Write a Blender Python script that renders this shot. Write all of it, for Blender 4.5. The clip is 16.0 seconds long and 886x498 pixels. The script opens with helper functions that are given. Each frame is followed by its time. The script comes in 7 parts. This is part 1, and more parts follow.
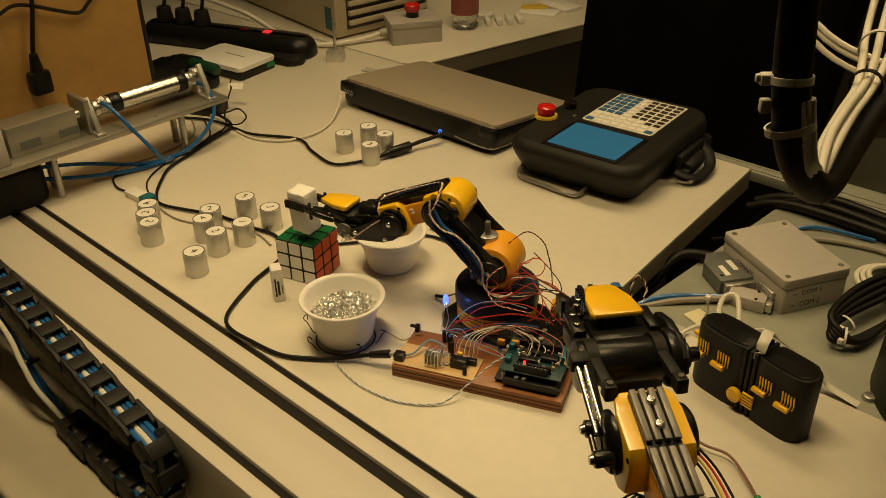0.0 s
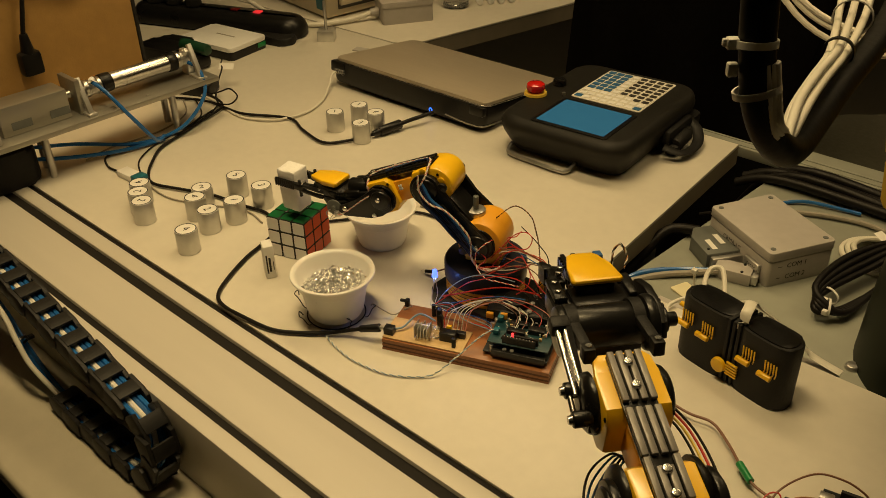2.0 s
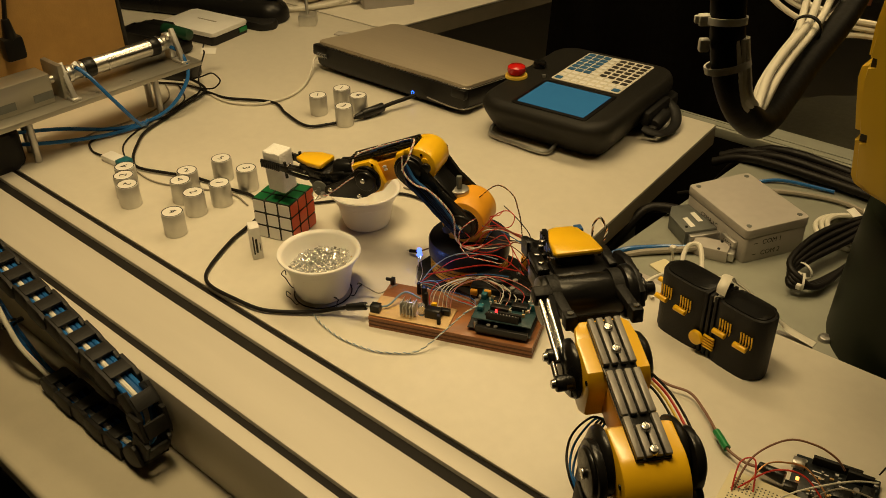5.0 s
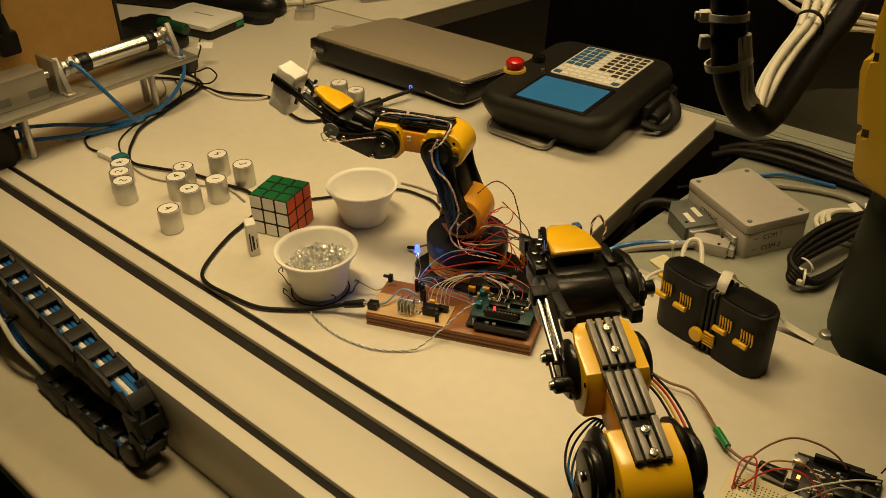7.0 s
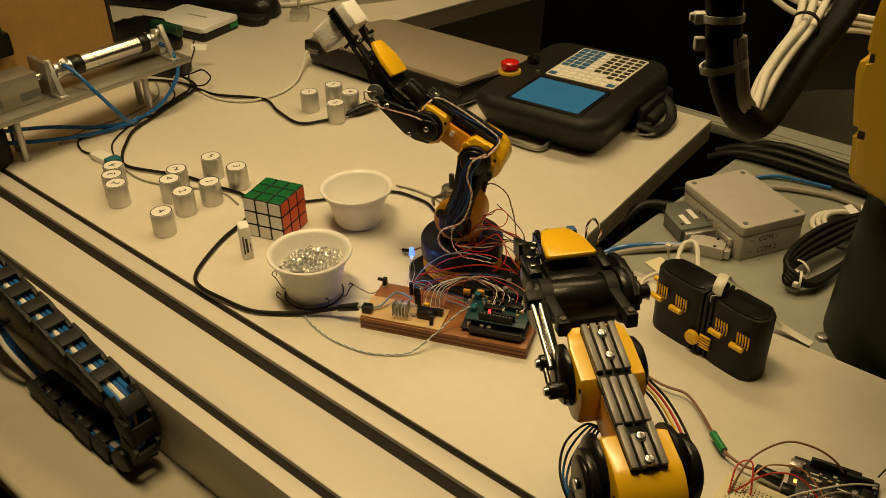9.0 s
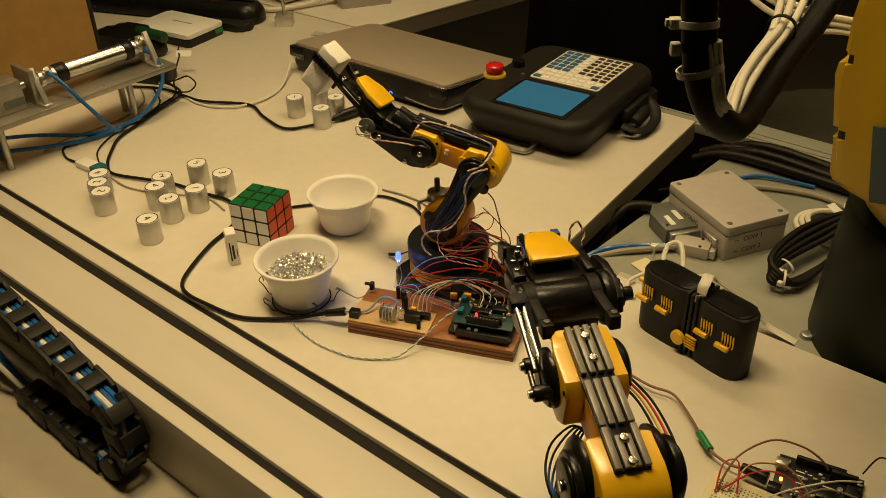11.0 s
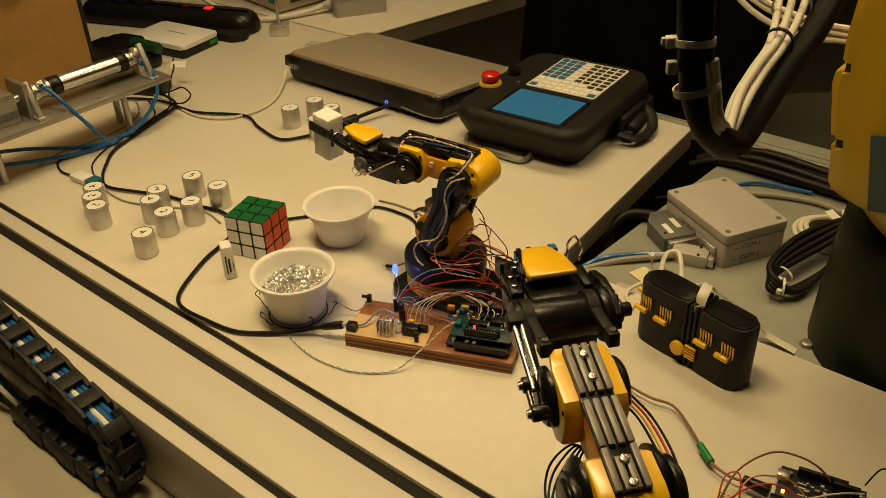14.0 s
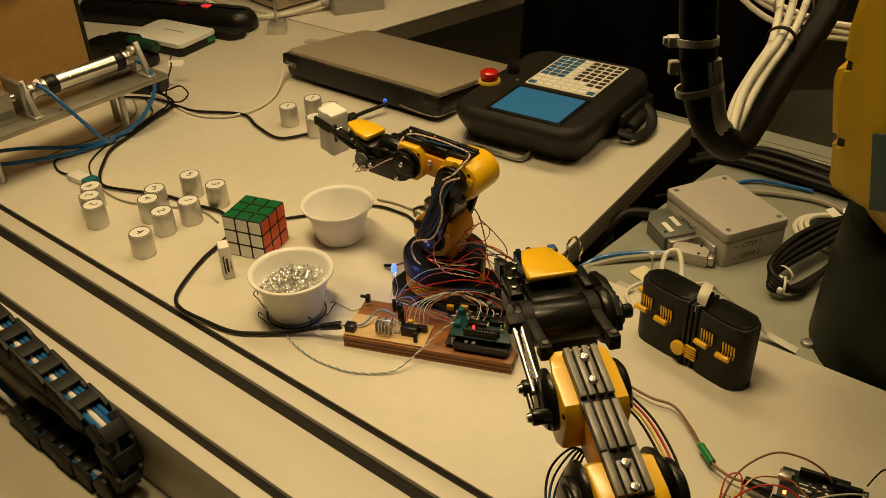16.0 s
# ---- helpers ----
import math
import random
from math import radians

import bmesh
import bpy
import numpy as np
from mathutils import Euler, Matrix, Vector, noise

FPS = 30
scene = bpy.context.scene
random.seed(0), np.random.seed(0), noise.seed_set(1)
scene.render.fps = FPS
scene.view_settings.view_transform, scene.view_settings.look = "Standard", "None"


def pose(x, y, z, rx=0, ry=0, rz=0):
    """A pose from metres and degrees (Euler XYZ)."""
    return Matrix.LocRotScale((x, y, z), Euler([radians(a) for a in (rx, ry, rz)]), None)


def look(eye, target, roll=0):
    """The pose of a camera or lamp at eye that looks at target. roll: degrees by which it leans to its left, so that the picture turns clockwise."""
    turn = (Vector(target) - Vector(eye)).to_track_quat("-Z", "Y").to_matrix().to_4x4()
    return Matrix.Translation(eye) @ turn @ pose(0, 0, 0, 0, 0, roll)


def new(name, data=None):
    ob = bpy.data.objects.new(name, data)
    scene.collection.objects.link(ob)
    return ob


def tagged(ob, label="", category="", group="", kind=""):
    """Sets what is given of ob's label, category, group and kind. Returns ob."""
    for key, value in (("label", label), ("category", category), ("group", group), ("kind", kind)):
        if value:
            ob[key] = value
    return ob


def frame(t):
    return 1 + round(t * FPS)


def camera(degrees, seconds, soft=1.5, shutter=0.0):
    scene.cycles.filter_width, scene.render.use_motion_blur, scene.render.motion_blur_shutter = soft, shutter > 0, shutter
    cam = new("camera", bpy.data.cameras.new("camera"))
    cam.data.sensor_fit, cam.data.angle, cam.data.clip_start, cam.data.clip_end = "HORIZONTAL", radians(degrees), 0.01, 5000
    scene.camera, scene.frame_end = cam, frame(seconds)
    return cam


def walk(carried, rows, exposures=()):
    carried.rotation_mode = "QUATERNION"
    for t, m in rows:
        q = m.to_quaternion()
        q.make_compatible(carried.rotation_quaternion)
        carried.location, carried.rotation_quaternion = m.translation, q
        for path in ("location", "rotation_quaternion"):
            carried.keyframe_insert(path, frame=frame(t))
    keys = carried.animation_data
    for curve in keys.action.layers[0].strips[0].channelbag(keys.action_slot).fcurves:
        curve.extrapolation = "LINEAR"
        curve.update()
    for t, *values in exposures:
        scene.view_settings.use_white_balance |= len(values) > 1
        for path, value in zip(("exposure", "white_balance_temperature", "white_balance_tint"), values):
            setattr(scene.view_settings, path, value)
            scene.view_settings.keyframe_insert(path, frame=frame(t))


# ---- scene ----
cam = camera(53.0, 16.0, 0.4)
PATH = [
    (0, (0.818, -0.553, 0.615), (-0.365, 0.689, -0.413), -1.1),
    (0.5, (0.819, -0.557, 0.616), (-0.357, 0.685, -0.422), -1.0),
    (1, (0.818, -0.555, 0.612), (-0.35, 0.679, -0.443), -1.1),
    (1.5, (0.823, -0.555, 0.611), (-0.34, 0.677, -0.453), -1.1),
    (2, (0.834, -0.558, 0.613), (-0.33, 0.675, -0.448), -1.4),
    (2.5, (0.844, -0.567, 0.618), (-0.318, 0.675, -0.435), -1.5),
    (3, (0.85, -0.576, 0.621), (-0.308, 0.673, -0.428), -1.7),
    (3.5, (0.854, -0.579, 0.623), (-0.299, 0.679, -0.421), -1.8),
    (4, (0.851, -0.581, 0.624), (-0.302, 0.674, -0.422), -1.8),
    (4.5, (0.849, -0.582, 0.621), (-0.295, 0.674, -0.435), -1.5),
    (5, (0.846, -0.576, 0.617), (-0.276, 0.672, -0.471), -1.2),
    (5.2, (0.844, -0.574, 0.615), (-0.268, 0.675, -0.481), -1.2),
    (7.5, (0.841, -0.565, 0.616), (-0.279, 0.674, -0.486), -1.5),
    (8, (0.84, -0.562, 0.616), (-0.279, 0.676, -0.486), -1.8),
    (8.5, (0.839, -0.562, 0.614), (-0.277, 0.681, -0.486), -1.5),
    (11, (0.843, -0.561, 0.617), (-0.252, 0.705, -0.478), -1.6),
    (11.5, (0.845, -0.558, 0.619), (-0.248, 0.716, -0.468), -1.7),
    (12, (0.842, -0.558, 0.62), (-0.252, 0.716, -0.465), -1.8),
    (12.5, (0.84, -0.555, 0.619), (-0.252, 0.719, -0.469), -1.8),
    (13, (0.84, -0.555, 0.619), (-0.255, 0.717, -0.47), -2.0),
    (13.5, (0.839, -0.554, 0.62), (-0.254, 0.72, -0.468), -2.0),
    (14, (0.838, -0.553, 0.621), (-0.257, 0.72, -0.466), -2.1),
    (14.5, (0.837, -0.554, 0.621), (-0.259, 0.718, -0.465), -2.0),
    (15, (0.835, -0.552, 0.622), (-0.263, 0.721, -0.461), -2.1),
    (15.5, (0.834, -0.551, 0.621), (-0.263, 0.721, -0.464), -1.9),
    (16, (0.834, -0.548, 0.62), (-0.257, 0.723, -0.472), -2.2),
]
walk(cam, [(t, look(eye, target, roll)) for t, eye, target, roll in PATH], ((0.0, -0.23), (1.5, -0.21), (4.5, -0.13), (7.5, -0.08), (16.0, -0.10)))

# ---- light ----
world = bpy.data.worlds.new("room_world")
scene.world = world
world.use_nodes = True
world.node_tree.nodes["Background"].inputs["Color"].default_value = (1.0, 0.74, 0.42, 1)
world.node_tree.nodes["Background"].inputs["Strength"].default_value = 0.10
scene.view_settings.exposure = 0.0
FLOOR_Z = -0.76
CEIL_Z = 1.70
WARM = (1.0, 0.725, 0.335)


def ceiling_lamp(x, y, sx, sy, watts, beam):
    data = bpy.data.lights.new("tube_light", "AREA")
    data.shape, data.size, data.size_y = "RECTANGLE", sx, sy
    data.energy, data.color, data.spread = watts, WARM, radians(beam)
    ob = new("tube_light", data)
    ob.location = (x, y, CEIL_Z - 0.075)
    return ob


LAMPS = ((-0.10, 0.72, 1.1, 0.25, 5.4, 130), (0.14, -0.16, 0.8, 0.2, 6.1, 94), (1.0, 1.25, 0.8, 0.25, 4.0, 130))
for lamp in LAMPS:
    ceiling_lamp(*lamp)


# ---- materials ----
def mat(name, color, rough=0.5, metal=0.0, vary=0.12, scale=40.0, bump=0.0, bump_scale=200.0, coat=0.0, emit=None, power=0.0,
        alpha=1.0, trans=0.0, spots=0.0, island=0.0, stretch=None, spec=0.5):
    m = bpy.data.materials.new(name)
    m.use_nodes = True
    nt = m.node_tree
    b = nt.nodes["Principled BSDF"]
    b.inputs["Roughness"].default_value = rough
    b.inputs["Metallic"].default_value = metal
    b.inputs["Coat Weight"].default_value = coat
    b.inputs["Coat Roughness"].default_value = 0.15
    b.inputs["Transmission Weight"].default_value = trans
    b.inputs["Alpha"].default_value = alpha
    b.inputs["Specular IOR Level"].default_value = spec
    tc = nt.nodes.new("ShaderNodeTexCoord")
    src = tc.outputs["Object"]
    if stretch:
        mp = nt.nodes.new("ShaderNodeMapping")
        mp.inputs["Scale"].default_value = stretch
        nt.links.new(src, mp.inputs["Vector"])
        src = mp.outputs["Vector"]
    n1 = nt.nodes.new("ShaderNodeTexNoise")
    n1.inputs["Scale"].default_value = scale
    n1.inputs["Detail"].default_value = 5
    n2 = nt.nodes.new("ShaderNodeTexNoise")
    n2.inputs["Scale"].default_value = scale * 0.13
    n2.inputs["Detail"].default_value = 3
    nt.links.new(src, n1.inputs["Vector"])
    nt.links.new(src, n2.inputs["Vector"])
    add = nt.nodes.new("ShaderNodeMath")
    add.operation = "ADD"
    nt.links.new(n1.outputs["Fac"], add.inputs[0])
    nt.links.new(n2.outputs["Fac"], add.inputs[1])
    ramp = nt.nodes.new("ShaderNodeMapRange")
    ramp.inputs["From Min"].default_value = 0.6
    ramp.inputs["From Max"].default_value = 1.4
    ramp.inputs["To Min"].default_value = 1 - vary
    ramp.inputs["To Max"].default_value = 1 + vary
    nt.links.new(add.outputs[0], ramp.inputs["Value"])
    mul = nt.nodes.new("ShaderNodeVectorMath")
    mul.operation = "SCALE"
    mul.inputs[0].default_value = color
    nt.links.new(ramp.outputs[0], mul.inputs["Scale"])
    col = mul.outputs[0]
    if island:
        geo = nt.nodes.new("ShaderNodeNewGeometry")
        mr = nt.nodes.new("ShaderNodeMapRange")
        mr.inputs["To Min"].default_value = 1 - island
        mr.inputs["To Max"].default_value = 1 + island
        nt.links.new(geo.outputs["Random Per Island"], mr.inputs["Value"])
        m2 = nt.nodes.new("ShaderNodeVectorMath")
        m2.operation = "SCALE"
        nt.links.new(col, m2.inputs[0])
        nt.links.new(mr.outputs[0], m2.inputs["Scale"])
        col = m2.outputs[0]
    if spots:
        n3 = nt.nodes.new("ShaderNodeTexNoise")
        n3.inputs["Scale"].default_value = 9
        n3.inputs["Detail"].default_value = 8
        n3.inputs["Roughness"].default_value = 0.7
        nt.links.new(src, n3.inputs["Vector"])
        mr = nt.nodes.new("ShaderNodeMapRange")
        mr.inputs["From Min"].default_value = 0.62
        mr.inputs["From Max"].default_value = 0.75
        mr.inputs["To Min"].default_value = 1.0
        mr.inputs["To Max"].default_value = 1 - spots
        nt.links.new(n3.outputs["Fac"], mr.inputs["Value"])
        m3 = nt.nodes.new("ShaderNodeVectorMath")
        m3.operation = "SCALE"
        nt.links.new(col, m3.inputs[0])
        nt.links.new(mr.outputs[0], m3.inputs["Scale"])
        col = m3.outputs[0]
    nt.links.new(col, b.inputs["Base Color"])
    rr = nt.nodes.new("ShaderNodeMapRange")
    rr.inputs["To Min"].default_value = max(0.02, rough - 0.1)
    rr.inputs["To Max"].default_value = min(1, rough + 0.1)
    nt.links.new(n2.outputs["Fac"], rr.inputs["Value"])
    nt.links.new(rr.outputs[0], b.inputs["Roughness"])
    if bump:
        nb = nt.nodes.new("ShaderNodeTexNoise")
        nb.inputs["Scale"].default_value = bump_scale
        nb.inputs["Detail"].default_value = 4
        nt.links.new(src, nb.inputs["Vector"])
        bp = nt.nodes.new("ShaderNodeBump")
        bp.inputs["Strength"].default_value = bump
        bp.inputs["Distance"].default_value = 0.001
        nt.links.new(nb.outputs["Fac"], bp.inputs["Height"])
        nt.links.new(bp.outputs[0], b.inputs["Normal"])
    if emit:
        b.inputs["Emission Color"].default_value = (*emit, 1)
        b.inputs["Emission Strength"].default_value = power
    return m


M_TABLE = mat("table_laminate", (0.66, 0.62, 0.53), 0.34, 0, 0.05, 60, 0.05, 700, spots=0.06)
M_EDGE = mat("table_edge_band", (0.22, 0.19, 0.14), 0.5, 0, 0.1)
M_ALU = mat("anodised_aluminium", (0.57, 0.535, 0.465), 0.5, 0.12, 0.06, 30, 0.05, 500, stretch=(0.1, 1, 1))
M_ALU2 = mat("bare_aluminium", (0.62, 0.61, 0.58), 0.4, 0.75, 0.12, 60, 0.1, 300)
M_FIX = mat("milled_aluminium_plate", (0.36, 0.345, 0.30), 0.36, 0.75, 0.15, 50, 0.12, 350, stretch=(1, 0.15, 1), spots=0.2)
M_SLOT = mat("black_slot_fill", (0.014, 0.012, 0.010), 0.7, 0, 0.2, spec=0.2)
M_BLACK = mat("black_plastic", (0.0085, 0.0082, 0.0080), 0.30, 0, 0.25, 60, 0.15, 400, spec=0.35)
M_BLACKM = mat("matte_black_plastic", (0.012, 0.0115, 0.011), 0.52, 0, 0.25, 50, 0.3, 500, spec=0.25)
M_NAVY = mat("dark_blue_black_plastic", (0.010, 0.012, 0.024), 0.42, 0, 0.3, 60, 0.1, spec=0.25)
M_YEL = mat("yellow_plastic", (0.92, 0.54, 0.012), 0.3, 0, 0.08, 40, 0.05, 300, coat=0.25)
M_ORANGE = mat("orange_plastic", (0.80, 0.36, 0.02), 0.4, 0, 0.1)
M_STEEL = mat("chrome_steel", (0.70, 0.69, 0.67), 0.26, 1.0, 0.08, 50)
M_STEELR = mat("brushed_steel", (0.55, 0.54, 0.52), 0.38, 0.9, 0.12, 80, 0.15, 400)
M_RIB = mat("graphite_rib_plastic", (0.22, 0.205, 0.19), 0.42, 0.25, 0.5, 120, 0.6, 350, stretch=(0.12, 1, 1))
M_CUP = mat("white_cup_plastic", (0.82, 0.80, 0.76), 0.3, 0, 0.03, 30, 0.03, 200)
M_CUP.node_tree.nodes["Principled BSDF"].inputs["Subsurface Weight"].default_value = 0.15
M_CUP.node_tree.nodes["Principled BSDF"].inputs["Subsurface Radius"].default_value = (0.004, 0.003, 0.002)
M_FOIL = mat("crumpled_foil", (0.95, 0.95, 0.94), 0.22, 0.95, 0.1, 200, island=0.2)
M_FOAM = mat("white_foam", (0.85, 0.84, 0.82), 0.85, 0, 0.06, 120, 0.9, 350)
M_PAPER = mat("white_paper", (0.80, 0.78, 0.73), 0.7, 0, 0.04)
M_ERASER = mat("white_eraser", (0.82, 0.80, 0.76), 0.7, 0, 0.05, 60, 0.2, 200)
M_INK = mat("black_ink", (0.02, 0.02, 0.02), 0.6, 0, 0.1)
M_GREEN = mat("green_sticker", (0.006, 0.12, 0.035), 0.35, 0, 0.08)
M_REDST = mat("orange_red_sticker", (0.62, 0.085, 0.02), 0.35, 0, 0.08)
M_WHITEST = mat("white_sticker", (0.80, 0.79, 0.76), 0.35, 0, 0.05)
M_CUBE = mat("black_cube_plastic", (0.012, 0.012, 0.012), 0.3, 0, 0.2)
M_WOOD = mat("stained_plywood", (0.34, 0.135, 0.045), 0.32, 0, 0.35, 40, 0.2, 300, stretch=(0.15, 1, 1))
M_WOODE = mat("plywood_edge", (0.14, 0.05, 0.022), 0.6, 0, 0.45, 220, 0.2, stretch=(0.1, 0.1, 3))
M_FIBER = mat("tan_fibreboard", (0.50, 0.34, 0.15), 0.6, 0, 0.12, 60, 0.2)
M_BOARD = mat("brown_hardboard", (0.50, 0.29, 0.085), 0.62, 0, 0.12, 50, 0.25, 400)
M_PCB = mat("teal_circuit_board", (0.008, 0.045, 0.055), 0.4, 0, 0.3, 300)
M_PCBB = mat("black_circuit_board", (0.015, 0.018, 0.02), 0.4, 0, 0.2, 200)
M_TERM = mat("teal_terminal_block", (0.008, 0.13, 0.18), 0.4, 0, 0.1)
M_TAN = mat("phenolic_circuit_board", (0.62, 0.42, 0.19), 0.45, 0, 0.12, 150)
M_BREAD = mat("cream_breadboard", (0.72, 0.66, 0.44), 0.5, 0, 0.05)
M_LID = mat("brushed_laptop_lid", (0.47, 0.405, 0.31), 0.42, 0.45, 0.06, 200, 0.1, 800, stretch=(0.1, 1, 1))
M_PEND = mat("charcoal_pendant_plastic", (0.013, 0.012, 0.010), 0.5, 0, 0.15, 60, 0.35, 600, spec=0.25)
M_KEYS = mat("cream_keypad_overlay", (0.66, 0.63, 0.55), 0.45, 0, 0.05)
M_KBLUE = mat("blue_key_ink", (0.03, 0.12, 0.27), 0.45, 0, 0.1)
M_KDARK = mat("dark_ink_and_hole_shade", (0.04, 0.035, 0.03), 0.45, 0, 0.1)
# faint emission stands in for light reflected by the screen glass
M_SCREEN = mat("pendant_screen", (0.02, 0.10, 0.17), 0.22, 0, 0.05, emit=(0.05, 0.21, 0.40), power=0.3)
M_RED = mat("red_button_plastic", (0.60, 0.012, 0.008), 0.25, 0, 0.08, coat=0.4)
M_GREY = mat("grey_enclosure_plastic", (0.45, 0.42, 0.39), 0.5, 0, 0.06, 80, 0.15, 500)
M_GREYD = mat("grey_connector_hood", (0.15, 0.16, 0.15), 0.42, 0.2, 0.1, 80)
M_PLATE = mat("grey_green_steel_plate", (0.31, 0.32, 0.27), 0.5, 0.2, 0.1, 30, 0.1, 300, spots=0.25)
M_ROBOT = mat("industrial_yellow_paint", (0.54, 0.35, 0.018), 0.36, 0, 0.06, 30, 0.06, 200, coat=0.2)
M_RGREEN = mat("dark_green_paint", (0.009, 0.013, 0.006), 0.5, 0, 0.15, 30, spec=0.25)
M_RBLUE = mat("slate_blue_panel", (0.05, 0.09, 0.10), 0.5, 0, 0.1)
M_BEIGE = mat("beige_case_plastic", (0.52, 0.45, 0.32), 0.5, 0, 0.05, 60, 0.15, 600)
M_WCAB = mat("white_cable_sheath", (0.72, 0.69, 0.60), 0.4, 0, 0.06)
M_GCAB = mat("grey_cable_sheath", (0.30, 0.27, 0.22), 0.5, 0, 0.06)
M_BCAB = mat("black_cable_sheath", (0.0085, 0.0072, 0.0065), 0.48, 0, 0.2, spec=0.22)
M_HOSE = mat("black_hose_rubber", (0.007, 0.0065, 0.006), 0.5, 0, 0.25, 60, 0.3, 150, spec=0.12)
M_TIE = mat("white_nylon_tie", (0.74, 0.72, 0.66), 0.35, 0, 0.05)
M_INDIGO = mat("indigo_wire", (0.013, 0.028, 0.105), 0.4, 0, 0.2, spec=0.3)
M_PINKW = mat("pink_wire", (0.62, 0.26, 0.22), 0.45, 0, 0.1)
M_BLUEW = mat("blue_wire", (0.02, 0.10, 0.30), 0.4, 0, 0.1)
M_BLUET = mat("blue_pneumatic_tube", (0.02, 0.13, 0.40), 0.25, 0, 0.08, coat=0.3)
M_LBLUE = mat("pale_blue_wire", (0.22, 0.32, 0.42), 0.4, 0, 0.1)
M_REDW = mat("red_wire", (0.50, 0.03, 0.02), 0.4, 0, 0.1)
M_YELW = mat("yellow_wire", (0.72, 0.50, 0.06), 0.4, 0, 0.1)
M_BROWNW = mat("brown_wire", (0.20, 0.09, 0.05), 0.45, 0, 0.1)
M_DKGREEN = mat("dark_green_plastic", (0.008, 0.05, 0.022), 0.4, 0, 0.15)
M_GREENT = mat("green_tape", (0.01, 0.22, 0.06), 0.35, 0, 0.1)
M_COPPER = mat("twisted_copper_lead", (0.42, 0.20, 0.07), 0.4, 0.5, 0.2)
M_LEDB = mat("lit_blue_led", (0.1, 0.3, 0.9), 0.2, 0, 0.02, emit=(0.06, 0.11, 1.0), power=4.0)
M_LEDR = mat("lit_red_led", (0.9, 0.05, 0.05), 0.2, 0, 0.02, emit=(1.0, 0.02, 0.02), power=5)
M_LEDO = mat("lit_amber_led", (0.9, 0.3, 0.05), 0.2, 0, 0.02, emit=(1.0, 0.30, 0.06), power=4)
M_LAPLED = mat("lit_power_ring", (0.1, 0.3, 0.9), 0.2, 0, 0.02, emit=(0.01, 0.13, 1.0), power=2.5)
M_REDNEON = mat("lit_red_switch", (0.8, 0.02, 0.02), 0.25, 0, 0.1, emit=(1.0, 0.05, 0.05), power=0.6)
M_REDDIM = mat("dim_red_switch", (0.12, 0.006, 0.006), 0.3, 0, 0.1)
M_CLEAR = mat("clear_plastic", (0.85, 0.86, 0.84), 0.08, 0, 0.02, trans=0.85)
M_LABELR = mat("red_label", (0.34, 0.10, 0.09), 0.4, 0, 0.15)
M_CLOTH = mat("black_fabric", (0.006, 0.0052, 0.005), 0.95, 0, 0.3, 80, 0.6, 900, spec=0.04)
M_SEAT = mat("olive_seat_fabric", (0.10, 0.095, 0.07), 0.9, 0, 0.2, 90, 0.5, 900)
M_PRINT = mat("faded_orange_print", (0.16, 0.05, 0.02), 0.8, 0, 0.5, 60)
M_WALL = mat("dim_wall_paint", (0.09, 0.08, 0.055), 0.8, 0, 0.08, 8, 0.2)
M_CEIL = mat("ceiling_paint", (0.6, 0.58, 0.53), 0.9, 0, 0.04, 8)
M_FLOOR = mat("dark_floor_vinyl", (0.10, 0.09, 0.07), 0.5, 0, 0.15, 12)
M_DIFF = mat("lamp_diffuser", (0.9, 0.9, 0.85), 0.5, 0, 0.02, emit=(1.0, 0.75, 0.42), power=3.0)
M_LEDGE = mat("cream_tray", (0.42, 0.385, 0.30), 0.45, 0, 0.06, 40, 0.1)


# ---- mesh tools ----
def bm_box(bm, x0, y0, z0, x1, y1, z1, bevel=0.0, m=None, seg=2):
    r = bmesh.ops.create_cube(bm, size=1.0)
    vs = r["verts"]
    t = Matrix.Translation(((x0 + x1) / 2, (y0 + y1) / 2, (z0 + z1) / 2)) @ Matrix.Diagonal((abs(x1 - x0), abs(y1 - y0), abs(z1 - z0), 1))
    bmesh.ops.transform(bm, matrix=t, verts=vs)
    if bevel:
        es = list({e for v in vs for e in v.link_edges})
        rr = bmesh.ops.bevel(bm, geom=es, offset=bevel, segments=seg, affect="EDGES", profile=0.5)
        vs = list({v for fa in rr["faces"] for v in fa.verts} | {v for v in vs if v.is_valid})
    if m is not None:
        bmesh.ops.transform(bm, matrix=m, verts=vs)
    return vs


def bm_cyl(bm, a, b, r0, r1=None, n=24, bevel=0.0, cap=True):
    r1 = r0 if r1 is None else r1
    a, b = Vector(a), Vector(b)
    r = bmesh.ops.create_cone(bm, cap_ends=cap, cap_tris=False, segments=n, radius1=r0, radius2=r1, depth=(b - a).length)
    vs = r["verts"]
    if bevel:
        es = [e for e in {e for v in vs for e in v.link_edges} if any(len(fa.verts) > 4 for fa in e.link_faces)]
        rr = bmesh.ops.bevel(bm, geom=es, offset=bevel, segments=2, affect="EDGES", profile=0.5)
        vs = list({v for fa in rr["faces"] for v in fa.verts} | {v for v in vs if v.is_valid})
    t = Matrix.Translation((a + b) / 2) @ (b - a).to_track_quat("Z", "Y").to_matrix().to_4x4()
    bmesh.ops.transform(bm, matrix=t, verts=vs)
    return vs


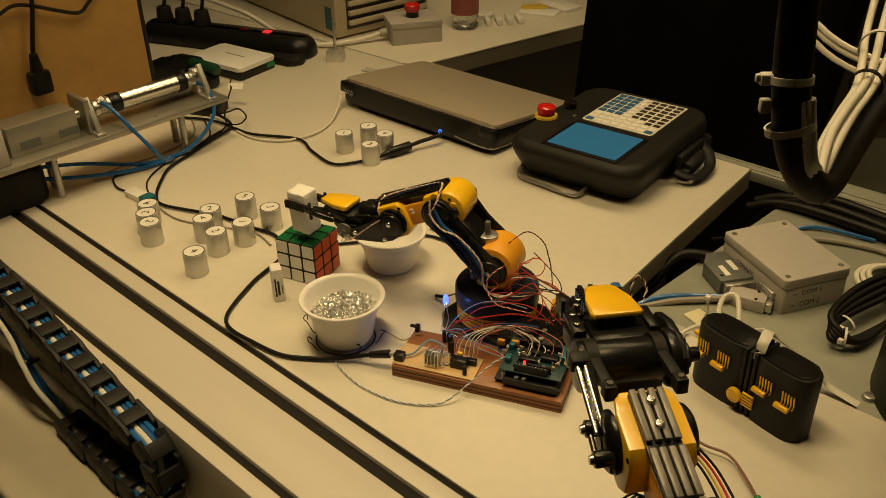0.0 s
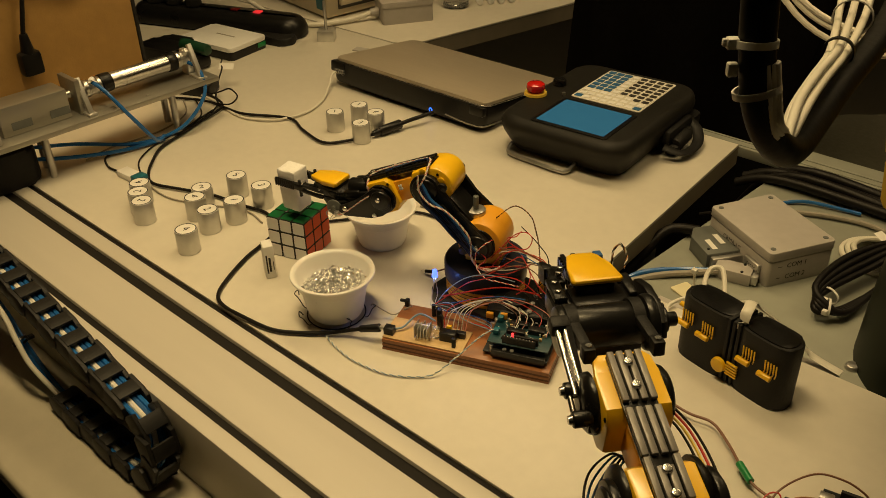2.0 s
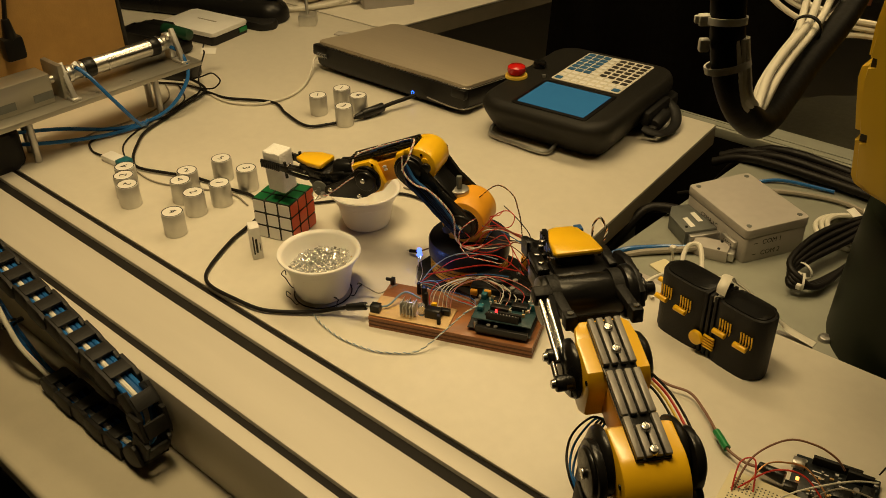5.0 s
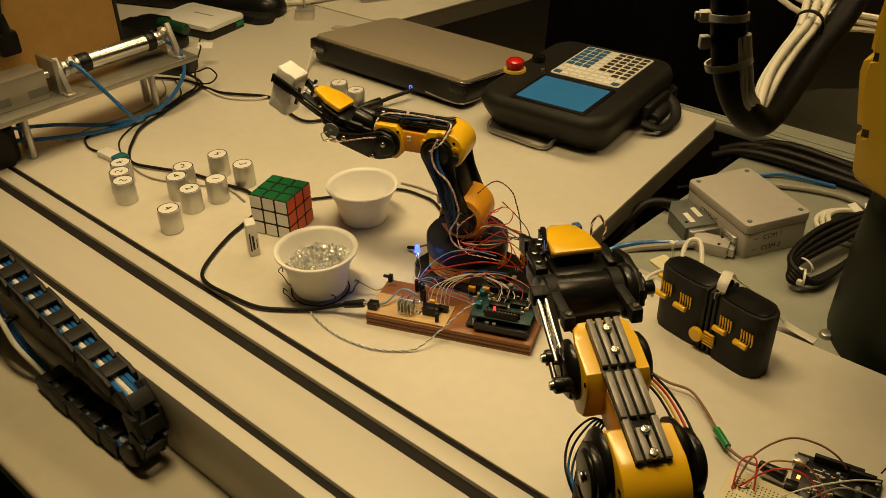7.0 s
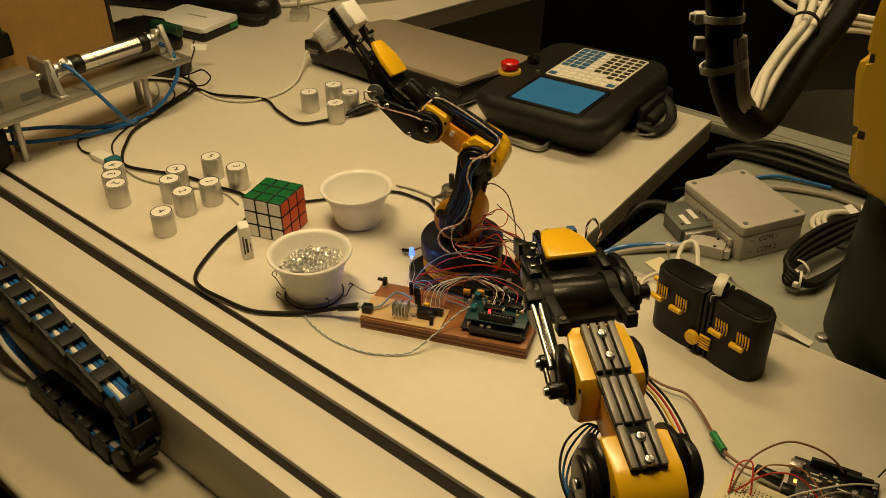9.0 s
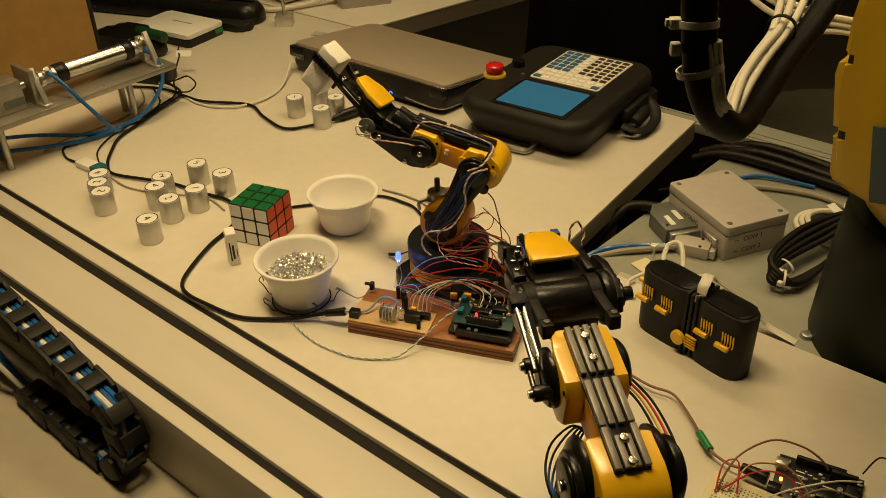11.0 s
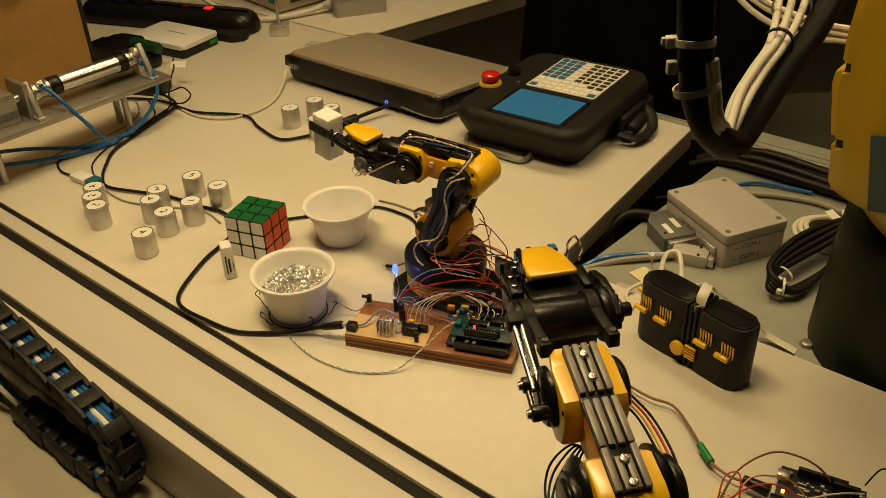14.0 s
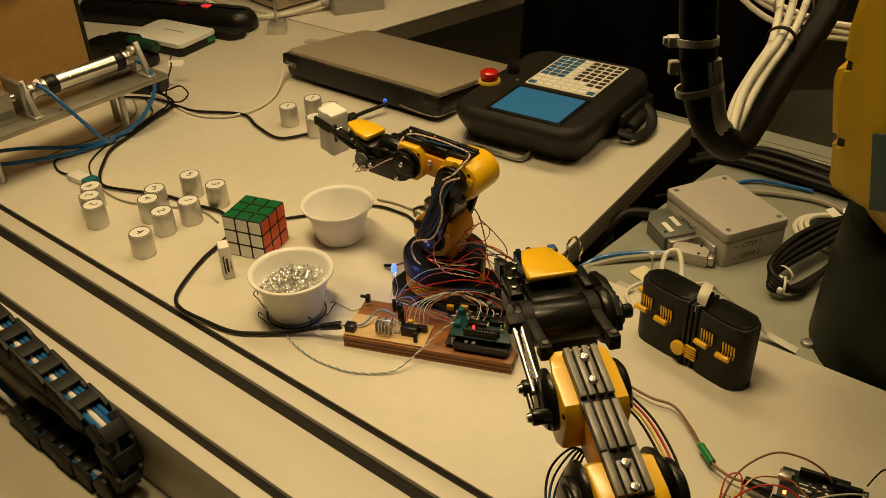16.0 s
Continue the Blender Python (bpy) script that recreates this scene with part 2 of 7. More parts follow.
def spline(pts, step=6):
    """A smooth line through the points."""
    p = [Vector(q) for q in pts]
    if len(p) < 3:
        return p
    out = []
    for i in range(len(p) - 1):
        a, b, c, d = p[max(i - 1, 0)], p[i], p[i + 1], p[min(i + 2, len(p) - 1)]
        for k in range(step):
            t = k / step
            out.append(0.5 * ((2 * b) + (c - a) * t + (2 * a - 5 * b + 4 * c - d) * t * t + (3 * b - a - 3 * c + d) * t ** 3))
    out.append(p[-1])
    return out


def bm_tube(bm, pts, r, n=8, smooth=True, step=6, flat=1.0):
    line = spline(pts, step) if smooth else [Vector(q) for q in pts]
    rings = []
    up = Vector((0, 0, 1))
    for i, q in enumerate(line):
        d = (line[min(i + 1, len(line) - 1)] - line[max(i - 1, 0)])
        d = d.normalized() if d.length > 1e-9 else Vector((1, 0, 0))
        side = d.cross(up)
        side = side.normalized() if side.length > 0.05 else Vector((1, 0, 0))
        top = side.cross(d).normalized()
        rings.append([bm.verts.new(q + (side * math.cos(a) + top * math.sin(a) * flat) * r) for a in [2 * math.pi * k / n for k in range(n)]])
    for a, b in zip(rings, rings[1:]):
        for k in range(n):
            bm.faces.new((a[k], a[(k + 1) % n], b[(k + 1) % n], b[k]))
    bm.faces.new(rings[0])
    bm.faces.new(list(reversed(rings[-1])))


def bm_lathe(bm, prof, n=40, m=None):
    """A turned solid from (radius, height) pairs."""
    rings = []
    new_v = []
    for r, z in prof:
        if r < 1e-6:
            v = bm.verts.new((0, 0, z))
            rings.append([v] * n)
            new_v.append(v)
        else:
            ring = [bm.verts.new((r * math.cos(2 * math.pi * k / n), r * math.sin(2 * math.pi * k / n), z)) for k in range(n)]
            rings.append(ring)
            new_v += ring
    for a, b in zip(rings, rings[1:]):
        for k in range(n):
            q = []
            for v in (a[k], a[(k + 1) % n], b[(k + 1) % n], b[k]):
                if v not in q:
                    q.append(v)
            if len(q) > 2:
                bm.faces.new(q)
    if m is not None:
        bmesh.ops.transform(bm, matrix=m, verts=new_v)


def bm_prism(bm, poly, z0, z1, bevel=0.0, m=None):
    """A flat outline pulled up from z0 to z1."""
    lo = [bm.verts.new((x, y, z0)) for x, y in poly]
    hi = [bm.verts.new((x, y, z1)) for x, y in poly]
    n = len(poly)
    fs = [bm.faces.new(list(reversed(lo))), bm.faces.new(hi)]
    for k in range(n):
        fs.append(bm.faces.new((lo[k], lo[(k + 1) % n], hi[(k + 1) % n], hi[k])))
    vs = lo + hi
    if bevel:
        es = list(set(fs[1].edges) | set(fs[0].edges))
        rr = bmesh.ops.bevel(bm, geom=es, offset=bevel, segments=2, affect="EDGES", profile=0.5)
        vs = list({v for fa in rr["faces"] for v in fa.verts} | {v for v in vs if v.is_valid})
    if m is not None:
        bmesh.ops.transform(bm, matrix=m, verts=vs)
    return vs


def bm_loft(bm, rings):
    """Skin over closed rings of points, capped at both ends."""
    loops = [[bm.verts.new(p) for p in ring] for ring in rings]
    n = len(loops[0])
    for a, b in zip(loops, loops[1:]):
        for i in range(n):
            bm.faces.new((a[i], a[(i + 1) % n], b[(i + 1) % n], b[i]))
    bm.faces.new(loops[0][::-1])
    bm.faces.new(loops[-1])


def rounded(w, d, r, n=5):
    """A rounded rectangle's outline round the origin."""
    out = []
    for cx, cy, a0 in ((w / 2 - r, d / 2 - r, 0), (-w / 2 + r, d / 2 - r, 90), (-w / 2 + r, -d / 2 + r, 180), (w / 2 - r, -d / 2 + r, 270)):
        for k in range(n + 1):
            a = radians(a0 + 90 * k / n)
            out.append((cx + r * math.cos(a), cy + r * math.sin(a)))
    return out


def mesh_of(name, bm, material, smooth=True):
    bmesh.ops.recalc_face_normals(bm, faces=bm.faces)
    me = bpy.data.meshes.new(name)
    bm.to_mesh(me)
    bm.free()
    me.materials.append(material)
    if smooth:
        me.polygons.foreach_set("use_smooth", [True] * len(me.polygons))
        me.set_sharp_from_angle(angle=radians(38))
    return me


def part(name, bm, material, parent=None, label="", m=None):
    ob = new(name, mesh_of(name, bm, material))
    if parent is not None:
        ob.parent = parent
    if m is not None:
        ob.matrix_basis = m
    return tagged(ob, label)


def thing(name, label, category, m=None, group="", kind=""):
    ob = new(name)
    ob.empty_display_size = 0.02
    if m is not None:
        ob.matrix_basis = m
    return tagged(ob, label, category, group, kind)


def solid(name, bm, material, label, category, m=None, group="", kind=""):
    ob = new(name, mesh_of(name, bm, material))
    if m is not None:
        ob.matrix_basis = m
    return tagged(ob, label, category, group, kind)


def words(text, size, material, parent, m, name="lettering"):
    cu = bpy.data.curves.new("t", "FONT")
    cu.body, cu.size, cu.extrude, cu.align_x, cu.align_y, cu.resolution_u = text, size, 0.00008, "CENTER", "CENTER", 3
    tmp = new("t", cu)
    bpy.context.view_layer.update()
    me = bpy.data.meshes.new_from_object(tmp.evaluated_get(bpy.context.evaluated_depsgraph_get()))
    bpy.data.objects.remove(tmp)
    me.materials.clear()
    me.materials.append(material)
    ob = new(name, me)
    ob.parent = parent
    ob.matrix_basis = m
    return ob


def twisted(parent, pts, r, materials, pitch=0.0085, step=10):
    """Two or more thin wires wound round one line."""
    line = [Vector(p) for p in spline(pts, step)]
    for k, mm in enumerate(materials):
        run, out = 0.0, []
        for i, p in enumerate(line):
            run += (p - line[i - 1]).length if i else 0.0
            d = (line[min(i + 1, len(line) - 1)] - line[max(i - 1, 0)]).normalized()
            u = d.cross(Vector((0.3, 0.2, 1.0))).normalized()
            v = d.cross(u)
            a = 2 * math.pi * (run / pitch + k / len(materials))
            out.append(p + (u * math.cos(a) + v * math.sin(a)) * r * 1.1)
        bm = B()
        bm_tube(bm, out, r, 6, True, 1)
        part("twisted_lead", bm, mm, parent)


def cable(name, pts, r, material, label, category="cable", n=8, step=6):
    bm = bmesh.new()
    bm_tube(bm, pts, r, n, True, step)
    return solid(name, bm, material, label, category)


def B():
    return bmesh.new()


# ---- room ----
def room():
    for name, a, m in (("floor", (-4, -3.5, FLOOR_Z - 0.1, 4, 4.0, FLOOR_Z), M_FLOOR),
                       ("ceiling", (-4, -3.5, CEIL_Z, 4, 4.0, CEIL_Z + 0.1), M_CEIL),
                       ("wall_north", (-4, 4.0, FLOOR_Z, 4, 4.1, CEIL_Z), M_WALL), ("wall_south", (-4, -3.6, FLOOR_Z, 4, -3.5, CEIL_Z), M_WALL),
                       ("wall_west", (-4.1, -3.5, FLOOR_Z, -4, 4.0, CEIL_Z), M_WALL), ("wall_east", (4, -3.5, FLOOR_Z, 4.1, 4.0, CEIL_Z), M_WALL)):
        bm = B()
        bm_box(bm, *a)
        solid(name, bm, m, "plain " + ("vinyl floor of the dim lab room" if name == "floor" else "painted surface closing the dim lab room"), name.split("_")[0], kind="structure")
    for x, y, sx, sy, watts, beam in LAMPS:
        lamp = thing("ceiling_light", "white ceiling tube lamp with a warm glowing diffuser", "lamp", pose(x, y, CEIL_Z), "ceiling lamps")
        bm = B()
        bm_box(bm, -sx / 2 - 0.03, -sy / 2 - 0.03, -0.05, sx / 2 + 0.03, sy / 2 + 0.03, 0, 0.005)
        part("housing", bm, M_CEIL, lamp)
        bm = B()
        bm_box(bm, -sx / 2, -sy / 2, -0.07, sx / 2, sy / 2, -0.0505, 0.004)
        part("diffuser", bm, M_DIFF, lamp)


room()


def tables():
    # workbench top with the robot's plate let into its side
    t = thing("workbench", "off-white laminate workbench top with a dark edge", "table", kind="structure")
    poly = [(-1.9, -0.113), (1.6, -0.113), (1.6, 0.237), (0.343, 0.237), (0.306, 0.688), (-0.47, 0.678), (-1.9, 0.62)]
    bm = B()
    bm_prism(bm, poly, -0.004, 0.0, 0.001)
    part("top", bm, M_TABLE, t)
    bm = B()
    bm_prism(bm, [(x * 0.9995 - 0.0003, y) for x, y in poly], -0.034, -0.0042)
    part("edge_band", bm, M_EDGE, t, "dark brown edge band")
    for x, y in ((-1.7, 0.0), (-1.7, 0.5), (0.22, 0.55), (1.4, 0.1), (0.2, 0.0)):
        bm = B()
        bm_box(bm, x - 0.025, y - 0.025, FLOOR_Z, x + 0.025, y + 0.025, -0.0345, 0.003)
        part("leg", bm, M_GREYD, t)
    t2 = thing("side_table", "off-white laminate table pushed against the workbench", "table", kind="structure")
    poly = [(-0.466, 0.683), (-0.428, 0.70), (-0.33, 1.18), (-0.20, 1.75), (-1.9, 1.75), (-1.9, 0.625)]
    bm = B()
    bm_prism(bm, poly, -0.004, 0.0, 0.001)
    part("top", bm, M_TABLE, t2)
    bm = B()
    bm_prism(bm, [(x - 0.0008, y) for x, y in poly], -0.038, -0.0042)
    part("edge_band", bm, M_EDGE, t2, "dark brown edge band")
    for x, y in ((-0.55, 0.80), (-0.45, 1.6), (-1.7, 1.6)):
        bm = B()
        bm_box(bm, x - 0.025, y - 0.025, FLOOR_Z, x + 0.025, y + 0.025, -0.0385, 0.003)
        part("leg", bm, M_GREYD, t2)


tables()


def linear_axis():
    """The slotted aluminium beam along the bench, and the tray beside it."""
    t = thing("linear_axis_beam", "cream aluminium beam with three black slots along the bench", "beam", kind="structure")
    for i, (y0, y1) in enumerate(((-0.1425, -0.1215), (-0.224, -0.158), (-0.253, -0.2345))):
        bm = B()
        bm_box(bm, -1.9, y0, -0.095, 1.6, y1, 0.0005, 0.0012)
        part("rib", bm, M_ALU, t)
    # slots are filled with black up to 5 mm below the bench top
    for y0, y1 in ((-0.1215, -0.1132), (-0.158, -0.1425), (-0.2345, -0.224)):
        bm = B()
        bm_box(bm, -1.9, y0 - 0.0004, -0.095, 1.6, y1 + 0.0002, -0.005)
        part("slot", bm, M_SLOT, t, "black strip filling the slot")
    bm = B()
    bm_box(bm, -1.9, -0.385, -0.125, 1.6, -0.107, -0.0955, 0.007, seg=3)
    part("bottom_plate", bm, M_LEDGE, t)
    for x in (-1.6, 1.4):
        bm = B()
        bm_box(bm, x - 0.03, -0.23, FLOOR_Z, x + 0.03, -0.17, -0.1155, 0.003)
        part("leg", bm, M_GREYD, t)


linear_axis()


# ---- the two toy robot arms ----
L_UP, L_FORE, SHOULDER = 0.0854, 0.0633, 0.0907
HALF = 0.0195  # half the forearm housing's width


def arm_base(arm, low=0.0):
    bm = B()
    bm_prism(bm, rounded(0.100, 0.094, 0.012), -low, 0.0188, 0.002)
    part("foot_plate", bm, M_BLACK, arm)
    bm = B()
    q, g = 0.0462, 0.0444
    bm_lathe(bm, [(0, 0.0190), (q - 0.001, 0.0190), (q, 0.0200), (q, 0.0230), (g, 0.0238), (q, 0.0246), (q, 0.0280), (g, 0.0288),
                  (q, 0.0296), (q, 0.0330), (g, 0.0338), (q, 0.0346), (q, 0.039), (0.0, 0.039)], 48)
    part("ribbed_ring", bm, M_ORANGE, arm, "orange-yellow ribbed ring")
    for z in (0.0238, 0.0288, 0.0338):
        bm = B()
        bm_lathe(bm, [(0.0435, z - 0.0007), (0.0456, z - 0.0007), (0.0456, z + 0.0007), (0.0435, z + 0.0007)], 48)
        part("groove_band", bm, M_BLACK, arm, "thin black band")


def arm_turntable(arm):
    """The turning disc and the shoulder housing; +x is ahead."""
    bm = B()
    bm_lathe(bm, [(0, 0.0395), (0.0475, 0.0395), (0.048, 0.041), (0.048, 0.058), (0.0465, 0.0605), (0.0, 0.0605)], 48)
    tt = part("turntable", bm, M_NAVY, arm, "dark blue-black turntable")
    bm = B()
    bm_cyl(bm, (0, -0.0235, SHOULDER), (0, 0.0235, SHOULDER), 0.0265, n=40, bevel=0.003)
    bm_box(bm, -0.021, -0.015, 0.0608, 0.020, 0.015, SHOULDER, 0.002)
    part("shoulder_housing", bm, M_ORANGE, tt, "orange-yellow motor housing")
    for s in (-1, 1):
        bm = B()
        bm_cyl(bm, (0, s * 0.0236, SHOULDER), (0, s * 0.0250, SHOULDER), 0.0195, 0.0185, 28, 0.0005)
        part("motor_cap", bm, M_BLACK, tt)
        bm = B()
        bm_cyl(bm, (-0.012, s * 0.030, 0.0608), (-0.012, s * 0.030, 0.066), 0.0035, n=10)
        part("screw", bm, M_STEEL, tt)
    bm = B()
    bm_cyl(bm, (0.012, 0, SHOULDER + 0.0215), (0.012, 0, SHOULDER + 0.031), 0.0115, n=24, bevel=0.001)
    bm_box(bm, 0.0, -0.013, SHOULDER + 0.020, 0.024, 0.013, SHOULDER + 0.0235, 0.001)
    part("potentiometer", bm, M_STEELR, tt, "silver potentiometer")
    bm = B()
    bm_cyl(bm, (0.012, 0, SHOULDER + 0.0312), (0.012, 0, SHOULDER + 0.047), 0.0032, n=12, bevel=0.0005)
    part("shaft", bm, M_GREYD, tt)
    bm = B()
    bm_tube(bm, [(0.020, -0.012, SHOULDER + 0.026), (0.026, -0.016, SHOULDER + 0.020), (0.028, -0.010, SHOULDER + 0.012)], 0.002)
    bm_tube(bm, [(0.020, 0.012, SHOULDER + 0.026), (0.028, 0.017, SHOULDER + 0.022), (0.029, 0.014, SHOULDER + 0.012)], 0.002)
    part("solder_lug", bm, M_STEELR, tt)
    return tt


def link_outline(length, r0, r1, n=12, waist=0.62):
    """A plate with two round ends and a narrower middle."""
    out = []
    for k in range(n + 1):
        a = math.pi * 0.62 + math.pi * 0.76 * k / n
        out.append((r0 * math.cos(a), r0 * math.sin(a)))
    out.append((length * 0.5, -r1 * waist))
    for k in range(n + 1):
        a = -math.pi * 0.62 + math.pi * 1.24 * k / n
        out.append((length + r1 * math.cos(a), r1 * math.sin(a)))
    out.append((length * 0.5, r1 * waist))
    return out


SIDE = Matrix.Rotation(radians(90), 4, "X")  # lays an outline in x, y upright into x, z


def arm_upper(arm):
    """Two side plates from the shoulder to the elbow; x runs along them."""
    bm = B()
    bm_box(bm, 0.016, -0.017, -0.013, L_UP - 0.018, 0.017, 0.010, 0.002)
    up = part("upper_link", bm, M_BLACK, arm)
    for s in (-1, 1):
        bm = B()
        bm_prism(bm, link_outline(L_UP, 0.0175, 0.0185), -0.0025, 0.0025, 0.0012, Matrix.Translation((0, s * 0.0278, 0)) @ SIDE)
        part("side_plate", bm, M_BLACK, up, "round-ended black side plate")
        bm = B()
        bm_cyl(bm, (0, s * 0.0304, 0), (0, s * 0.0330, 0), 0.0150, 0.0135, 28, 0.0008)
        bm_cyl(bm, (0.006, s * 0.0255, -0.0180), (0.006, s * 0.0300, -0.0180), 0.0055, n=16, bevel=0.0006)
        part("end_disc", bm, M_BLACK, up, "raised round black disc")
        bm = B()
        bm_cyl(bm, (L_UP, s * 0.0304, 0), (L_UP, s * 0.0328, 0), 0.0155, 0.0140, 28, 0.0008)
        bm_cyl(bm, (L_UP - 0.010, s * 0.0255, 0.0175), (L_UP - 0.010, s * 0.0300, 0.0175), 0.0058, n=16, bevel=0.0006)
        part("end_disc", bm, M_BLACK, up, "raised round black disc")
        for x in (0, L_UP):
            bm = B()
            bm_cyl(bm, (x, s * 0.0331, 0), (x, s * 0.0350, 0), 0.0034, n=12, bevel=0.0006)
            part("screw", bm, M_STEEL, up)
    bm = B()
    bm_box(bm, 0.028, 0.0305, -0.010, 0.062, 0.0325, 0.006, 0.0006)
    part("wire_clip", bm, M_BLACKM, up)
    return up


def arm_fore(arm, ribs):
    """Forearm: two yellow motor housings and the rail on top; x runs from the elbow to the wrist."""
    bm = B()
    bm_box(bm, 0.012, -0.0135, -0.012, L_FORE - 0.012, 0.0085 if ribs else 0.0135, 0.013, 0.002)
    fo = part("forearm_frame", bm, M_ORANGE, arm, "yellow plastic forearm frame")
    bm = B()
    prof = [(0.012, -0.0215), (0.019, -0.014), (0.0205, 0.0), (0.019, 0.012), (0.014, 0.0195)] + [(-0.004 + 0.0250 * math.cos(radians(a)), -0.001 + 0.0222 * math.sin(radians(a))) for a in range(96, 265, 12)]
    bm_prism(bm, prof, -HALF, HALF + (0.0 if ribs else 0.005), 0.003, SIDE)
    if not ribs:
        for a in (20, 95, 170, 235, 300):
            bm_cyl(bm, (0.0185 * math.cos(radians(a)), HALF, 0.0185 * math.sin(radians(a))), (0.0185 * math.cos(radians(a)), HALF + 0.0022, 0.0185 * math.sin(radians(a))), 0.0042, n=12, bevel=0.0005)
    part("elbow_housing", bm, M_YEL, fo, "glossy yellow elbow motor housing")
    bm = B()
    prof = [(x + L_FORE, z) for x, z in ((-0.020, -0.012), (-0.012, -0.020), (0.006, -0.021), (0.012, -0.014), (0.013, 0.0), (0.015, 0.012), (0.013, 0.0195), (-0.012, 0.0195), (-0.019, 0.012))]
    bm_prism(bm, prof, -HALF, HALF, 0.0022, SIDE)
    part("wrist_housing", bm, M_YEL, fo, "glossy yellow wrist motor housing")
    shift = 0.007 if ribs else 0.0
    for x, r in ((shift, 0.0200 if ribs else 0.0165), (L_FORE + shift, 0.0185 if ribs else 0.0178)):
        for s in (-1, 1):
            bm = B()
            bm_lathe(bm, [(0, 0.0002), (r, 0.0002), (r, 0.0018), (r * 0.95, 0.0040), (r * 0.80, 0.0062), (r * 0.55, 0.0075), (r * 0.34, 0.0078), (r * 0.32, 0.0086), (0, 0.0088)] if ribs else [(0, 0.0002), (r, 0.0002), (r, 0.0028), (r * 0.95, 0.0038), (r * 0.36, 0.0040), (r * 0.34, 0.0052), (0, 0.0052)], 36, Matrix.Translation((x, s * HALF, -0.001)) @ Matrix.Rotation(radians(-90 * s), 4, "X"))
            part("motor_cap", bm, M_BLACK, fo, "round black motor cap")
    for x, z in ((-0.017, 0.011), (0.015, -0.015), (-0.015, -0.016), (L_FORE - 0.015, 0.014), (L_FORE + 0.007, -0.016)):
        for s in (-1, 1):
            bm = B()
            bm_cyl(bm, (x, s * (HALF + 0.0001), z), (x, s * (HALF + 0.0007), z), 0.0016, n=10)
            part("screw", bm, M_BLACK, fo)
    rail_m = M_RIB if ribs else M_BLACK
    bm = B()
    ext, k = (0.010, 0.80) if ribs else (0.006, 0.92)
    bm_box(bm, -0.0095, -0.0128 * k, 0.0198, L_FORE + 0.0125 + ext, 0.0128 * k, 0.0222, 0.0006)
    part("rail_bed", bm, M_BLACK, fo)
    if ribs:
        bm = B()
        bm_prism(bm, [(L_FORE + 0.012, -HALF + 0.0005), (L_FORE + 0.012, HALF - 0.0005), (L_FORE + 0.022, HALF - 0.002), (L_FORE + 0.026, HALF - 0.006), (L_FORE + 0.026, -HALF + 0.006), (L_FORE + 0.022, -HALF + 0.002)], 0.0145, 0.0194, 0.0015)
        part("wrist_lip", bm, M_YEL, fo, "yellow lip over the wrist motor")
    for x0, x1 in ((-0.009, 0.014 + ext * 0.3), (0.0148 + ext * 0.3, 0.042 + ext * 0.6), (0.0462 + ext * 0.6, L_FORE + 0.013 + ext)):
        for y in (-0.0102 * k, -0.0034 * k, 0.0034 * k, 0.0102 * k):
            bm = B()
            bm_box(bm, x0, y - 0.0026 * k, 0.0223, x1 - (0.006 if abs(y) < 0.005 and x0 < 0 else 0), y + 0.0026 * k, 0.0256, 0.0009)
            part("rail_rib", bm, rail_m, fo, "scuffed graphite-grey rib" if ribs else "black rail rib")
    for x, y in ((-0.006, 0.0), (0.008, 0.0), (L_FORE - 0.002, 0.0), (L_FORE + 0.014, 0.0)) if ribs else ((L_FORE + 0.010, 0.0),):
        bm = B()
        bm_cyl(bm, (x, y, 0.0245), (x, y, 0.0275), 0.0032, 0.0026, 14, 0.0005)
        bm_box(bm, x - 0.0022, y - 0.0004, 0.0274, x + 0.0022, y + 0.0004, 0.0278)
        part("screw", bm, M_STEEL, fo, "small chrome cross-head screw")
    return fo


# the gripper sits turned and tipped on the wrist
GRIP = Matrix.Translation((0.060, 0, 0)) @ Matrix.Rotation(radians(-11), 4, "Z") @ Matrix.Rotation(radians(-11), 4, "Y") @ Matrix.Translation((-0.060, 0, 0))


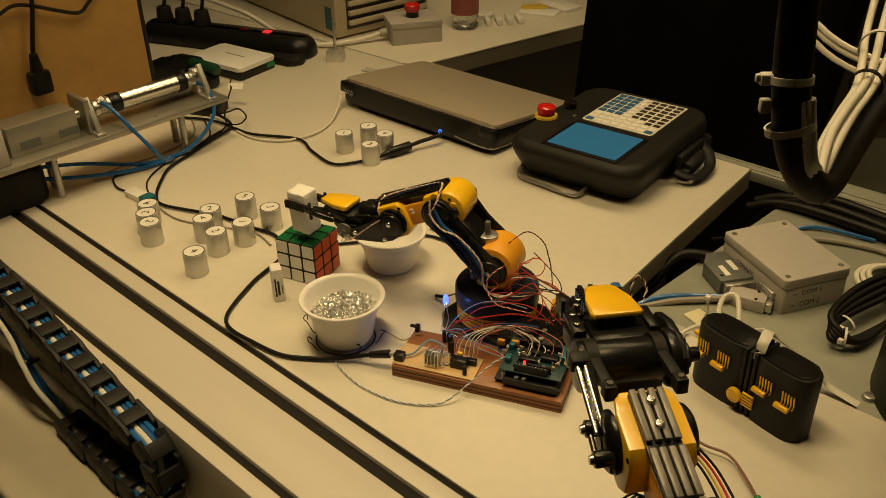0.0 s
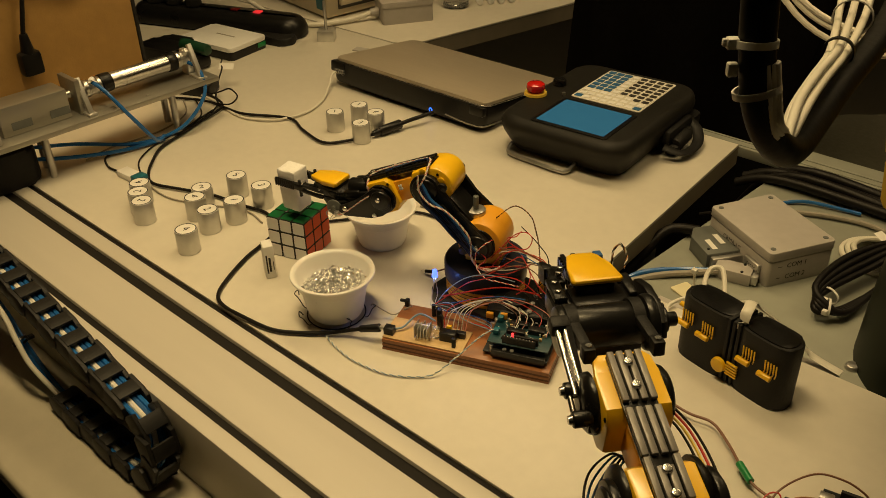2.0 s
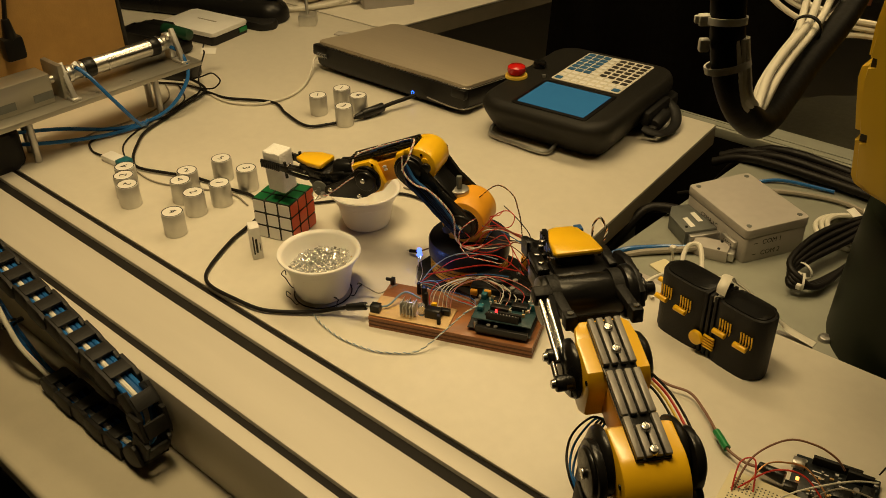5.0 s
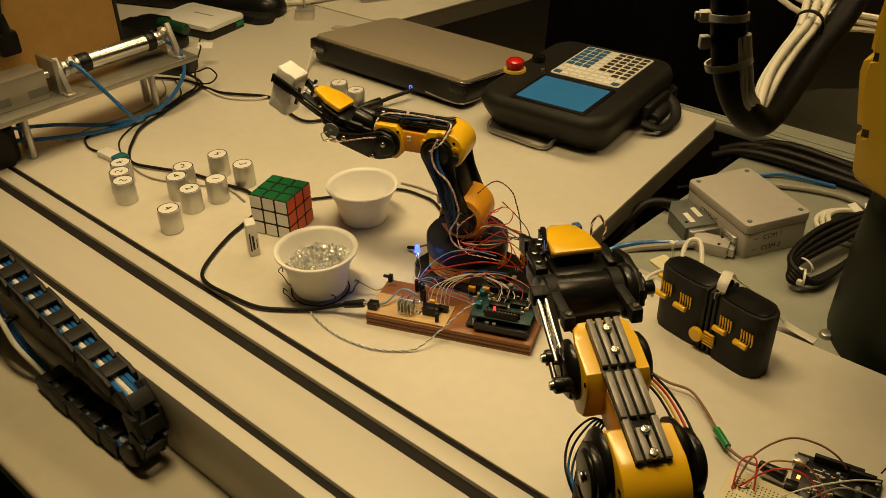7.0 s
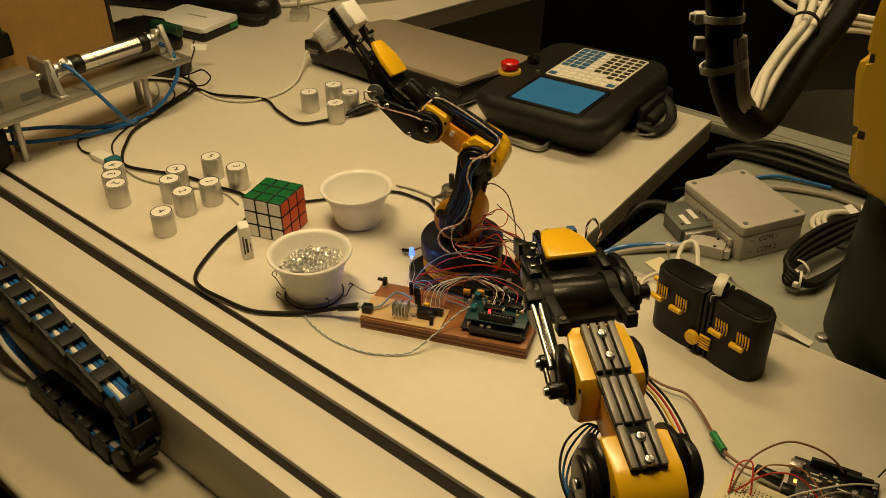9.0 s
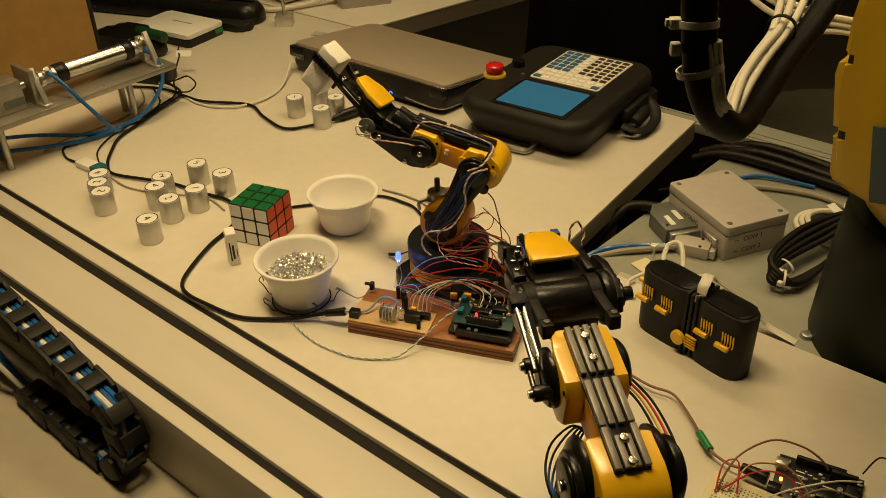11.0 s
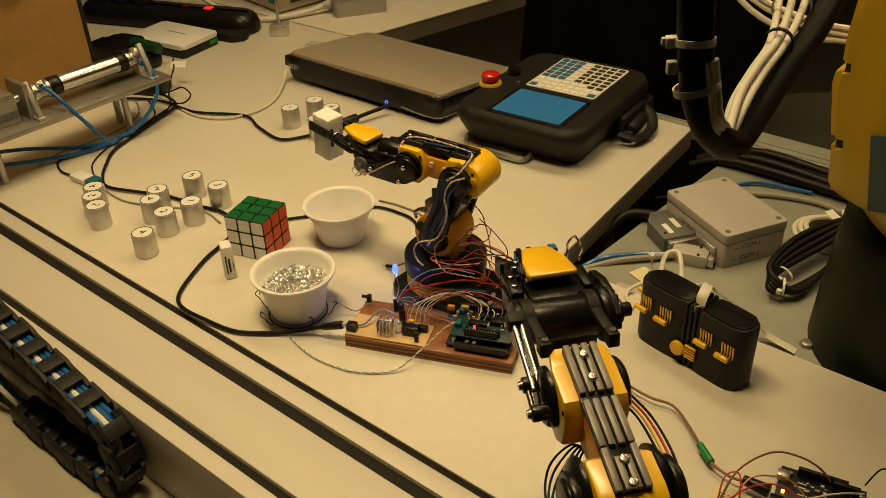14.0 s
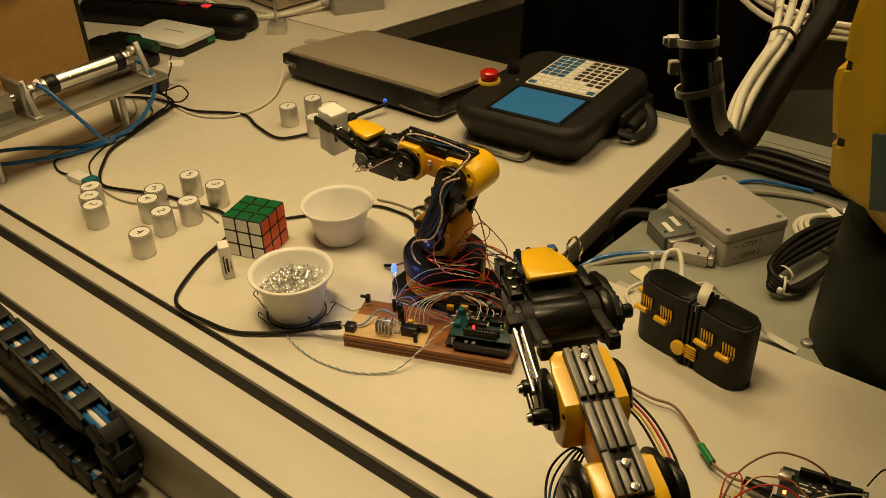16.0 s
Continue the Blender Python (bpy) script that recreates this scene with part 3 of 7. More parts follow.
def arm_hand(arm, near=False):
    """Wrist yoke, gripper gearbox, yellow cover and toothed jaws; x points to the tips."""
    g = Matrix.Identity(4) if near else GRIP
    bm = B()
    bm_box(bm, 0.018, -0.017, -0.017, 0.050, 0.017, 0.006, 0.003)
    if near:
        bm_box(bm, 0.046, -0.019, -0.011, 0.074, 0.019, 0.011, 0.003)
    else:
        bm_prism(bm, [(0.044, -0.015), (0.052, -0.019), (0.074, -0.019), (0.082, -0.014), (0.086, 0.0), (0.082, 0.014), (0.074, 0.019), (0.052, 0.019), (0.044, 0.015)], -0.011, -0.002, 0.0015, g)
        bm_prism(bm, [(0.048, -0.012), (0.056, -0.0175), (0.078, -0.0165), (0.098, -0.010), (0.098, 0.010), (0.078, 0.0165), (0.056, 0.0175), (0.048, 0.012)], -0.0018, 0.0085, 0.0015, g)
    ha = part("gripper_body", bm, M_BLACK, arm)
    for s in () if near else (-1, 1):
        bm = B()
        bm_prism(bm, [(-0.013, -0.012), (0.0, -0.019), (0.014, -0.0215), (0.050, -0.017), (0.056, -0.011), (0.053, -0.004), (0.030, 0.001), (0.014, 0.010), (0.004, 0.0155), (-0.008, 0.0135), (-0.015, 0.002)], -0.0022, 0.0022, 0.001,
                 Matrix.Translation((0, s * 0.0272, 0)) @ SIDE)
        part("yoke_plate", bm, M_BLACK, ha)
        bm = B()
        bm_cyl(bm, (-0.003, s * 0.0295, 0.001), (-0.003, s * 0.0318, 0.001), 0.0125, 0.0110, 26, 0.0008)
        part("yoke_disc", bm, M_BLACK, ha)
        for x, z, o in ((-0.0017, 0.0028, 0.0024), (0.0093, -0.0170, 0.0), (0.046, -0.0075, 0.0)):
            bm = B()
            bm_cyl(bm, (x, s * (0.0295 + o), z), (x, s * (0.0318 + o), z), 0.0034, 0.0026, 12, 0.0004)
            part("screw", bm, M_STEEL, ha)
        bm = B()
        bm_cyl(bm, (0.064, s * 0.0230, -0.008), (0.064, s * 0.0252, -0.008), 0.0098, n=30, bevel=0.0006)
        bm_cyl(bm, (0.064, s * 0.0180, -0.008), (0.064, s * 0.0275, -0.008), 0.0028, n=12)
        part("gear", bm, M_GREYD, ha, "grey gear wheel")
    if not near:
        bm = B()
        bm_cyl(bm, (0.018, 0.004, 0.006), (0.046, 0.003, 0.009), 0.0090, 0.0105, 20, 0.002)
        bm_cyl(bm, (0.024, -0.013, 0.006), (0.046, -0.013, 0.007), 0.0070, n=16, bevel=0.001)
        bm_box(bm, 0.030, -0.018, -0.002, 0.052, 0.018, 0.008, 0.003)
        part("gripper_motor", bm, M_BLACK, ha, "black gripper motor")
    bm = B()
    if near:
        prof = [(0.0590, -0.0150), (0.0610, -0.0172), (0.0800, -0.0140), (0.0950, -0.0098), (0.0985, -0.0060), (0.0990, 0.0070), (0.0965, 0.0120), (0.0800, 0.0160), (0.0615, 0.0180), (0.0590, 0.0160)]
    else:
        prof = [(0.0600, -0.0130), (0.0625, -0.0150), (0.0800, -0.0140), (0.0970, -0.0100), (0.1020, -0.0070), (0.1030, 0.0070), (0.0970, 0.0100), (0.0800, 0.0140), (0.0625, 0.0150), (0.0600, 0.0130)]
    lift = Matrix.Identity(4) if near else g @ Matrix.Translation((0, 0, -0.0050)) @ Matrix.Translation((0.060, 0, 0)) @ Matrix.Rotation(radians(2), 4, "Y") @ Matrix.Translation((-0.060, 0, 0))
    bm_prism(bm, prof, 0.0182 if near else 0.0165, 0.0225, 0.0018, lift)
    part("gripper_cover", bm, M_YEL, ha, "glossy yellow gripper cover")
    bm = B()
    bm_prism(bm, rounded(0.036, 0.026, 0.006), 0.0088, 0.0163, 0.001, lift @ Matrix.Translation((0.078, 0, 0)))
    part("cover_mount", bm, M_BLACK, ha)
    if near:
        for s in (-1, 1):
            bm = B()
            o = -0.0125
            bm_prism(bm, [(0.072, 0.004), (0.086, 0.0145 + o), (0.108, 0.0185 + o), (0.112, 0.0165 + o), (0.090, 0.009 + o), (0.074, -0.001)], -0.004, 0.005, 0.0008, Matrix.Diagonal((1, s, 1, 1)))
            bm_box(bm, 0.106, s * (0.0165 + o) - 0.0018, -0.006, 0.135, s * (0.0165 + o) + 0.0018, 0.003, 0.0006)
            part("jaw", bm, M_BLACK, ha, "toothed black gripper jaw")
            for k in range(6):
                bm = B()
                bm_box(bm, 0.108 + k * 0.0043, s * (0.0184 + o), -0.0055, 0.1105 + k * 0.0043, s * (0.0205 + o), 0.0025, 0)
                part("jaw_tooth", bm, M_BLACK, ha)
            bm = B()
            bm_cyl(bm, (0.088, s * 0.0118, 0.0055), (0.088, s * 0.0118, 0.009), 0.0028, n=12)
            part("screw", bm, M_STEEL, ha)
    else:
        for s in (-1, 1):
            flip = g @ Matrix.Diagonal((1, s, 1, 1))
            bm = B()
            bm_box(bm, 0.120, 0.0128, -0.0060, 0.157, 0.0150, 0.0036, 0.0006, flip)
            bm_prism(bm, [(0.110, 0.010), (0.118, 0.0095), (0.126, 0.0127), (0.126, 0.0165), (0.116, 0.0175), (0.109, 0.0145)], -0.0050, 0.0035, 0.0008, flip)
            jaw = part("jaw", bm, M_BLACK, ha, "toothed black gripper jaw")
            for k in range(9):
                bm = B()
                bm_box(bm, 0.1265 + k * 0.0034, 0.0151, -0.0058, 0.1282 + k * 0.0034, 0.0172, 0.0034, 0, flip)
                part("jaw_tooth", bm, M_BLACK, jaw)
            for z0, z1, y0, y1 in ((0.0000, 0.0032, 0.0150, 0.0135), (-0.0062, -0.0032, 0.0165, 0.0150), (0.0000, 0.0032, 0.0065, 0.0105)):
                bm = B()
                bm_prism(bm, [(0.080, y0 - 0.0024), (0.084, y0 - 0.0030), (0.114, y1 - 0.0022), (0.118, y1), (0.114, y1 + 0.0022), (0.084, y0 + 0.0026), (0.080, y0 + 0.0016)], z0, z1, 0.0005, flip)
                part("finger_link", bm, M_BLACK, ha, "slim black finger link")
            for x, y, z in ((0.0855, 0.0150, 0.0033), (0.1135, 0.0137, 0.0036), (0.1135, 0.0100, 0.0036)):
                bm = B()
                bm_cyl(bm, flip @ Vector((x, y, z)), flip @ Vector((x, y, z + 0.0022)), 0.0022, n=12, bevel=0.0003)
                part("screw", bm, M_STEEL, ha)
            bm = B()
            bm_cyl(bm, flip @ Vector((0.117, 0.0148, -0.0130)), flip @ Vector((0.117, 0.0148, 0.0085)), 0.0020, n=10)
            part("pivot_pin", bm, M_BLACK, ha)
    bm = B()
    bm_tube(bm, [(0.056, 0.026, -0.014), (0.066, 0.031, -0.019), (0.074, 0.029, -0.013), (0.068, 0.027, -0.009)], 0.0006)
    bm_tube(bm, [(0.056, 0.028, -0.012), (0.062, 0.033, -0.013), (0.070, 0.031, -0.020)], 0.0006)
    part("lead_end", bm, M_STEELR, ha)
    bm = B()
    bm_box(bm, 0.055, 0.0258, -0.018, 0.063, 0.030, -0.011, 0.001)
    part("limit_switch", bm, M_STEELR, ha, "small silver switch with bare leads")
    return ha


def arm_poses(q):
    """Turntable, upper arm, forearm and hand in the arm's space, from yaw and three lifts in degrees."""
    yaw, a1, a2, a3 = q
    r = Matrix.Rotation(radians(yaw), 4, "Z")
    s = r @ Matrix.Translation((0, 0, SHOULDER))

    def lift(a):
        return Matrix.Rotation(radians(-a), 4, "Y")

    def reach(n, a):
        return Matrix.Translation((n * math.cos(radians(a)), 0, n * math.sin(radians(a))))

    e = s @ reach(L_UP, a1)
    w = e @ reach(L_FORE, a2)
    return r, s @ lift(a1), e @ lift(a2), w @ lift(a3)


def robot_arm(m, label, ribs):
    arm = thing("toy_robot", label, "robot arm", m)
    arm_base(arm)
    return arm, (arm_turntable(arm), arm_upper(arm), arm_fore(arm, ribs), arm_hand(arm, ribs))


ARM_AT = pose(0.2764, 0.1043, 0)
far_arm, far_parts = robot_arm(ARM_AT, "yellow and black toy robot arm gripping white foam on the bench", False)

# joint angles over time: yaw and the three lifts
JOINTS = ((0.0, 200.8, 44.6, -23.0, -12.3), (5.25, 200.8, 44.6, -23.0, -12.3), (7.3, 201.2, 78.2, 5.8, 16.6), (7.5, 201.3, 81.8, 9.6, 19.8),
          (8.0, 201.5, 90.5, 18.8, 27.5), (8.5, 201.5, 100.5, 28.8, 34.4), (8.7, 201.5, 104.0, 31.5, 37.0), (10.8, 200.9, 118.2, 17.5, 30.5),
          (11.0, 200.9, 118.0, 13.7, 27.1), (11.5, 201.0, 117.6, 3.2, 18.2), (12.0, 201.6, 116.2, -0.3, 10.5), (12.5, 202.6, 114.6, 1.7, 2.9),
          (13.0, 203.0, 113.1, 2.5, -2.2), (13.5, 198.2, 112.7, 3.0, -4.4), (14.0, 187.6, 112.1, 1.6, -4.8), (14.5, 183.8, 111.7, 2.0, -5.1),
          (15.0, 183.8, 111.9, 2.7, -5.1), (16.0, 183.6, 112.1, 2.9, -5.3))


def joints(t):
    """The joint angles at a time, by a smooth line through the rows."""
    rows = JOINTS
    for i in range(len(rows) - 1):
        if rows[i][0] <= t <= rows[i + 1][0]:
            a, b = rows[i], rows[i + 1]
            h = b[0] - a[0]
            k = (t - a[0]) / h
            out = []
            for c in range(1, 5):
                def slope(j):
                    if j <= 1 or j >= len(rows) - 2:
                        return 0.0
                    return (rows[j + 1][c] - rows[j - 1][c]) / (rows[j + 1][0] - rows[j - 1][0])
                h0, h1 = slope(i) * h, slope(i + 1) * h
                out.append((2 * k ** 3 - 3 * k * k + 1) * a[c] + (k ** 3 - 2 * k * k + k) * h0 + (3 * k * k - 2 * k ** 3) * b[c] + (k ** 3 - k * k) * h1)
            return out
    return list(rows[-1][1:])


def foam_block():
    bm = B()
    bm_box(bm, -0.0140, -0.0124, -0.0410, 0.0140, 0.0124, 0.0145, 0.0025, seg=2)
    bmesh.ops.subdivide_edges(bm, edges=bm.edges[:], cuts=3, use_grid_fill=True)
    for v in bm.verts:
        v.co += Vector(noise.noise_vector(v.co * 190)) * 0.0011
    return solid("foam_block", bm, M_FOAM, "rough white foam block held in the gripper jaws", "foam block")


foam = foam_block()
FOAM_IN_HAND = GRIP @ Matrix.Translation((0.141, 0, 0))

near_arm, near_parts = robot_arm(pose(0.6815, -0.235, 0.070), "yellow and black toy robot arm with graphite-grey forearm ribs", True)
NEAR_Q = (141.1, 100.0, 13.8, -5.0)
NEAR_SHIFT = Matrix.Rotation(radians(141.1), 4, "Z") @ Matrix.Translation((0.034, -0.010, 0.0085)) @ Matrix.Rotation(radians(-141.1), 4, "Z")
for ob, p in zip(near_parts, arm_poses(NEAR_Q)):
    ob.matrix_basis = NEAR_SHIFT @ p if ob is near_parts[3] else p


def near_arm_extras():
    """The stand below, the wide wrist motor and the chrome rod at its side."""
    bm = B()
    bm_prism(bm, rounded(0.10, 0.095, 0.006), -0.0693, -0.0003, 0.002)
    part("stand", bm, M_BLACKM, near_arm)
    hand = near_parts[3]
    mx, mz = 0.027, 0.0075
    bm = B()
    bm_cyl(bm, (mx, -0.0178, mz), (mx, 0.0300, mz), 0.0140, n=32, bevel=0.0015)
    part("wrist_motor", bm, M_BLACK, hand, "glossy black cylindrical wrist motor")
    for y0, y1, r in ((-0.026, -0.018, 0.0185), (0.0302, 0.0375, 0.0165)):
        bm = B()
        bm_cyl(bm, (mx, y0, mz - 0.001), (mx, y1, mz - 0.001), r, n=32, bevel=0.003)
        part("gear_case", bm, M_BLACK, hand)
    bm = B()
    bm_prism(bm, [(-0.006, -0.004), (0.004, -0.012), (0.024, -0.013), (0.044, -0.008), (0.050, 0.002), (0.044, 0.012), (0.026, 0.0165), (0.006, 0.014), (-0.005, 0.007)], -0.003, 0.003, 0.0012, Matrix.Translation((mx - 0.004, -0.0295, mz - 0.004)) @ SIDE)
    part("end_plate", bm, M_BLACK, hand, "ribbed black end plate")
    for k in range(5):
        bm = B()
        bm_box(bm, mx + 0.004 + k * 0.006, -0.0345, mz - 0.006, mx + 0.007 + k * 0.006, -0.0326, mz + 0.008, 0.0005)
        part("plate_rib", bm, M_BLACK, hand)
    bm = B()
    bm_cyl(bm, (mx + 0.002, -0.0326, mz - 0.002), (mx + 0.002, -0.0420, mz - 0.002), 0.0048, n=16, bevel=0.001)
    bm_cyl(bm, (mx + 0.002, -0.0326, mz - 0.002), (mx + 0.002, -0.0350, mz - 0.002), 0.0085, n=20, bevel=0.0008)
    part("stub_axle", bm, M_BLACK, hand)
    for y in (-0.0135, 0.0285):
        bm = B()
        bm_box(bm, -0.008, y - 0.0036, 0.013, mx + 0.004, y + 0.0036, 0.0190, 0.0015)
        bm_box(bm, -0.0165, y - 0.0038, 0.010, -0.007, y + 0.0038, 0.0200, 0.0012)
        bm_prism(bm, [(mx + 15.8 * 0.001 * math.cos(radians(a)), mz + 15.8 * 0.001 * math.sin(radians(a))) for a in range(150, 20, -13)] + [(mx + 14.2 * 0.001 * math.cos(radians(a)), mz + 14.2 * 0.001 * math.sin(radians(a))) for a in range(20, 151, 13)], -0.0036, 0.0036, 0, Matrix.Translation((0, y, 0)) @ SIDE)
        part("clamp_arm", bm, M_BLACKM, hand)
        bm = B()
        bm_cyl(bm, (-0.0125, y, 0.0200), (-0.0125, y, 0.0212), 0.0020, n=12)
        part("screw", bm, M_STEEL, hand)
    bm = B()
    bm_box(bm, 0.046, -0.026, -0.012, 0.058, 0.030, 0.0035, 0.002)
    bm_box(bm, 0.050, -0.030, -0.006, 0.078, 0.032, 0.0075, 0.003)
    shelf = part("wrist_shelf", bm, M_BLACK, hand)
    for k in range(9):
        bm = B()
        bm_box(bm, 0.0470, -0.022 + k * 0.0058, 0.0036, 0.0498, -0.0195 + k * 0.0058, 0.0062, 0.0005)
        part("shelf_rib", bm, M_BLACK, shelf)
    for y0, y1, z1 in ((0.0205, 0.030, 0.0120), (-0.029, -0.021, 0.0110)):
        bm = B()
        bm_box(bm, 0.058, y0, 0.0076, 0.086, y1, z1, 0.0018)
        part("finger_block", bm, M_BLACK, hand)
    for x, y in ((0.066, 0.0255), (0.078, 0.0250), (0.090, 0.0190), (0.097, 0.0160)):
        bm = B()
        bm_cyl(bm, (x, y, 0.0090), (x, y, 0.0138), 0.0022, n=12, bevel=0.0004)
        part("screw", bm, M_STEEL, hand)
    for x0, y0, x1, y1 in ((0.084, 0.018, 0.112, 0.022), (0.082, 0.026, 0.108, 0.017), (0.082, -0.024, 0.112, -0.016)):
        d = Vector((x1 - x0, y1 - y0, 0))
        bm = B()
        bm_box(bm, 0, -0.003, 0.002, d.length, 0.003, 0.0088, 0.001, Matrix.Translation((x0, y0, 0)) @ d.to_track_quat("X", "Z").to_matrix().to_4x4())
        part("finger_link", bm, M_BLACK, hand, "slim black finger link")
    for y in (0.0215, -0.0150):
        bm = B()
        bm_prism(bm, [(0.104, y - 0.004), (0.104, y + 0.004), (0.116, y + 0.005), (0.116, y + 0.001)], -0.005, 0.009, 0.001)
        part("jaw_block", bm, M_BLACK, hand, "wedge-shaped black jaw block")
    fore = near_parts[2]
    for k in range(2):
        bm = B()
        bm_cyl(bm, (L_FORE + 0.056, 0.0305 - 0.0046 * k, 0.0125), (L_FORE + 0.008, 0.0300 - 0.0046 * k, 0.0075), 0.0017, n=14)
        part("rod", bm, M_STEEL, fore, "chrome linkage rod")
    bm = B()
    bm_cyl(bm, (L_FORE + 0.010, 0.0325, 0.004), (L_FORE - 0.006, 0.0325, 0.001), 0.0018, n=12)
    part("rod", bm, M_STEEL, fore, "chrome linkage rod")
    for x in (L_FORE + 0.014, L_FORE - 0.006):
        bm = B()
        bm_cyl(bm, (x, 0.0235, 0.004), (x, 0.0350, 0.004), 0.0050, n=18, bevel=0.001)
        part("rod_post", bm, M_BLACK, fore)
        bm = B()
        bm_cyl(bm, (x, 0.0351, 0.004), (x, 0.0375, 0.004), 0.0032, 0.0024, 12)
        part("screw", bm, M_STEEL, fore)
    bm = B()
    bm_prism(bm, [(L_FORE - 0.010, -0.004), (L_FORE + 0.016, -0.006), (L_FORE + 0.052, 0.004), (L_FORE + 0.060, 0.012), (L_FORE + 0.052, 0.018), (L_FORE + 0.020, 0.008), (L_FORE - 0.008, 0.006)], -0.0018, 0.0018, 0.0008, Matrix.Translation((0, 0.0236, -0.002)) @ SIDE)
    part("link_plate", bm, M_BLACK, fore)
    bm = B()
    bm_box(bm, L_FORE + 0.052, 0.022, 0.006, L_FORE + 0.061, 0.034, 0.0165, 0.0015)
    part("rod_holder", bm, M_BLACKM, fore)


near_arm_extras()


def far_base_motor():
    """The black gear case beside the far arm's turntable."""
    m = Matrix.Translation((0.062, -0.026, 0)) @ Matrix.Rotation(radians(24), 4, "Z")
    bm = B()
    bm_box(bm, -0.026, -0.022, 0.0, 0.040, 0.026, 0.040, 0.004, m)
    bm_cyl(bm, m @ Vector((0.004, -0.002, 0.040)), m @ Vector((0.004, -0.002, 0.047)), 0.016, 0.014, 24, 0.001)
    part("gear_case", bm, M_BLACK, far_arm, "black base gear case")
    for k in range(3):
        bm = B()
        bm_cyl(bm, m @ Vector((0.022, -0.016 + 0.016 * k, 0.0402)), m @ Vector((0.022, -0.016 + 0.016 * k, 0.0425)), 0.0028, n=12)
        part("screw", bm, M_STEELR, far_arm)
    bm = B()
    bm_cyl(bm, m @ Vector((0.030, -0.022, 0.020)), m @ Vector((0.030, -0.030, 0.020)), 0.013, 0.011, 24, 0.001)
    bm_cyl(bm, m @ Vector((0.030, -0.0301, 0.020)), m @ Vector((0.030, -0.0325, 0.020)), 0.004, n=12)
    part("motor_end", bm, M_BLACK, far_arm)
    for x, y, z, mm in ((-0.020, -0.024, 0.034, M_ORANGE), (-0.010, -0.0245, 0.028, M_STEELR), (-0.004, -0.024, 0.036, M_ORANGE), (-0.015, -0.0245, 0.022, M_STEELR)):
        bm = B()
        bm_box(bm, x - 0.004, y - 0.002, z - 0.0035, x + 0.004, y + 0.002, z + 0.0035, 0.0008, m)
        part("contact_clip", bm, mm, far_arm)


far_base_motor()


# ---- on the bench ----
def puzzle_cube():
    t = thing("puzzle_cube", "three by three puzzle cube, green on top, white and orange-red sides", "toy cube", pose(0, 0, 0, 0, 0, 17.5))
    s = 0.019
    body = mesh_of("cubie", (lambda b: (bm_box(b, 0.0002, 0.0002, 0.0002, s - 0.0002, s - 0.0002, s - 0.0002, 0.0012), b)[1])(B()), M_CUBE)

    def sticker(mat_):
        b = B()
        bm_prism(b, rounded(0.0163, 0.0163, 0.0016, 3), 0, 0.0004)
        return mesh_of("sticker", b, mat_)

    faces = ((sticker(M_GREEN), lambda i, j: pose((i + .5) * s, (j + .5) * s, 3 * s - 0.0002)),
             (sticker(M_WHITEST), lambda i, j: pose((i + .5) * s, 0.0002, (j + .5) * s, 90)),
             (sticker(M_REDST), lambda i, j: pose(3 * s - 0.0002, (i + .5) * s, (j + .5) * s, 90, 0, 90)))
    for i in range(3):
        for j in range(3):
            for k in range(3):
                ob = new("cubie", body)
                ob.parent = t
                ob.matrix_basis = pose(i * s, j * s, k * s)
            for me, at in faces:
                ob = new("sticker", me)
                ob.parent = t
                ob.matrix_basis = at(i, j)


puzzle_cube()


def eraser():
    t = thing("eraser", "white block eraser with black print standing on end", "eraser", pose(0.0385, -0.0305, 0, 0, 0, 62))
    bm = B()
    bm_box(bm, -0.0065, -0.0095, 0, 0.0065, 0.0095, 0.046, 0.0016)
    part("block", bm, M_ERASER, t)
    for x, z0, z1, w in ((-0.0035, 0.008, 0.034, 0.0018), (0.0, 0.010, 0.030, 0.0026), (0.0042, 0.012, 0.024, 0.0009)):
        bm = B()
        bm_box(bm, x - w / 2, -0.00985, z0, x + w / 2, -0.0095, z1)
        part("print_bar", bm, M_INK, t)
    for z in (0.010, 0.015, 0.020):
        bm = B()
        bm_box(bm, 0.0065, -0.006, z, 0.0068, 0.004, z + 0.0016)
        part("print_bar", bm, M_INK, t)


eraser()

DISC_H = 0.033
CYLS = ((-0.088, -0.065, "4", 0), (-0.164, 0.070, "5", 20), (-0.201, -0.061, "2", -60), (-0.105, 0.023, "1", -35), (-0.111, -0.016, "2", -10), (-0.154, -0.007, "4", 100),
        (-0.171, 0.016, "2", 60), (-0.111, 0.074, "3", -30), (-0.228, -0.050, "2", 140), (-0.251, -0.034, "4", 170),
        (-0.227, 0.314, "1", 40), (-0.218, 0.360, "1", 20), (-0.174, 0.356, "4", -20), (-0.161, 0.311, "3", 10))


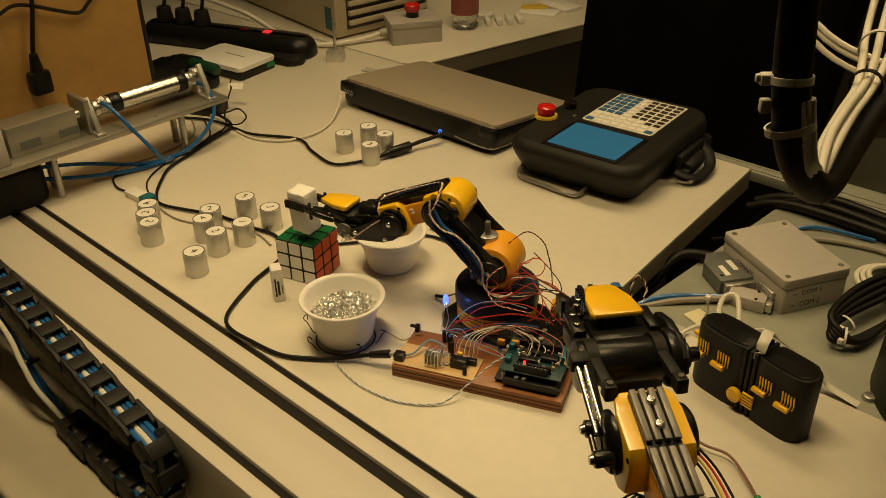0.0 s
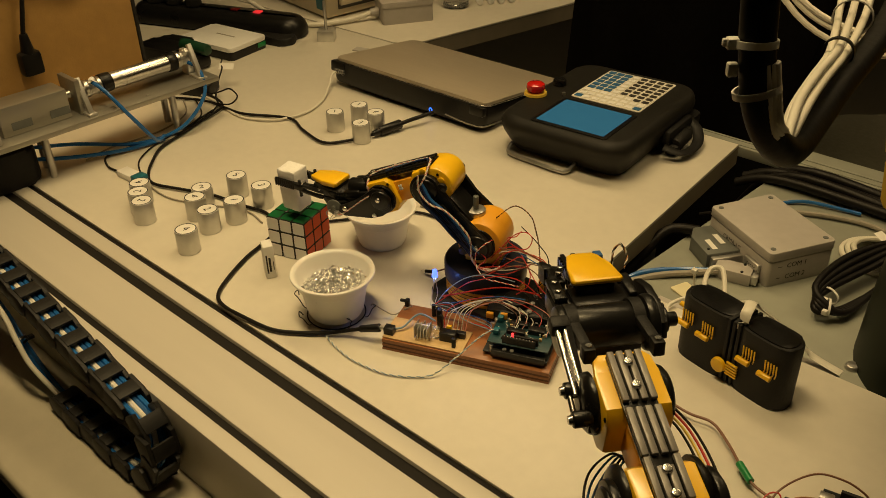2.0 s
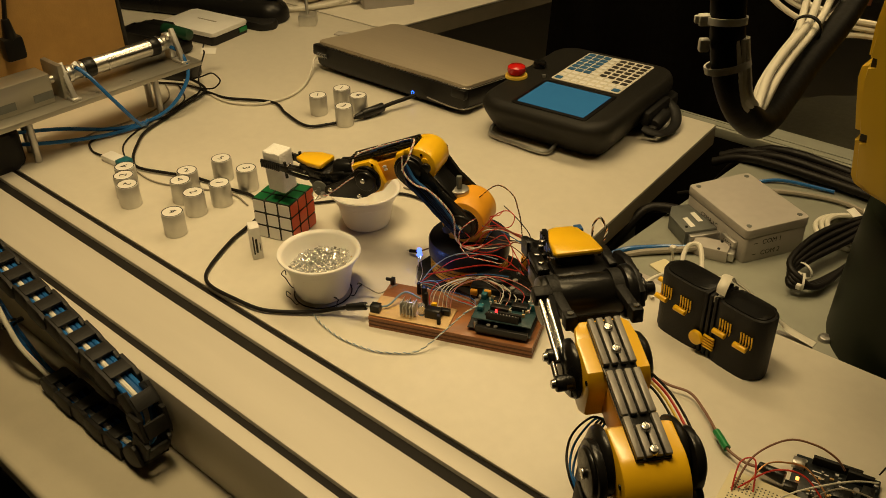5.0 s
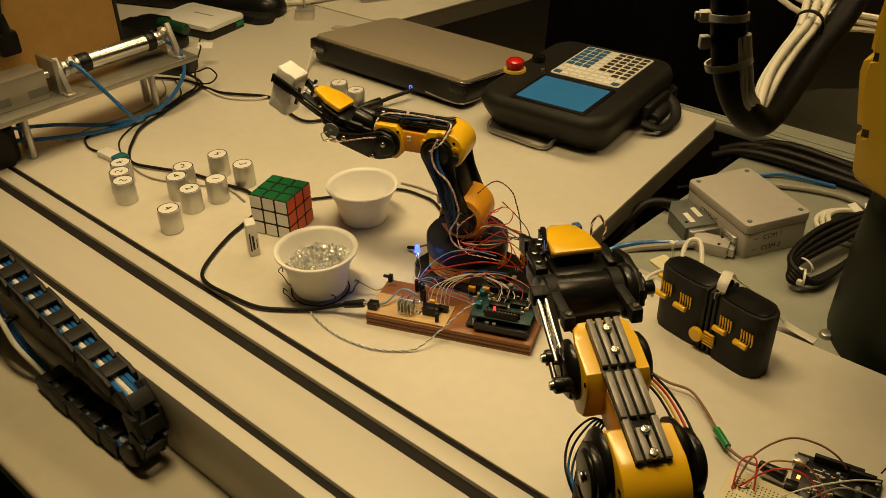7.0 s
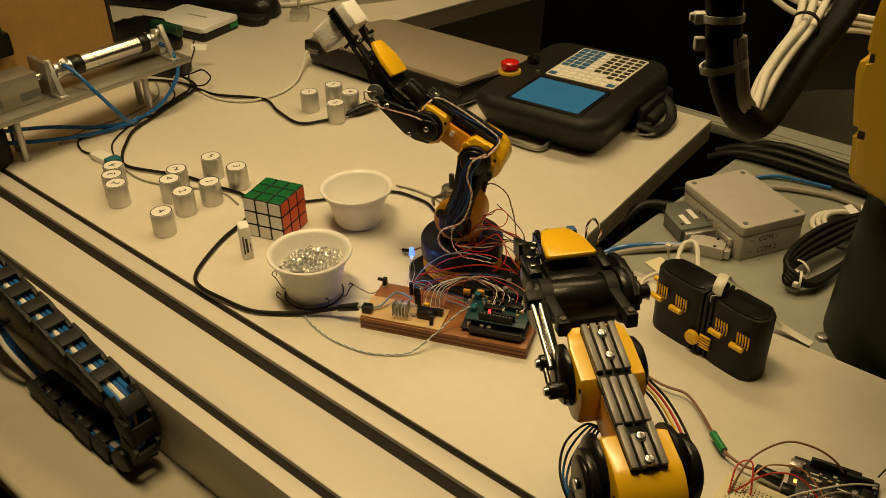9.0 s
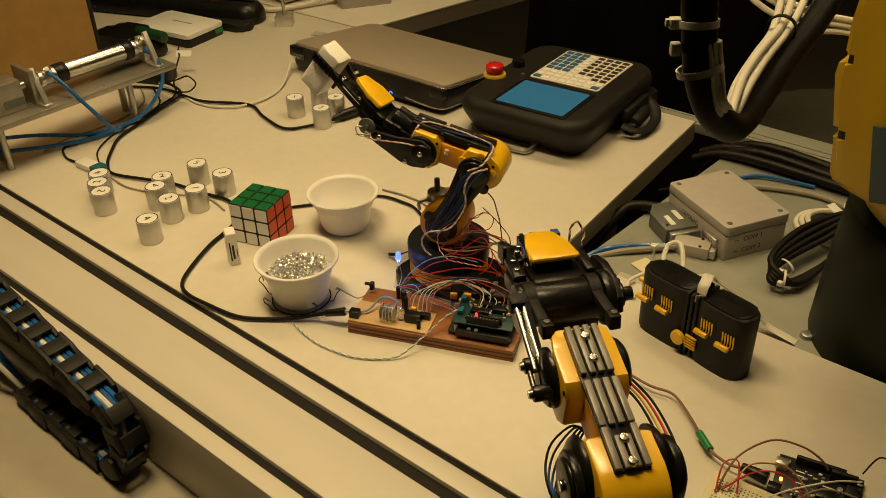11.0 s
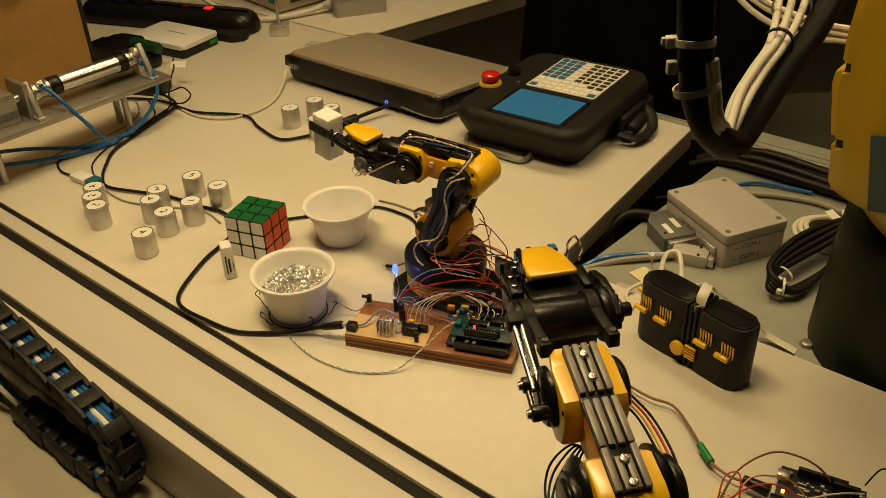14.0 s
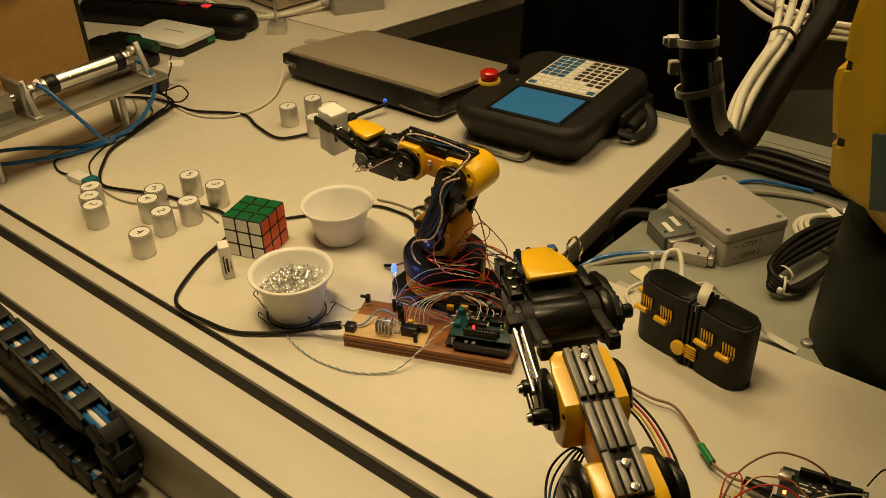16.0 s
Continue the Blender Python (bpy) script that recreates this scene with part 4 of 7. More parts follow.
def cylinders():
    r = 0.0147
    bm = B()
    bm_cyl(bm, (0, 0, 0), (0, 0, DISC_H - 0.0006), r, n=40, bevel=0.0008)
    body = mesh_of("body", bm, M_ALU2)
    bm = B()
    bm_cyl(bm, (0, 0, DISC_H - 0.0006), (0, 0, DISC_H - 0.0001), r * 0.97, n=36)
    paper = mesh_of("paper_disc", bm, M_PAPER)
    bm = B()
    bm_lathe(bm, [(r * 0.86, DISC_H), (r * 0.95, DISC_H), (r * 0.95, DISC_H + 0.0001), (r * 0.86, DISC_H + 0.0001)], 36)
    ring = mesh_of("ink_ring", bm, M_INK)
    for x, y, d, a in CYLS:
        t = thing("metal_cylinder", "short aluminium cylinder with a paper disc numbered " + d, "cylinder", pose(x, y, 0, 0, 0, a), "numbered aluminium cylinders")
        for name, me in (("body", body), ("paper_disc", paper), ("ink_ring", ring)):
            ob = new(name, me)
            ob.parent = t
        words(d, 0.015, M_INK, t, pose(0, 0, DISC_H + 0.0002), "digit")


cylinders()


def cup(x, y, z, h, r, label):
    t = thing("plastic_cup", label, "cup", pose(x, y, z), "white plastic cups")
    rb = r * 0.67
    bm = B()
    prof = [(0, 0.0), (rb * 0.80, 0.0), (rb * 0.93, 0.0015), (rb, 0.006), (r * 0.80, h - 0.0165), (r * 0.845, h - 0.0148), (r * 0.875, h - 0.0045), (r * 0.93, h - 0.0030), (r * 0.99, h - 0.0030),
            (r * 1.003, h - 0.0018), (r * 0.995, h - 0.0002), (r * 0.97, h), (r * 0.91, h - 0.0008), (r * 0.865, h - 0.0035), (r * 0.832, h - 0.0145), (r * 0.785, h - 0.0170), (rb * 0.97, 0.008), (rb * 0.86, 0.0035), (0, 0.003)]
    bm_lathe(bm, prof, 64)
    part("bowl", bm, M_CUP, t)
    return t


cup1 = cup(0.163, -0.031, 0.0035, 0.056, 0.0485, "white plastic cup filled with crumpled foil flakes, raised on wires")
cup(0.087, 0.117, 0.0, 0.052, 0.0468, "empty white plastic cup with a rolled rim on the bench")


def foil_pile():
    rnd = random.Random(4)
    bm = B()
    for k in range(900):
        a, q = rnd.random() * 2 * math.pi, math.sqrt(rnd.random())
        rad = q * 0.0365
        x, y = rad * math.cos(a), rad * math.sin(a)
        z = 0.0365 + 0.005 * (1 - q) * (0.6 + noise.noise(Vector((x * 60, y * 60, 1)))) + 0.10 * (x * 0.75 + y * 0.65) + rnd.random() * 0.004
        s = 0.0012 + rnd.random() * 0.0022
        c = Vector((x, y, z))
        vs = [bm.verts.new(c + Vector((rnd.uniform(-s, s), rnd.uniform(-s, s), rnd.uniform(-s, s)))) for _ in range(4)]
        for f3 in ((0, 1, 2), (0, 2, 3), (0, 1, 3), (1, 2, 3)):
            bm.faces.new([vs[i] for i in f3])
    bm_lathe(bm, [(0, 0.037), (0.030, 0.036), (0.036, 0.034), (0.030, 0.008), (0, 0.006)], 24)
    me = mesh_of("foil_flakes", bm, M_FOIL, False)
    ob = new("foil_flakes", me)
    ob.matrix_basis = pose(0.163, -0.031, 0.0035)
    tagged(ob, "crumpled silver foil flakes filling a white plastic cup", "foil", kind="stuff")


foil_pile()


def cup_wires():
    t = thing("wire_cradle", "bent dark wire cradle hooked round the white cup", "wire", pose(0.163, -0.031, 0))
    for k, a in enumerate((-95, -150, -20, 25, 100)):
        ca, sa = math.cos(radians(a)), math.sin(radians(a))
        bm = B()
        bm_tube(bm, [(0.036 * ca, 0.036 * sa, 0.002), (0.040 * ca, 0.040 * sa, 0.004), (0.0455 * ca, 0.0455 * sa, 0.015), (0.050 * ca, 0.050 * sa, 0.021), (0.047 * ca + 0.004 * sa, 0.047 * sa - 0.004 * ca, 0.024),
                     (0.0445 * ca, 0.0445 * sa, 0.020)], 0.0006, 6)
        part("hook", bm, M_BLACKM, t)
    bm = B()
    bm_tube(bm, [(0.034 * math.cos(a), 0.034 * math.sin(a), 0.0018) for a in [2 * math.pi * k / 16 for k in range(17)]], 0.0008, 6)
    part("ring", bm, M_BLACKM, t)


cup_wires()


def laptop():
    m = Matrix.Translation((-0.205, 0.459, 0)) @ Matrix.Rotation(radians(1.3), 4, "Z") @ Matrix.Translation((0, 0, 0.052)) @ Matrix.Rotation(radians(-6.6), 4, "X")
    t = thing("laptop", "closed laptop with brushed grey lid and black body", "laptop", m)
    w, d = 0.355, 0.212
    bm = B()
    bm_prism(bm, rounded(w, d, 0.012), -0.005, 0.0, 0.0018, Matrix.Translation((0, d / 2, 0)))
    part("lid", bm, M_LID, t, "brushed bronze-grey lid")
    bm = B()
    bm_prism(bm, rounded(w + 0.003, d + 0.003, 0.013), -0.0070, -0.0047, 0.0007, Matrix.Translation((0, d / 2, 0)))
    part("lid_bezel", bm, M_STEEL, t, "thin bright rim")
    bm = B()
    bm_loft(bm, [[(x, y + d / 2 - 0.003 - e, z) for x, y in rounded(w + 0.002 - 4 * e, d + 0.002 - 2 * e, 0.012)] for e, z in ((0.004, -0.0425), (0.0012, -0.0400), (0.0, -0.034), (0.0, -0.012), (0.001, -0.0072))])
    part("base", bm, M_BLACK, t)
    bm = B()
    bm_prism(bm, rounded(w - 0.075, 0.034, 0.008), -0.0480, -0.0426, 0.002, Matrix.Translation((-0.005, 0.022, 0)))
    part("battery", bm, M_BLACKM, t, "thick black battery raising the rear")
    bm = B()
    bm_box(bm, -w / 2 - 0.006, -0.006, -0.026, -w / 2 + 0.03, 0.016, -0.006, 0.003)
    part("hinge", bm, M_BLACK, t)
    bm = B()
    bm_box(bm, w / 2 - 0.03, -0.006, -0.024, w / 2, 0.012, -0.008, 0.003)
    part("hinge", bm, M_BLACK, t)
    bm = B()
    bm_tube(bm, [(w / 2 - 0.080, -0.0046, -0.0375), (w / 2 - 0.04, -0.0046, -0.0405), (w / 2 - 0.012, -0.0025, -0.0408), (w / 2 + 0.0004, 0.010, -0.0395), (w / 2 + 0.0008, 0.10, -0.038)], 0.0012, 6)
    part("trim_strip", bm, M_STEELR, t, "bright trim strip")
    bm = B()
    bm_lathe(bm, [(0.0022, 0), (0.0038, 0), (0.0038, 0.0012), (0.0022, 0.0012)], 24, pose(w / 2 - 0.113, -0.0034, -0.0385, 90))
    part("power_ring", bm, M_LAPLED, t, "glowing blue power ring")
    for x in (-0.12, 0.12):
        bm = B()
        bm_box(bm, x - 0.012, d - 0.06, -0.0440, x + 0.012, d - 0.05, -0.0426)
        part("foot", bm, M_BLACKM, t)


laptop()


def pendant():
    m = Matrix.Translation((0.122, 0.566, 0)) @ Matrix.Rotation(radians(5.5), 4, "Z")
    t = thing("teach_pendant", "charcoal robot teach pendant with blue screen and cream keypad", "teach pendant", m)
    w, d, top = 0.226, 0.280, 0.064
    bm = B()
    bm_loft(bm, [[(x, y + e * 0.5, z) for x, y in rounded(w - 2 * e, d - 2 * e, 0.042 - e, 8)]
                 for e, z in ((0.026, 0.0002), (0.021, 0.0012), (0.017, 0.005), (0.010, 0.020), (0.003, 0.036), (0.0, 0.046), (0.0, 0.051), (0.0012, 0.055), (0.0032, 0.059), (0.0060, 0.062), (0.0095, 0.0636), (0.013, top))])
    body = part("body", bm, M_PEND, t)
    bm = B()
    bm_prism(bm, rounded(w * 0.30, d * 0.20, 0.01), 0.0, 0.030, 0.003, Matrix.Translation((0.085, 0.10, 0)))
    part("bottom_hump", bm, M_BLACKM, t)
    sx, sy = 0.012, -0.074
    bm = B()
    bm_prism(bm, rounded(0.128, 0.104, 0.004), top + 0.0001, top + 0.0012, 0.0005, Matrix.Translation((sx, sy, 0)))
    part("screen_frame", bm, M_BLACK, t)
    bm = B()
    bm_prism(bm, rounded(0.114, 0.090, 0.002), top + 0.0013, top + 0.0018, 0, Matrix.Translation((sx, sy, 0)))
    part("screen", bm, M_SCREEN, t, "blue screen, its reflected light put in as a faint glow")
    kx, ky, kw, kd = 0.012, 0.056, 0.120, 0.134
    bm = B()
    bm_prism(bm, rounded(kw, kd, 0.004), top + 0.0001, top + 0.0014, 0.0004, Matrix.Translation((kx, ky, 0)))
    pad = part("keypad", bm, M_KEYS, t, "cream membrane keypad")
    bm = B()
    bm_prism(bm, rounded(0.0118, 0.0105, 0.001, 2), top + 0.0015, top + 0.0023)
    kme = {k: mesh_of("key", b, mm) for k, b, mm in (("b", bm, M_KBLUE), ("d", (lambda q: (bm_prism(q, rounded(0.0105, 0.0085, 0.001, 2), top + 0.0015, top + 0.0023), q)[1])(B()), M_KDARK),
                                                    ("w", (lambda q: (bm_prism(q, rounded(0.0105, 0.0085, 0.001, 2), top + 0.0015, top + 0.0021), q)[1])(B()), M_WHITEST))}
    for i in range(8):
        for j in range(9):
            x, y = kx - kw / 2 + 0.0095 + i * 0.0145, ky + kd / 2 - 0.010 - j * 0.0143
            if j == 8:
                c = "b" if i in (0, 7) else "w"
            elif j == 7 or (j == 6 and i < 6):
                c = "w"
            elif i < 3:
                c = "b"
            elif i == 3:
                c = "w"
            else:
                c = "d"
            ob = new("key", kme[c])
            ob.parent = pad
            ob.matrix_basis = pose(x, y, 0)
    bm = B()
    bm_lathe(bm, [(0, top + 0.001), (0.0215, top + 0.001), (0.0205, top + 0.005), (0, top + 0.005)], 36, Matrix.Translation((-0.098, -0.036, 0)) @ Matrix.Diagonal((0.86, 0.86, 1, 1)))
    part("stop_ring", bm, M_YELW, t, "yellow collar")
    bm = B()
    bm_lathe(bm, [(0, top + 0.005), (0.0115, top + 0.005), (0.0115, top + 0.008), (0.0165, top + 0.009), (0.0175, top + 0.013), (0.0165, top + 0.018), (0.012, top + 0.0205), (0, top + 0.0215)], 36, Matrix.Translation((-0.098, -0.036, 0)) @ Matrix.Diagonal((0.86, 0.86, 1, 1)))
    part("stop_button", bm, M_RED, t, "red mushroom stop button")
    bm = B()
    bm_lathe(bm, [(0, top - 0.004), (0.011, top - 0.004), (0.011, top + 0.007), (0.009, top + 0.010), (0, top + 0.010)], 24, Matrix.Translation((-0.088, 0.022, 0)))
    bm_box(bm, -0.090, 0.012, top + 0.006, -0.074, 0.018, top + 0.012, 0.002)
    part("key_switch", bm, M_BLACK, t)
    bm = B()
    bm_cyl(bm, (-0.060, -0.012, top), (-0.060, -0.012, top + 0.004), 0.003, n=12)
    part("indicator", bm, M_STEELR, t)
    bm = B()
    z = 0.006
    bm_tube(bm, [(-0.070, -0.085, 0.014), (-0.084, -0.112, 0.016), (-0.086, -0.128, 0.010), (-0.076, -0.138, z), (-0.03, -0.143, z), (0.010, -0.146, z), (0.024, -0.140, z), (0.026, -0.120, 0.010), (0.022, -0.09, 0.014)], 0.0032, 8)
    part("stand_bracket", bm, M_STEELR, t, "bent steel stand bracket")
    bm = B()
    bm_box(bm, 0.106, 0.0, 0.016, 0.122, 0.085, 0.040, 0.006)
    bm_cyl(bm, (0.126, 0.010, 0.016), (0.126, 0.055, 0.020), 0.011, n=20, bevel=0.004)
    bm_box(bm, 0.112, 0.002, 0.0, 0.134, 0.022, 0.018, 0.005)
    bm_tube(bm, [(0.118, -0.012, 0.020), (0.140, -0.006, 0.014), (0.148, 0.020, 0.010), (0.146, 0.052, 0.012), (0.132, 0.078, 0.022), (0.114, 0.086, 0.030)], 0.0085, 10, True, 6, 0.45)
    part("hand_strap", bm, M_BLACKM, t, "black side grip strap")


pendant()


def controller_board():
    """Plywood base with a driver board, a regulator board and a lit blue diode."""
    a = math.degrees(math.atan2(0.073, 0.174))
    m = Matrix.Translation((0.2515, -0.0425, 0)) @ Matrix.Rotation(radians(a), 4, "Z")
    t = thing("controller_board", "stained plywood base carrying circuit boards and a lit blue diode", "circuit board", m)
    w, d = 0.188, 0.070
    bm = B()
    bm_box(bm, 0, 0, 0.0126, w, d, 0.0142, 0.0004)
    part("plywood_top", bm, M_WOOD, t, "reddish-brown varnished plywood")
    for k in range(5):
        bm = B()
        e = 0.0004 * (k % 2)
        bm_box(bm, e, e, 0.0001 + k * 0.0025, w - e, d - e, 0.0025 + k * 0.0025)
        part("ply", bm, M_WOODE if k % 2 else M_WOOD, t)
    z = 0.0146
    bm = B()
    bm_box(bm, 0.0, 0.002, z, 0.092, 0.040, z + 0.0016, 0.0003)
    part("regulator_board", bm, M_TAN, t, "tan phenolic circuit board")
    z2 = z + 0.0018
    bm = B()
    bm_box(bm, 0.0, 0.0055, z2, 0.011, 0.0150, z2 + 0.0085, 0.0006)
    part("power_socket", bm, M_BLACK, t)
    bm = B()
    bm_box(bm, 0.036, 0.0128, z2, 0.052, 0.0145, z2 + 0.018, 0.0003)
    heat = part("heat_sink", bm, M_ALU2, t, "bare aluminium heat sink")
    for k in range(5):
        for y0, y1 in ((0.0146, 0.0215), (0.0060, 0.0127)):
            bm = B()
            bm_box(bm, 0.036 + k * 0.0037, y0, z2 + 0.003, 0.0367 + k * 0.0037, y1, z2 + 0.0185 - 0.003 * (k % 2))
            part("fin", bm, M_ALU2, heat)
    for x, y, sx, sy, h, mm, nm in ((0.062, 0.014, 0.018, 0.010, 0.011, M_BLACK, "relay"), (0.056, 0.031, 0.004, 0.004, 0.020, M_BLACKM, "header"), (0.052, 0.035, 0.005, 0.005, 0.024, M_BLACKM, "header"),
                                    (0.079, 0.006, 0.004, 0.004, 0.012, M_BLACKM, "header"), (0.076, 0.024, 0.012, 0.006, 0.007, M_BLACK, "chip"), (0.066, 0.026, 0.006, 0.004, 0.012, M_YEL, "yellow_capacitor")):
        bm = B()
        bm_box(bm, x, y, z2, x + sx, y + sy, z2 + h, 0.0006)
        part(nm, bm, mm, t)
    bm = B()
    bm_cyl(bm, (0.057, 0.019, z2), (0.057, 0.019, z2 + 0.013), 0.004, n=16, bevel=0.0006)
    part("capacitor", bm, M_CLEAR, t, "clear sleeved capacitor")
    bm = B()
    bm_cyl(bm, (0.030, 0.032, z2), (0.030, 0.032, z2 + 0.0022), 0.003, n=12)
    part("screw", bm, M_STEEL, t)
    # driver board stacked on a dark board
    bx0 = 0.005
    bm = B()
    bm_box(bm, bx0 + 0.108, 0.010, z + 0.003, bx0 + 0.178, 0.062, z + 0.0046, 0.0003)
    part("lower_board", bm, M_PCBB, t)
    bm = B()
    bm_box(bm, bx0 + 0.112, 0.012, z + 0.0152, bx0 + 0.178, 0.062, z + 0.0168, 0.0003)
    dr = part("driver_board", bm, M_PCB, t, "teal motor driver board")
    zt = z + 0.017
    for x, y, sx, sy, h, mm, nm in ((0.113, 0.046, 0.006, 0.014, 0.007, M_TERM, "terminal_block"), (0.115, 0.024, 0.006, 0.007, 0.0060, M_TERM, "terminal_block"), (0.170, 0.040, 0.007, 0.020, 0.008, M_TERM, "terminal_block"),
                                    (0.128, 0.044, 0.020, 0.007, 0.0045, M_BLACK, "chip"), (0.128, 0.030, 0.020, 0.007, 0.0045, M_BLACK, "chip"), (0.150, 0.036, 0.018, 0.009, 0.006, M_BLACK, "chip"),
                                    (0.128, 0.0128, 0.036, 0.003, 0.0085, M_BLACKM, "pin_header"), (0.140, 0.0175, 0.026, 0.003, 0.0085, M_BLACKM, "pin_header"), (0.130, 0.056, 0.040, 0.003, 0.0085, M_BLACKM, "pin_header")):
        bm = B()
        bm_box(bm, bx0 + x, y, zt, bx0 + x + sx, y + sy, zt + h, 0.0005)
        part(nm, bm, mm, dr)
    for k in range(10):
        bm = B()
        bm_box(bm, bx0 + 0.130 + k * 0.0034, 0.0138, zt + 0.0086, bx0 + 0.1308 + k * 0.0034, 0.0146, zt + 0.0092)
        part("pin", bm, M_STEELR, dr)
    small = random.Random(3)
    for k in range(54):
        x, y = 0.122 + small.random() * 0.046, 0.019 + small.random() * 0.036
        bm = B()
        bm_box(bm, bx0 + x, y, zt, bx0 + x + 0.0012 + small.random() * 0.0022, y + 0.0010 + small.random() * 0.0012, zt + 0.0012 + small.random() * 0.0035)
        part("component", bm, (M_STEELR, M_BLACK, M_WHITEST, M_TAN, M_BLACK)[k % 5], dr)
    for x, y in ((0.132, 0.0095), (0.140, 0.0095), (0.117, 0.012)):
        bm = B()
        bm_cyl(bm, (bx0 + x, y, z + 0.0047), (bx0 + x, y, z + 0.0125), 0.0022, n=12)
        part("capacitor", bm, M_STEELR, t)
    bm = B()
    bm_cyl(bm, (bx0 + 0.136, 0.026, zt), (bx0 + 0.136, 0.026, zt + 0.0045), 0.0013, n=12)
    part("red_diode", bm, M_LEDR, dr, "lit red diode")
    bm = B()
    bm_box(bm, bx0 + 0.118, 0.005, z + 0.003, bx0 + 0.176, 0.0098, z + 0.011, 0.0006)
    part("side_header", bm, M_BLACK, t)
    # blue diode on bare leads
    bx, by = 0.037, 0.0715
    bm = B()
    bm_lathe(bm, [(0, 0), (0.0034, 0), (0.0034, 0.0012), (0.0029, 0.0013), (0.0029, 0.0068), (0.0022, 0.0088), (0, 0.0097)], 18, Matrix.Translation((bx, by, 0.0585)))
    part("blue_diode", bm, M_LEDB, t, "glowing blue light-emitting diode")
    glow = bpy.data.lights.new("diode_light", "POINT")
    glow.energy, glow.color, glow.shadow_soft_size = 0.028, (0.2, 0.35, 1.0), 0.0015
    lamp = new("diode_light", glow)
    lamp.location = m @ Vector((bx, by - 0.0015, 0.0562))
    for s in (-1, 1):
        bm = B()
        bm_tube(bm, [(bx + s * 0.0012, by, 0.0587), (bx + s * 0.0016, by, 0.048), (bx + s * 0.0032, by - 0.001, 0.036), (bx + s * 0.002, by - 0.012, 0.026)], 0.00045, 5)
        part("lead", bm, M_STEELR, t)
    bm = B()
    bm_cyl(bm, (bx + 0.003, by - 0.014, 0.0146), (bx + 0.003, by - 0.014, 0.0295), 0.0024, n=10)
    bm_cyl(bm, (bx + 0.008, by - 0.014, 0.0146), (bx + 0.008, by - 0.014, 0.027), 0.002, n=10)
    part("shrink_sleeve", bm, M_BLACKM, t)
    bm = B()
    bm_box(bm, 0.002, 0.063, 0.0145, 0.007, 0.069, 0.024, 0.001)
    bm_cyl(bm, (-0.004, 0.066, 0.021), (0.004, 0.066, 0.021), 0.002, n=10)
    part("wire_post", bm, M_BLACK, t)
    # jumper wires over the boards
    rnd = random.Random(7)
    for k in range(9):
        mm = (M_WCAB, M_WCAB, M_PINKW, M_WCAB, M_BROWNW, M_WCAB, M_PINKW, M_REDW, M_WCAB)[k]
        x0, x1 = 0.060 + rnd.random() * 0.036, 0.136 + rnd.random() * 0.042
        bm = B()
        bm_tube(bm, [(x0, 0.030 + 0.002 * (k % 3), z2 + 0.004), (x0 + 0.004, 0.046, z2 + 0.018 + rnd.random() * 0.008), ((x0 + x1) / 2, 0.058 + rnd.random() * 0.008, z2 + 0.028 + rnd.random() * 0.010),
                     (x1 - 0.004 + rnd.random() * 0.004, 0.056, z2 + 0.020 + rnd.random() * 0.012), (x1, 0.024 + 0.030 * rnd.random(), zt + 0.003)], 0.00046, 6)
        part("jumper_wire", bm, mm, t)
    for k in range(5):
        bm = B()
        bm_tube(bm, [(0.042, 0.058, 0.030), (0.055 + rnd.random() * 0.01, 0.055, 0.038 - k * 0.003), (0.080, 0.040 + k * 0.004, 0.026 + rnd.random() * 0.006), (0.108, 0.034 + 0.003 * k, 0.030), (0.116, 0.034, 0.028)], 0.00055, 6)
        part("jumper_wire", bm, (M_LBLUE, M_REDW, M_LBLUE, M_BROWNW, M_BLUEW)[k], t)
    bm = B()
    bm_tube(bm, [(0.010, 0.015, z2 + 0.003), (0.018, 0.020, z2 + 0.004), (0.026, 0.034, z2 + 0.010), (0.034, 0.038, z2 + 0.012), (0.050, 0.036, z2 + 0.008)], 0.0012, 6)
    part("jumper_wire", bm, M_LBLUE, t)


controller_board()


